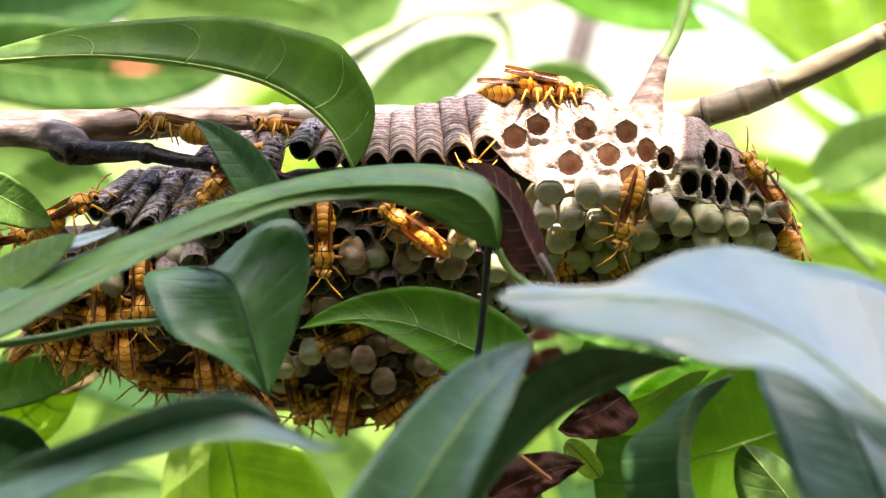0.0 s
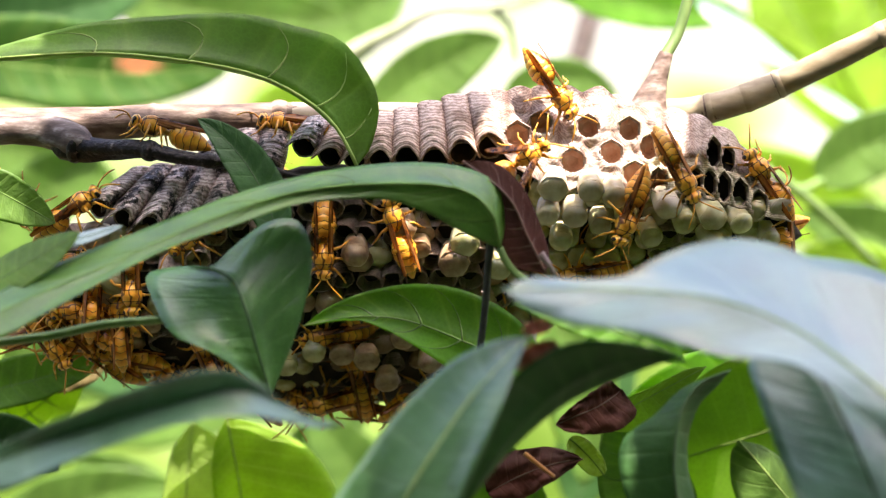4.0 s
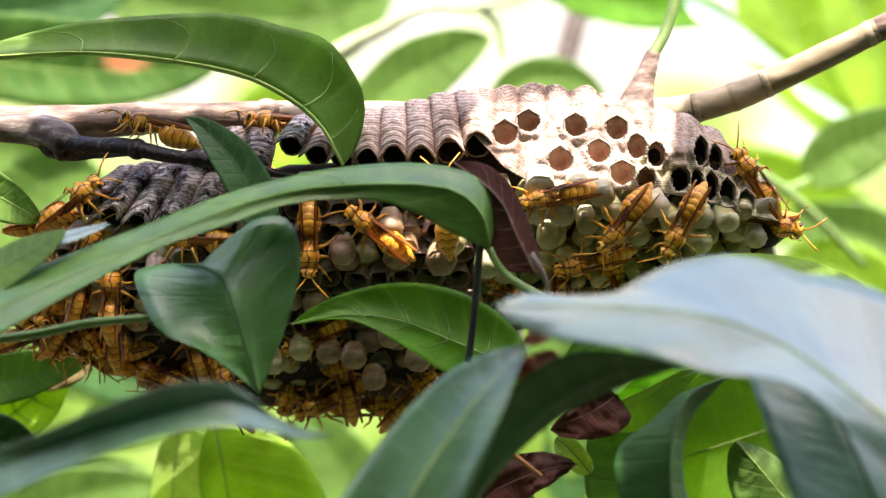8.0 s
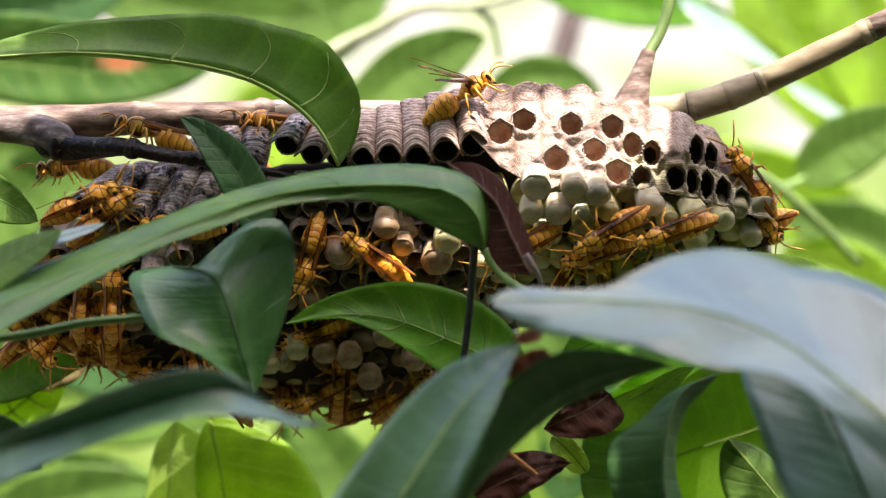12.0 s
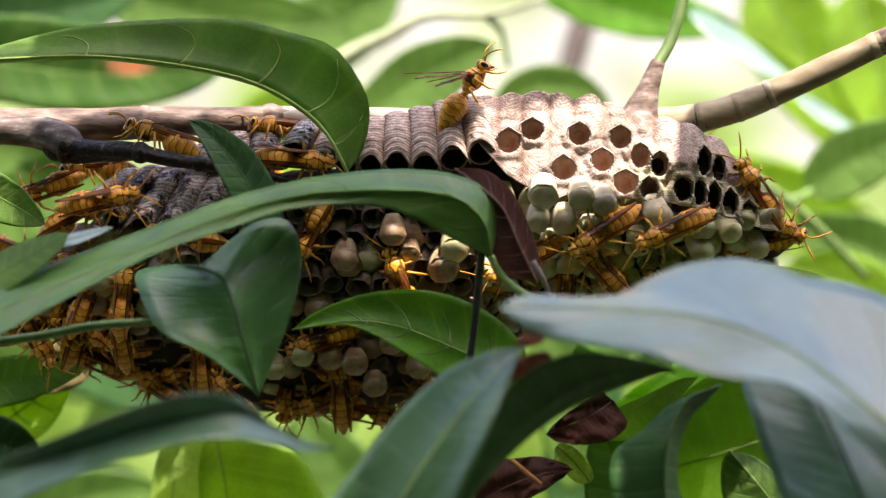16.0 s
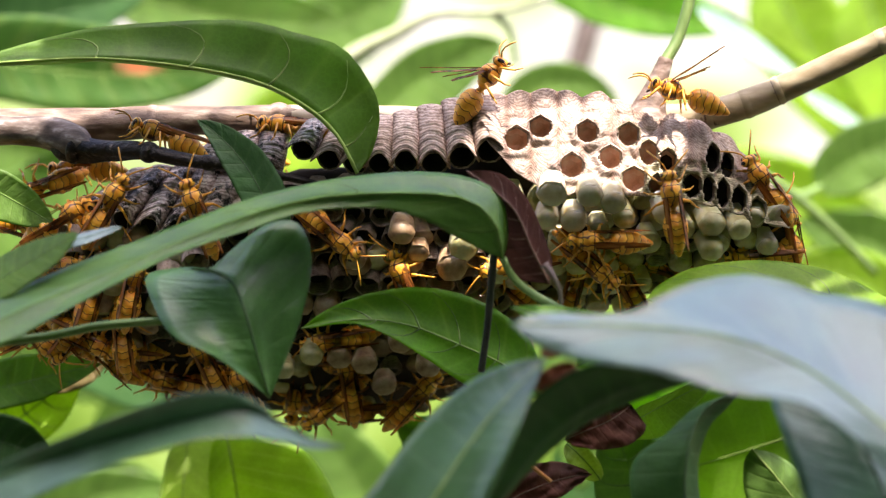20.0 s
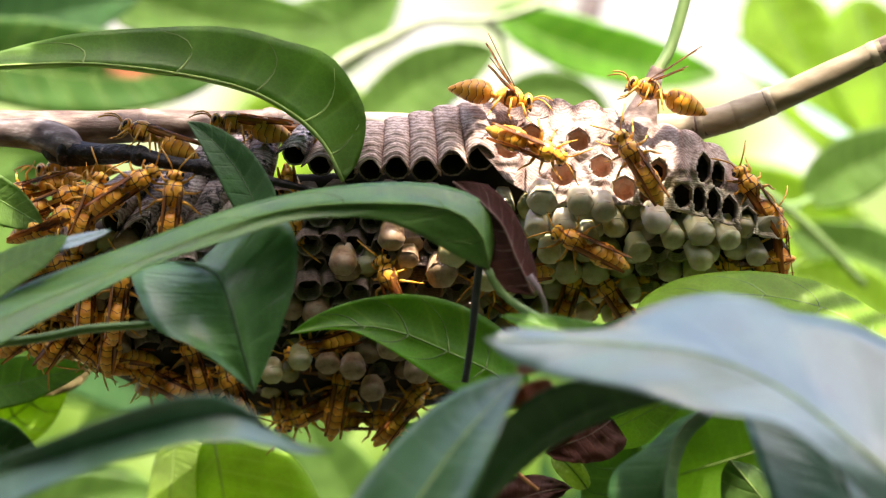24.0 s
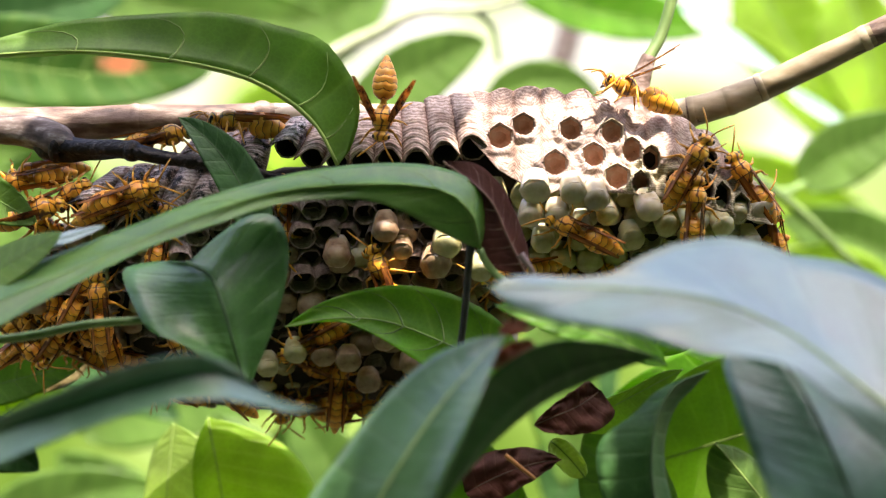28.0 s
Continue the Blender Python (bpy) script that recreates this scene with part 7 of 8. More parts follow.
    walk(wasp_o, [
        (0, wasp_pose(-88.8, -16, 10.1, 30, 40, 0)), (3, wasp_pose(-89, -16, 9.7, 35, 40, 0)), (8, wasp_pose(-85.1, -20, 11.3, 38, 60, 0)),
        (9, wasp_pose(-76.4, -24, 13.5, 30, 60, 0)), (11, wasp_pose(-79.7, -22, 12, 22, 60, 0)), (15, wasp_pose(-83.1, -18, 9.7, 30, 60, 0)),
        (20, wasp_pose(-90.6, -18, 7.9, 30, 60, 0)), (25, wasp_pose(-90.4, -18, 7.9, 20, 60, 0)), (28, wasp_pose(-93.6, -18, 9, 15, 60, 0)),
    ])
    walk(wasp_p, [
        (0, wasp_pose(-104.5, -5, 3.8, 10, 60, 0)), (0.75, wasp_pose(-104.2, -3.75, 5.4, 57.5, 60, 0)), (1.5, wasp_pose(-103.9, -2.5, 7, 105, 60, 0)),
        (2.25, wasp_pose(-103.6, -1.25, 8.6, 152.5, 60, 0)), (3, wasp_pose(-103.3, 0, 10.2, 200, 60, 0)), (3.75, wasp_pose(-101.95, -1.5, 9.15, 155, 60, 0)),
        (4.5, wasp_pose(-100.6, -3, 8.1, 110, 60, 0)), (5.25, wasp_pose(-99.25, -4.5, 7.05, 65, 60, 0)), (6, wasp_pose(-97.9, -6, 6, 20, 60, 0)),
        (9, wasp_pose(-90.5, -10, 8.8, 10, 60, 0)), (9.25, wasp_pose(-91.3, -6.5, 11.15, 52.5, 90, 0)), (9.5, wasp_pose(-92.1, -3, 13.5, 95, 120, 0)),
        (9.75, wasp_pose(-92.9, 0.5, 15.85, 137.5, 150, 0)), (10, wasp_pose(-93.7, 4, 18.2, 180, 180, 0)), (15, wasp_pose(-79.7, 0, 19.8, 185, 170, 0)),
        (17, wasp_pose(-90.5, 4, 19.7, 182, 175, 0)), (20, wasp_pose(-90.6, 6, 19.9, 182, 180, 0)), (21, wasp_pose(-91.6, 6, 20.3, 182, 180, 0)),
        (24, wasp_pose(-91.1, 6, 20.5, 185, 180, 0)), (28, wasp_pose(-95.8, 4, 18.9, 190, 180, 0)),
    ])
    walk(wasp_q, [
        (0, wasp_pose(-83.8, -0, -23.1, 200, 90, 0)), (3, wasp_pose(-83.53, -5.33, -14.47, 150, 86.67, 0)), (6, wasp_pose(-83.27, -10.67, -5.83, 100, 83.33, 0)),
        (9, wasp_pose(-83, -16, 2.8, 50, 80, 0)), (12, wasp_pose(-76.5, -20, 8.5, 40, 90, 0)), (15, wasp_pose(-77.1, -24, 12.2, 12, 95, 0)),
        (17, wasp_pose(-78.5, -24, 12.4, 15, 95, 0)), (20, wasp_pose(-79.6, -22, 11.2, 60, 90, 0)), (21, wasp_pose(-81.5, -22, 11.6, 62, 90, 0)),
        (24, wasp_pose(-81.8, -20, 11.9, 70, 90, 0)), (25, wasp_pose(-78.4, -20, 14.4, 45, 95, 0)), (26, wasp_pose(-83.5, -20, 13.6, 30, 95, 0)),
        (28, wasp_pose(-73.1, -20, 10.4, 20, 95, 0)),
    ])
    walk(wasp_r, [
        (0, wasp_pose(-72.7, -13.5, -10.8, 270, 90, 0)), (6, wasp_pose(-76.5, -16, -7.2, 272, 90, 0)), (6.5, wasp_pose(-76.7, -15.62, -8, 226, 90, 0)),
        (7, wasp_pose(-76.9, -15.25, -8.8, 180, 90, 0)), (7.5, wasp_pose(-77.1, -14.88, -9.6, 134, 90, 0)), (8, wasp_pose(-77.3, -14.5, -10.4, 88, 90, 0)),
        (12, wasp_pose(-75.9, -14.3, -10.5, 90, 90, 0)), (20, wasp_pose(-74.7, -15.7, -7.1, 80, 90, 0)), (25, wasp_pose(-75.8, -14.7, -9.8, 85, 90, 0)),
        (28, wasp_pose(-79.1, -13.1, -12.6, 95, 90, 0)),
    ])
    walk(wasp_s, [
        (0, wasp_pose(-94, 14, -15.4, 60, 90, 0)), (12.5, wasp_pose(-92.2, 4, 2.7, 60, 90, 0)), (13.33, wasp_pose(-93.43, 1.33, 6.37, 106.67, 86.67, 0)),
        (14.17, wasp_pose(-94.67, -1.33, 10.03, 153.33, 83.33, 0)), (15, wasp_pose(-95.9, -4, 13.7, 200, 80, 0)), (20, wasp_pose(-98.5, -4, 14.8, 200, 80, 0)),
        (24, wasp_pose(-97.6, -8, 15.2, 195, 90, 0)), (28, wasp_pose(-97.2, -8, 16.5, 190, 90, 0)),
    ])
    walk(wasp_t, [
        (0, wasp_pose(-89.9, 14, -18.2, 40, 90, 0)), (19, wasp_pose(-89.4, 2, 2.2, 70, 90, 0)), (23.5, wasp_pose(-90.8, -14, 12.8, 30, 80, 0)),
        (25, wasp_pose(-89.1, -14, 11.9, 20, 80, 0)), (28, wasp_pose(-87.7, -14, 12.4, 25, 80, 0)),
    ])
    walk(wasp_u, [
        (0, wasp_pose(-100.9, 14, -15.4, 0, 90, 0)), (18, wasp_pose(-102.7, 2, 2.4, -20, 90, 0)), (23.5, wasp_pose(-98.4, -12, 8.2, -20, 90, 0)),
        (28, wasp_pose(-95, -9.5, 7.2, -25, 90, 0)),
    ])
    walk(wasp_v, [
        (0, wasp_pose(-78.8, 14, -15.4, 80, 90, 0)), (21, wasp_pose(-82.8, 2, 4, 70, 90, 0)), (24, wasp_pose(-72.5, -22, 15.9, 35, 90, 0)),
        (26, wasp_pose(-81.5, -15.2, 5.8, 50, 90, 0)), (28, wasp_pose(-71.5, -22, 12.9, 20, 90, 0)),
    ])
    walk(wasp_w, [
        (0, wasp_pose(-41, 6, 13.4, 10, 60, 0)), (12.5, wasp_pose(-36.4, 2, 13.6, 10, 60, 0)), (14.7, wasp_pose(-34.2, -18, 22.3, 8, 80, 0)),
        (17, wasp_pose(-33.5, -18, 20.4, -12, 80, 0)), (19, wasp_pose(-40.2, 4, 15.1, -10, 80, 0)), (28, wasp_pose(-37.5, 6, 13.7, 0, 80, 0)),
    ])
    walk(wasp_x, [
        (0, wasp_pose(-51.2, 14, 20.5, 170, 120, 0)), (22, wasp_pose(-52.1, 10, 26.2, 170, 140, 0)), (24, wasp_pose(-47.6, -12, 31, 172, 170, 0)),
        (28, wasp_pose(-46.4, -12, 30.1, 175, 170, 0)),
    ])
    sway(leaf_a, [
        (0, 0.2, 0.3), (0.5, -0.2, -0.1), (1, 0.0, 0.3), (1.5, 0.4, 0.1), (2, 0.2, 0.7), (2.5, 0.1, 0.5),
        (3, -0.1, 0.3), (3.5, 0.3, 0.3), (5.5, 0.1, 0.6), (6, -0.2, 0.8), (6.5, -0.0, 0.8), (7, 0.2, 0.7),
        (7.5, 0.1, 0.6), (8, 0.0, -0.0), (8.5, -0.3, -0.1), (9, -0.2, -0.3), (9.5, -0.2, 0.1), (10, -0.1, 0.4),
        (10.5, 0.0, 1.1), (11, -0.3, 0.8), (11.5, -0.2, 0.1), (12, 0.1, -0.2), (12.5, -0.4, 0.3), (14.5, -0.5, -0.5),
        (15, -0.4, -0.2), (15.5, -0.3, -0.1), (16, 0.2, -0.1), (16.5, -0.1, -0.2), (17, 0.1, -0.2), (17.5, 0.3, -0.2),
        (18, 0.4, 0.3), (18.5, 0.1, -0.2), (19, 0.2, -0.4), (19.5, 0.2, -1.1), (20, 0.6, -0.7), (20.5, 0.5, -0.8),
        (21, 0.4, -0.5), (21.5, 0.0, -0.4), (23.5, 0.1, -0.3), (24, -0.5, -1.2), (24.5, -0.1, -0.3), (25, 0.1, -0.0),
        (25.5, -0.6, -0.1), (26, -0.6, 1.2), (26.5, -0.9, 0.0), (27, -0.7, 1.0), (27.5, -0.8, 1.5), (28, -0.1, 0.7),
    ])
    sway(leaf_b, [
        (0, -0.1, 0.7), (0.5, -0.8, 0.1), (1, -0.4, 0.3), (1.5, -0.1, 0.1), (2, -0.5, 1.1), (2.5, -0.6, 0.6),
        (3, -0.7, 0.4), (3.5, -0.4, 0.4), (5.5, -0.6, 0.8), (6, -0.6, 1.3), (6.5, -0.4, 1.5), (7, -0.4, 0.7),
        (7.5, 0.2, 0.8), (8, 0.1, -0.0), (8.5, -0.5, -0.1), (9, -0.3, 0.1), (9.5, -0.7, 0.5), (10, -0.7, 0.8),
        (10.5, -0.7, 1.6), (11, -0.4, 0.9), (11.5, -0.3, -0.2), (12, -0.1, -0.4), (12.5, -0.7, 0.5), (14.5, -0.5, 0.2),
        (15, -0.6, 0.1), (15.5, -0.7, 0.6), (16, -0.1, 0.1), (16.5, -0.0, 0.2), (17, -0.1, -0.1), (17.5, 0.2, -0.2),
        (18, 0.1, 0.5), (18.5, 0.0, 0.0), (19, 0.4, -0.2), (19.5, 0.5, -1.1), (20, 0.6, -0.9), (20.5, 0.6, -0.9),
        (21, 0.1, -0.7), (21.5, -0.1, -0.0), (23.5, -0.1, -0.2), (24, -0.3, -1.7), (24.5, -0.5, 0.2), (25, -0.6, 0.3),
        (25.5, -0.9, -0.3), (26, -1.3, 2.3), (26.5, -1.8, 0.5), (27, -1.6, 2.4), (27.5, -1.9, 2.8), (28, -0.9, 0.6),
    ])
    sway(leaf_d, [
        (0, 0.0, 0.3), (0.5, 0.2, -0.1), (1, -0.0, -0.4), (1.5, -0.2, -0.2), (2, -0.4, 0.1), (2.5, -0.3, 0.3),
        (3, -0.2, -0.1), (3.5, -0.3, -0.3), (5.5, -0.3, 0.4), (6, -0.1, -0.2), (6.5, -0.0, 0.1), (7, -0.1, -0.3),
        (7.5, -0.2, 0.4), (8, 0.0, -0.0), (8.5, 0.2, -0.7), (9, -0.1, -0.9), (9.5, 0.2, -0.7), (10, -0.4, -0.4),
        (10.5, -0.3, 0.1), (11, -0.6, 0.7), (11.5, -0.3, -0.9), (12, -0.2, -0.7), (12.5, -0.3, -0.7), (14.5, -0.3, 2.2),
        (15, -0.1, 1.9), (15.5, -0.5, 1.2), (16, -0.3, 0.7), (16.5, -0.1, 0.1), (17, 0.2, 0.2), (17.5, 0.2, -0.5),
        (18, 0.4, 0.1), (18.5, 0.4, 0.6), (19, 0.6, -0.2), (19.5, 0.4, -0.1), (20, 0.0, -0.1), (20.5, 0.4, -0.2),
        (21, 0.2, -0.2), (23.5, -0.2, -0.2), (24, -0.8, 2.1), (24.5, -0.8, 2.0), (25, -1.1, -0.1), (25.5, -0.2, 1.1),
        (26, -1.2, 2.0), (26.5, -1.1, 2.1), (27, -1.7, 3.1), (27.5, -1.1, 1.7), (28, -1.4, 1.0),
    ])
    sway(leaf_g, [
        (0, -0.7, 1.5), (0.5, -1.5, 0.5), (1, -1.0, 0.8), (1.5, -0.9, 0.8), (2, -3.6, 3.0), (2.5, -2.7, 1.7),
        (3, -2.7, 1.6), (3.5, -2.3, 1.8), (5.5, -3.5, 2.8), (6, -3.1, 2.8), (6.5, -3.1, 2.9), (7, -2.3, 1.9),
        (7.5, -1.8, 1.9), (8, 0.0, -0.0), (8.5, -1.1, -0.2), (9, -1.4, 0.8), (9.5, -3.0, 1.6), (10, -3.1, 1.9),
        (10.5, -4.1, 3.4), (11, -3.3, 2.0), (11.5, -1.6, 0.2), (12, -0.9, -0.0), (12.5, -3.9, 1.7), (14.5, -2.8, 0.8),
        (15, -3.2, 0.7), (15.5, -3.0, 2.0), (16, -1.5, 1.2), (16.5, -1.5, 0.7), (17, -0.7, 0.2), (17.5, -0.5, 0.6),
        (18, -0.9, 1.7), (18.5, -0.7, 0.6), (19, 0.7, -0.1), (19.5, 1.8, -1.9), (20, 1.5, -1.3), (20.5, 1.4, -1.4),
        (21, -0.0, -0.6), (21.5, -0.8, 0.4), (23.5, -0.7, 0.2), (24, -0.8, -3.0), (24.5, -1.6, 1.1), (25, -2.3, 1.7),
        (25.5, -2.2, -0.2), (26, -8.2, 4.9), (26.5, -6.6, 2.0), (27, -9.0, 5.1), (27.5, -8.7, 5.7), (28, -3.6, 2.7),
    ])
    sway(leaf_i, [
        (0, -1.7, 2.4), (0.5, -2.1, 1.1), (1, -2.0, 1.8), (1.5, -1.7, 1.5), (2, -2.2, 5.0), (2.5, -1.3, 2.7),
        (3, -0.9, 2.1), (3.5, -0.7, 3.0), (5.5, -0.7, 3.2), (6, -0.9, 3.9), (6.5, -1.9, 5.0), (7, -0.5, 2.8),
        (7.5, -0.7, 2.9), (8, 0.0, -0.0), (8.5, -0.5, -0.2), (9, -0.8, 2.0), (9.5, -2.5, 4.4), (10, -1.6, 3.1),
        (10.5, -1.5, 5.0), (11, -2.1, 5.2), (11.5, -0.4, 0.9), (12, -0.5, 0.9), (12.5, -1.3, 2.9), (14.5, -0.9, 1.8),
        (15, -1.6, 1.4), (15.5, -1.1, 2.6), (16, 0.4, 1.3), (16.5, -0.3, 0.9), (17, -0.1, -0.2), (17.5, 1.0, 0.3),
        (18, 0.8, 1.9), (18.5, 0.1, 0.3), (19, 1.0, -0.7), (19.5, 1.0, -3.2), (20, 1.1, -2.3), (20.5, 1.4, -2.4),
        (21, 0.3, -1.4), (21.5, -0.2, 0.3), (23.5, 0.2, 0.8), (24, -1.4, -3.7), (24.5, -1.1, 1.7), (25, -1.3, 2.8),
        (25.5, -2.0, -0.5), (26, -4.1, 8.6), (26.5, -4.8, 3.5), (27, -4.7, 9.7), (27.5, -4.0, 9.6), (28, -0.1, 3.9),
    ], 1.1)
    drooping = [
        (0, -0.9, 2.3), (0.5, -1.9, 1.1), (1, -1.2, 1.7), (1.5, -1.1, 1.4), (2, -4.5, 4.8), (2.5, -3.4, 2.6),
        (3, -3.4, 2.0), (3.5, -2.9, 2.9), (5.5, -4.4, 3.1), (6, -3.9, 3.7), (6.5, -3.9, 4.8), (7, -2.9, 2.7),
        (7.5, -2.2, 2.8), (8, 0.0, -0.0), (8.5, -1.4, -0.2), (9, -1.8, 1.9), (9.5, -3.8, 4.2), (10, -3.9, 3.0),
        (10.5, -5.1, 4.8), (11, -4.1, 5.0), (11.5, -2.0, 0.9), (12, -1.1, 0.9), (12.5, -4.9, 2.8), (14.5, -3.5, 1.7),
        (15, -4.0, 1.3), (15.5, -3.8, 2.5), (16, -1.9, 1.2), (16.5, -1.9, 0.9), (17, -0.9, -0.2), (17.5, -0.6, 0.3),
        (18, -1.1, 1.8), (18.5, -0.9, 0.3), (19, 0.9, -0.7), (19.5, 2.2, -3.1), (20, 1.9, -2.2), (20.5, 1.8, -2.3),
        (21, -0.0, -1.3), (21.5, -1.0, 0.3), (23.5, -0.9, 0.8), (24, -1.0, -3.6), (24.5, -2.0, 1.6), (25, -2.9, 2.7),
        (25.5, -2.8, -0.5), (26, -10.2, 8.3), (26.5, -8.2, 3.4), (27, -11.2, 9.3), (27.5, -10.9, 9.2), (28, -4.5, 3.7),
    ]
    sway(leaf_j, drooping)
    for ob in (leaf_lit, leaf_olive, leaf_strip):
        sway(ob, [(t, 0.8 * dx, 0.1 * dz) for t, dx, dz in drooping])
    sway(leaf_folded, [(t, 0.6 * dx, 0.6 * dz) for t, dx, dz in drooping])
    sway(leaf_f, [
        (0, 1.1, -1.6), (3, 0.5, 1.6), (6, -1.1, 3.0), (8, 0.0, 0.0), (9, 0.0, 0.5), (11, 0.0, 4.6),
        (12, 0.0, 2.2), (15, 0.0, 0.0), (17, 1.1, -2.2), (20, 0.5, -1.2), (21, 1.1, -2.2), (24, 0.5, -1.1),
        (25, 0.0, 3.9), (26, -2.7, 7.2), (27, -1.1, 6.3), (28, -1.6, 5.6),
    ])
    arching = [
        (0, -0.7, 1.5), (0.5, -1.5, 0.5), (1, -1.0, 0.8), (1.5, -1.0, 0.8), (2, -3.6, 3.1), (2.5, -2.8, 1.8),
        (3, -2.8, 1.6), (3.5, -2.4, 1.8), (5.5, -3.6, 2.9), (6, -3.2, 2.9), (6.5, -3.2, 3.0), (7, -2.4, 1.9),
        (7.5, -1.8, 2.0), (8, 0.0, -0.0), (8.5, -1.1, -0.2), (9, -1.4, 0.8), (9.5, -3.1, 1.7), (10, -3.1, 2.0),
        (10.5, -4.2, 3.5), (11, -3.3, 2.1), (11.5, -1.7, 0.2), (12, -0.9, -0.0), (12.5, -4.0, 1.7), (14.5, -2.9, 0.8),
        (15, -3.3, 0.7), (15.5, -3.0, 2.1), (16, -1.5, 1.3), (16.5, -1.5, 0.7), (17, -0.7, 0.2), (17.5, -0.6, 0.6),
        (18, -1.0, 1.8), (18.5, -0.7, 0.7), (19, 0.8, -0.1), (19.5, 1.9, -1.9), (20, 1.6, -1.3), (20.5, 1.4, -1.5),
        (21, -0.0, -0.6), (21.5, -0.8, 0.4), (23.5, -0.7, 0.2), (24, -0.8, -3.0), (24.5, -1.7, 1.1), (25, -2.4, 1.7),
        (25.5, -2.2, -0.2), (26, -8.4, 5.0), (26.5, -6.8, 2.1), (27, -9.3, 5.2), (27.5, -9.0, 5.8), (28, -3.6, 2.7),
    ]
    for ob in (leaf_h, dead_d, dead_e):
        sway(ob, arching)
    sway(dead_a, [
        (0, -0.1, 0.7), (0.5, -0.8, 0.1), (1, -0.4, 0.3), (1.5, -0.1, 0.1), (2, -0.5, 1.1), (2.5, -0.6, 0.6),
        (3, -0.7, 0.4), (3.5, -0.4, 0.4), (5.5, -0.6, 0.8), (6, -0.6, 1.3), (6.5, -0.4, 1.5), (7, -0.4, 0.8),
        (7.5, 0.2, 0.8), (8, 0.1, -0.0), (8.5, -0.5, -0.1), (9, -0.3, 0.1), (9.5, -0.7, 0.5), (10, -0.7, 0.8),
        (10.5, -0.7, 1.6), (11, -0.4, 0.9), (11.5, -0.3, -0.2), (12, -0.1, -0.4), (12.5, -0.7, 0.5), (14.5, -0.5, 0.2),
        (15, -0.6, 0.1), (15.5, -0.7, 0.6), (16, -0.1, 0.1), (16.5, -0.0, 0.2), (17, -0.1, -0.1), (17.5, 0.2, -0.2),
        (18, 0.1, 0.5), (18.5, 0.0, 0.0), (19, 0.4, -0.2), (19.5, 0.5, -1.1), (20, 0.7, -0.9), (20.5, 0.7, -0.9),
        (21, 0.1, -0.7), (21.5, -0.1, -0.0), (23.5, -0.1, -0.2), (24, -0.3, -1.7), (24.5, -0.5, 0.2), (25, -0.6, 0.3),
        (25.5, -0.9, -0.3), (26, -1.3, 2.3), (26.5, -1.8, 0.5), (27, -1.6, 2.4), (27.5, -2.0, 2.8), (28, -0.9, 0.7),
    ])
    sway(stalk_m, [
        (0, -0.1, 0.7), (0.5, -0.8, 0.1), (1, -0.4, 0.3), (1.5, -0.1, 0.1), (2, -0.5, 1.1), (2.5, -0.6, 0.6),
        (3, -0.7, 0.4), (3.5, -0.4, 0.4), (5.5, -0.6, 0.8), (6, -0.6, 1.4), (6.5, -0.4, 1.5), (7, -0.4, 0.8),
        (7.5, 0.2, 0.8), (8, 0.1, -0.0), (8.5, -0.5, -0.1), (9, -0.3, 0.1), (9.5, -0.7, 0.5), (10, -0.7, 0.8),
        (10.5, -0.7, 1.6), (11, -0.4, 0.9), (11.5, -0.3, -0.2), (12, -0.1, -0.4), (12.5, -0.7, 0.5), (14.5, -0.5, 0.2),
        (15, -0.6, 0.1), (15.5, -0.7, 0.6), (16, -0.1, 0.1), (16.5, -0.0, 0.2), (17, -0.1, -0.1), (17.5, 0.2, -0.2),
        (18, 0.1, 0.5), (18.5, 0.0, 0.0), (19, 0.4, -0.2), (19.5, 0.5, -1.1), (20, 0.7, -0.9), (20.5, 0.7, -0.9),
        (21, 0.1, -0.7), (21.5, -0.1, -0.0), (23.5, -0.1, -0.2), (24, -0.3, -1.7), (24.5, -0.5, 0.2), (25, -0.6, 0.3),
        (25.5, -0.9, -0.3), (26, -1.4, 2.3), (26.5, -1.8, 0.5), (27, -1.6, 2.4), (27.5, -2.0, 2.9), (28, -0.9, 0.7),
    ])
    sway(stem_k, [
        (0, -0.1, 0.7), (0.5, -0.8, 0.1), (1, -0.4, 0.3), (1.5, -0.2, 0.1), (2, -0.5, 1.1), (2.5, -0.7, 0.6),
        (3, -0.7, 0.4), (3.5, -0.5, 0.4), (5.5, -0.6, 0.8), (6, -0.6, 1.4), (6.5, -0.4, 1.5), (7, -0.4, 0.8),
        (7.5, 0.2, 0.8), (8, 0.1, -0.0), (8.5, -0.5, -0.1), (9, -0.3, 0.1), (9.5, -0.7, 0.5), (10, -0.8, 0.8),
        (10.5, -0.7, 1.6), (11, -0.4, 0.9), (11.5, -0.3, -0.2), (12, -0.1, -0.4), (12.5, -0.7, 0.5), (14.5, -0.5, 0.2),
        (15, -0.6, 0.1), (15.5, -0.7, 0.7), (16, -0.1, 0.1), (16.5, -0.1, 0.2), (17, -0.1, -0.1), (17.5, 0.2, -0.2),
        (18, 0.1, 0.5), (18.5, 0.0, 0.0), (19, 0.4, -0.2), (19.5, 0.5, -1.1), (20, 0.7, -1.0), (20.5, 0.7, -0.9),
        (21, 0.1, -0.7), (21.5, -0.1, -0.1), (23.5, -0.1, -0.2), (24, -0.3, -1.7), (24.5, -0.5, 0.2), (25, -0.6, 0.4),
        (25.5, -0.9, -0.3), (26, -1.4, 2.4), (26.5, -1.8, 0.5), (27, -1.6, 2.4), (27.5, -2.0, 2.9), (28, -0.9, 0.7),
    ])
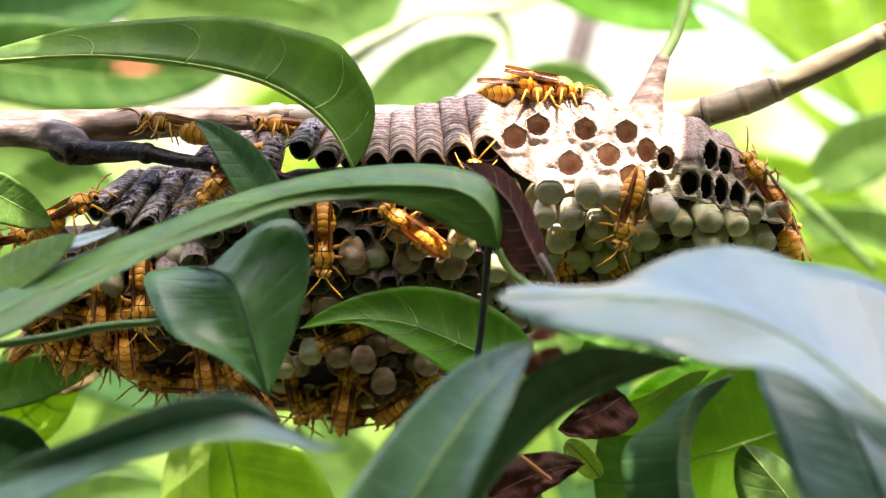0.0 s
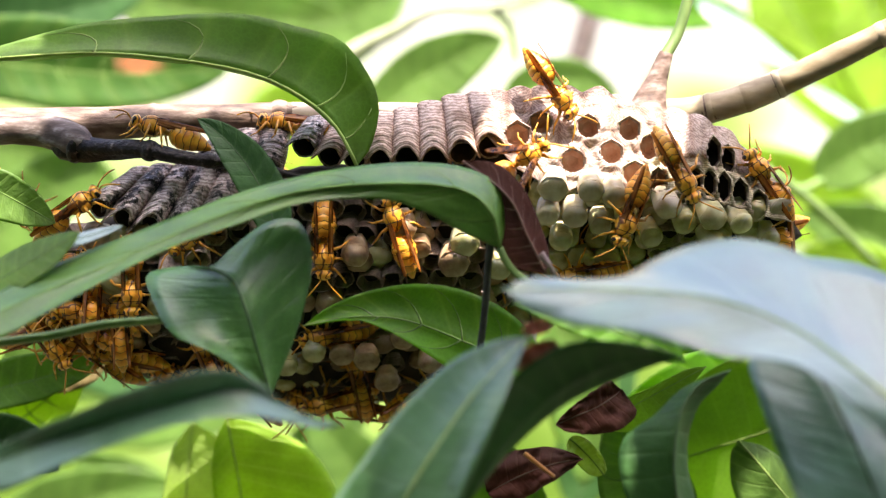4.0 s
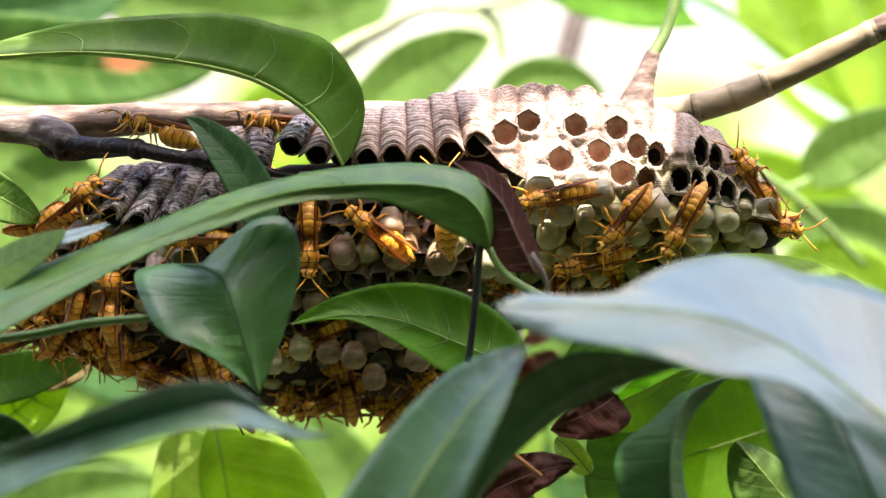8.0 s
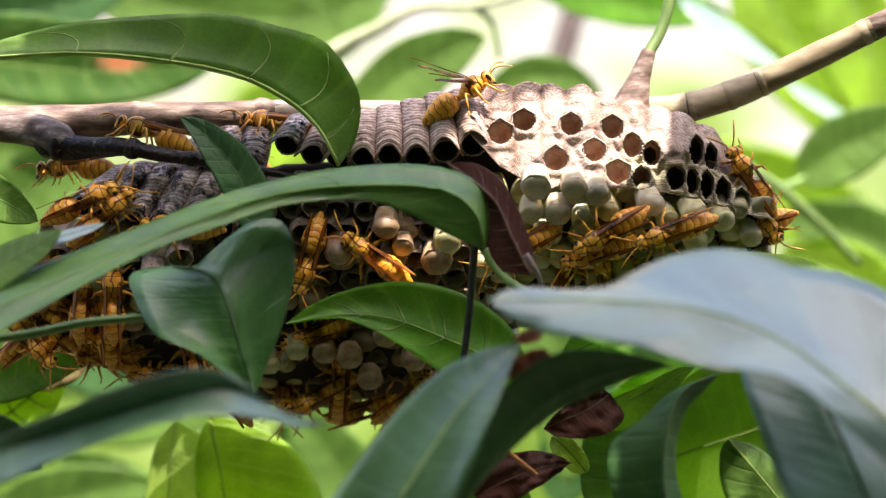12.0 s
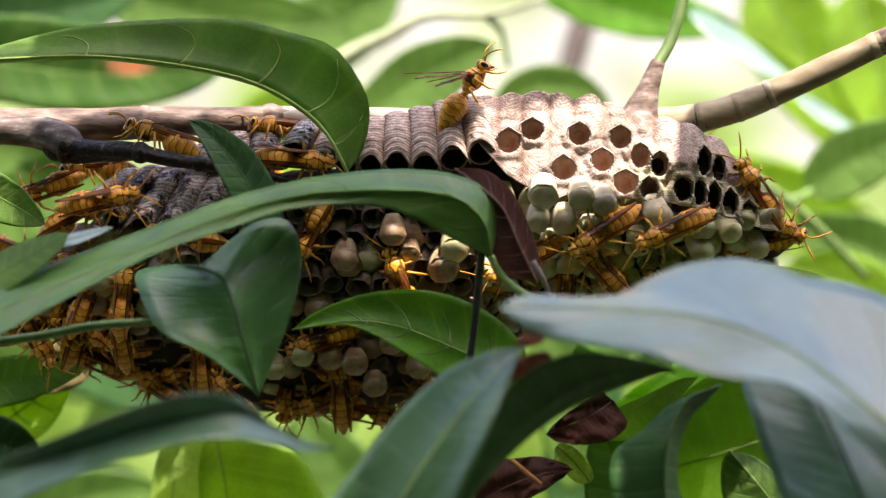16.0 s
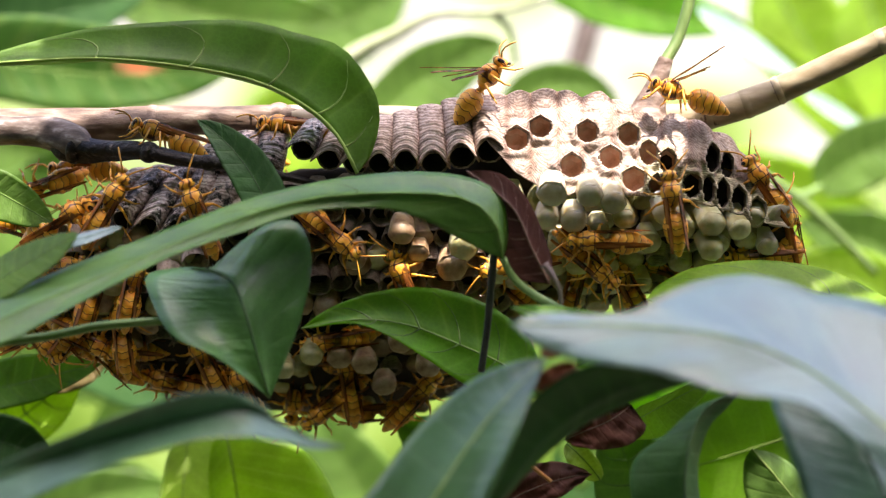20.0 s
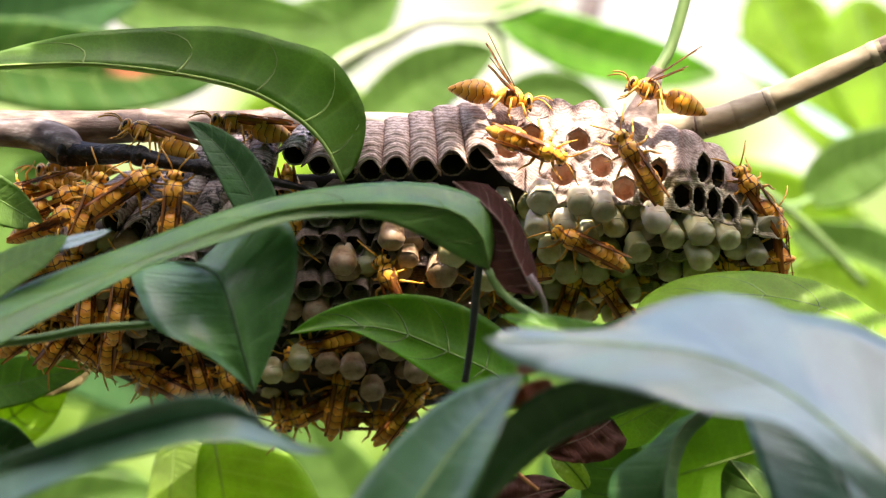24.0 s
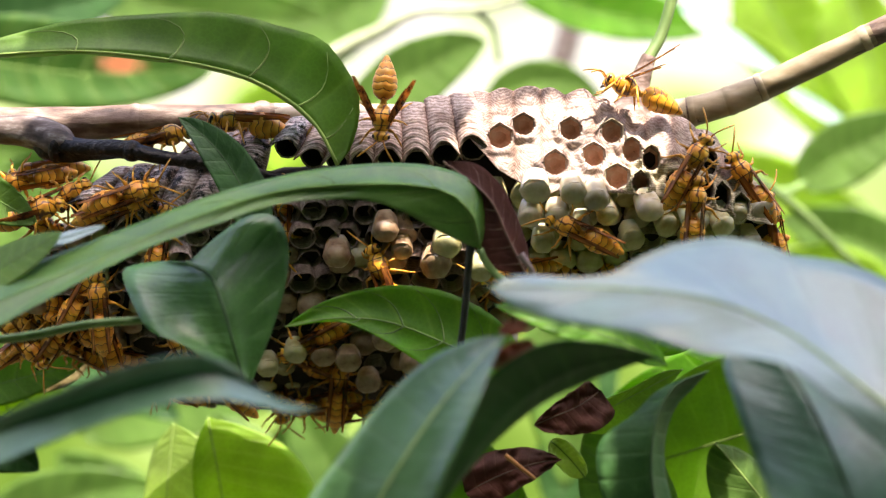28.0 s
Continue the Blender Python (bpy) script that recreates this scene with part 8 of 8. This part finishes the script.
    sway(dead_b, [
        (0, -0.5, 1.0), (0.5, -1.0, 0.3), (1, -0.7, 0.6), (1.5, -0.6, 0.5), (2, -2.4, 2.1), (2.5, -1.9, 1.2),
        (3, -1.8, 1.1), (3.5, -1.6, 1.2), (5.5, -2.4, 1.9), (6, -2.2, 1.9), (6.5, -2.1, 2.0), (7, -1.6, 1.3),
        (7.5, -1.2, 1.3), (8, 0.0, -0.0), (8.5, -0.7, -0.2), (9, -1.0, 0.5), (9.5, -2.1, 1.1), (10, -2.1, 1.3),
        (10.5, -2.8, 2.3), (11, -2.2, 1.4), (11.5, -1.1, 0.1), (12, -0.6, -0.0), (12.5, -2.7, 1.2), (14.5, -1.9, 0.6),
        (15, -2.2, 0.5), (15.5, -2.0, 1.4), (16, -1.0, 0.8), (16.5, -1.0, 0.5), (17, -0.5, 0.1), (17.5, -0.4, 0.4),
        (18, -0.6, 1.2), (18.5, -0.5, 0.4), (19, 0.5, -0.1), (19.5, 1.2, -1.3), (20, 1.0, -0.9), (20.5, 1.0, -1.0),
        (21, -0.0, -0.4), (21.5, -0.6, 0.3), (23.5, -0.5, 0.2), (24, -0.5, -2.0), (24.5, -1.1, 0.8), (25, -1.6, 1.2),
        (25.5, -1.5, -0.1), (26, -5.6, 3.3), (26.5, -4.5, 1.4), (27, -6.2, 3.5), (27.5, -6.0, 3.9), (28, -2.4, 1.8),
    ])
    sway(dead_c, [
        (0, -0.5, 1.0), (0.5, -1.0, 0.3), (1, -0.7, 0.6), (1.5, -0.6, 0.5), (2, -2.4, 2.1), (2.5, -1.9, 1.2),
        (3, -1.8, 1.1), (3.5, -1.6, 1.2), (5.5, -2.4, 1.9), (6, -2.2, 1.9), (6.5, -2.1, 2.0), (7, -1.6, 1.3),
        (7.5, -1.2, 1.3), (8, 0.0, -0.0), (8.5, -0.7, -0.2), (9, -1.0, 0.5), (9.5, -2.1, 1.1), (10, -2.1, 1.3),
        (10.5, -2.8, 2.3), (11, -2.2, 1.4), (11.5, -1.1, 0.1), (12, -0.6, -0.0), (12.5, -2.7, 1.2), (14.5, -1.9, 0.6),
        (15, -2.2, 0.5), (15.5, -2.0, 1.4), (16, -1.0, 0.8), (16.5, -1.0, 0.5), (17, -0.5, 0.1), (17.5, -0.4, 0.4),
        (18, -0.6, 1.2), (18.5, -0.5, 0.4), (19, 0.5, -0.1), (19.5, 1.2, -1.3), (20, 1.0, -0.9), (20.5, 1.0, -1.0),
        (21, -0.0, -0.4), (21.5, -0.6, 0.3), (23.5, -0.5, 0.2), (24, -0.5, -2.0), (24.5, -1.1, 0.8), (25, -1.6, 1.2),
        (25.5, -1.5, -0.1), (26, -5.6, 3.3), (26.5, -4.5, 1.4), (27, -6.2, 3.5), (27.5, -6.0, 3.9), (28, -2.4, 1.8),
    ])
    sway(leaf_c, [
        (0, 0.0, 0.1), (0.5, 0.0, -0.0), (1, -0.0, -0.1), (1.5, -0.1, -0.1), (2, -0.1, 0.0), (2.5, -0.1, 0.1),
        (3, -0.1, -0.0), (3.5, -0.1, -0.1), (5.5, -0.1, 0.1), (6, -0.0, -0.1), (6.5, -0.0, 0.0), (7, -0.0, -0.1),
        (7.5, -0.1, 0.1), (8, 0.0, -0.0), (8.5, 0.1, -0.2), (9, -0.0, -0.3), (9.5, 0.1, -0.2), (10, -0.1, -0.1),
        (10.5, -0.1, 0.0), (11, -0.2, 0.2), (11.5, -0.1, -0.3), (12, -0.1, -0.2), (12.5, -0.1, -0.2), (14.5, -0.1, 0.7),
        (15, -0.0, 0.6), (15.5, -0.2, 0.4), (16, -0.1, 0.2), (16.5, -0.0, 0.0), (17, 0.1, 0.1), (17.5, 0.1, -0.2),
        (18, 0.1, 0.0), (18.5, 0.1, 0.2), (19, 0.2, -0.0), (19.5, 0.1, -0.0), (20, 0.0, -0.0), (20.5, 0.1, -0.0),
        (21, 0.1, -0.1), (23.5, -0.0, -0.1), (24, -0.2, 0.6), (24.5, -0.2, 0.6), (25, -0.3, -0.0), (25.5, -0.1, 0.3),
        (26, -0.4, 0.6), (26.5, -0.3, 0.7), (27, -0.5, 1.0), (27.5, -0.3, 0.5), (28, -0.4, 0.3),
    ])
    sway(leaf_top, [
        (0, 0.0, 0.0), (12, 0.0, 0.0), (20, 0.0, -0.5), (21.5, -0.8, -1.9), (24, -5.4, -11.2), (25, -6.2, -9.6),
        (26, -7.0, -8.5), (27, -4.3, -4.3), (28, -2.8, -2.2),
    ], 1.16)
    fidget()


motions()
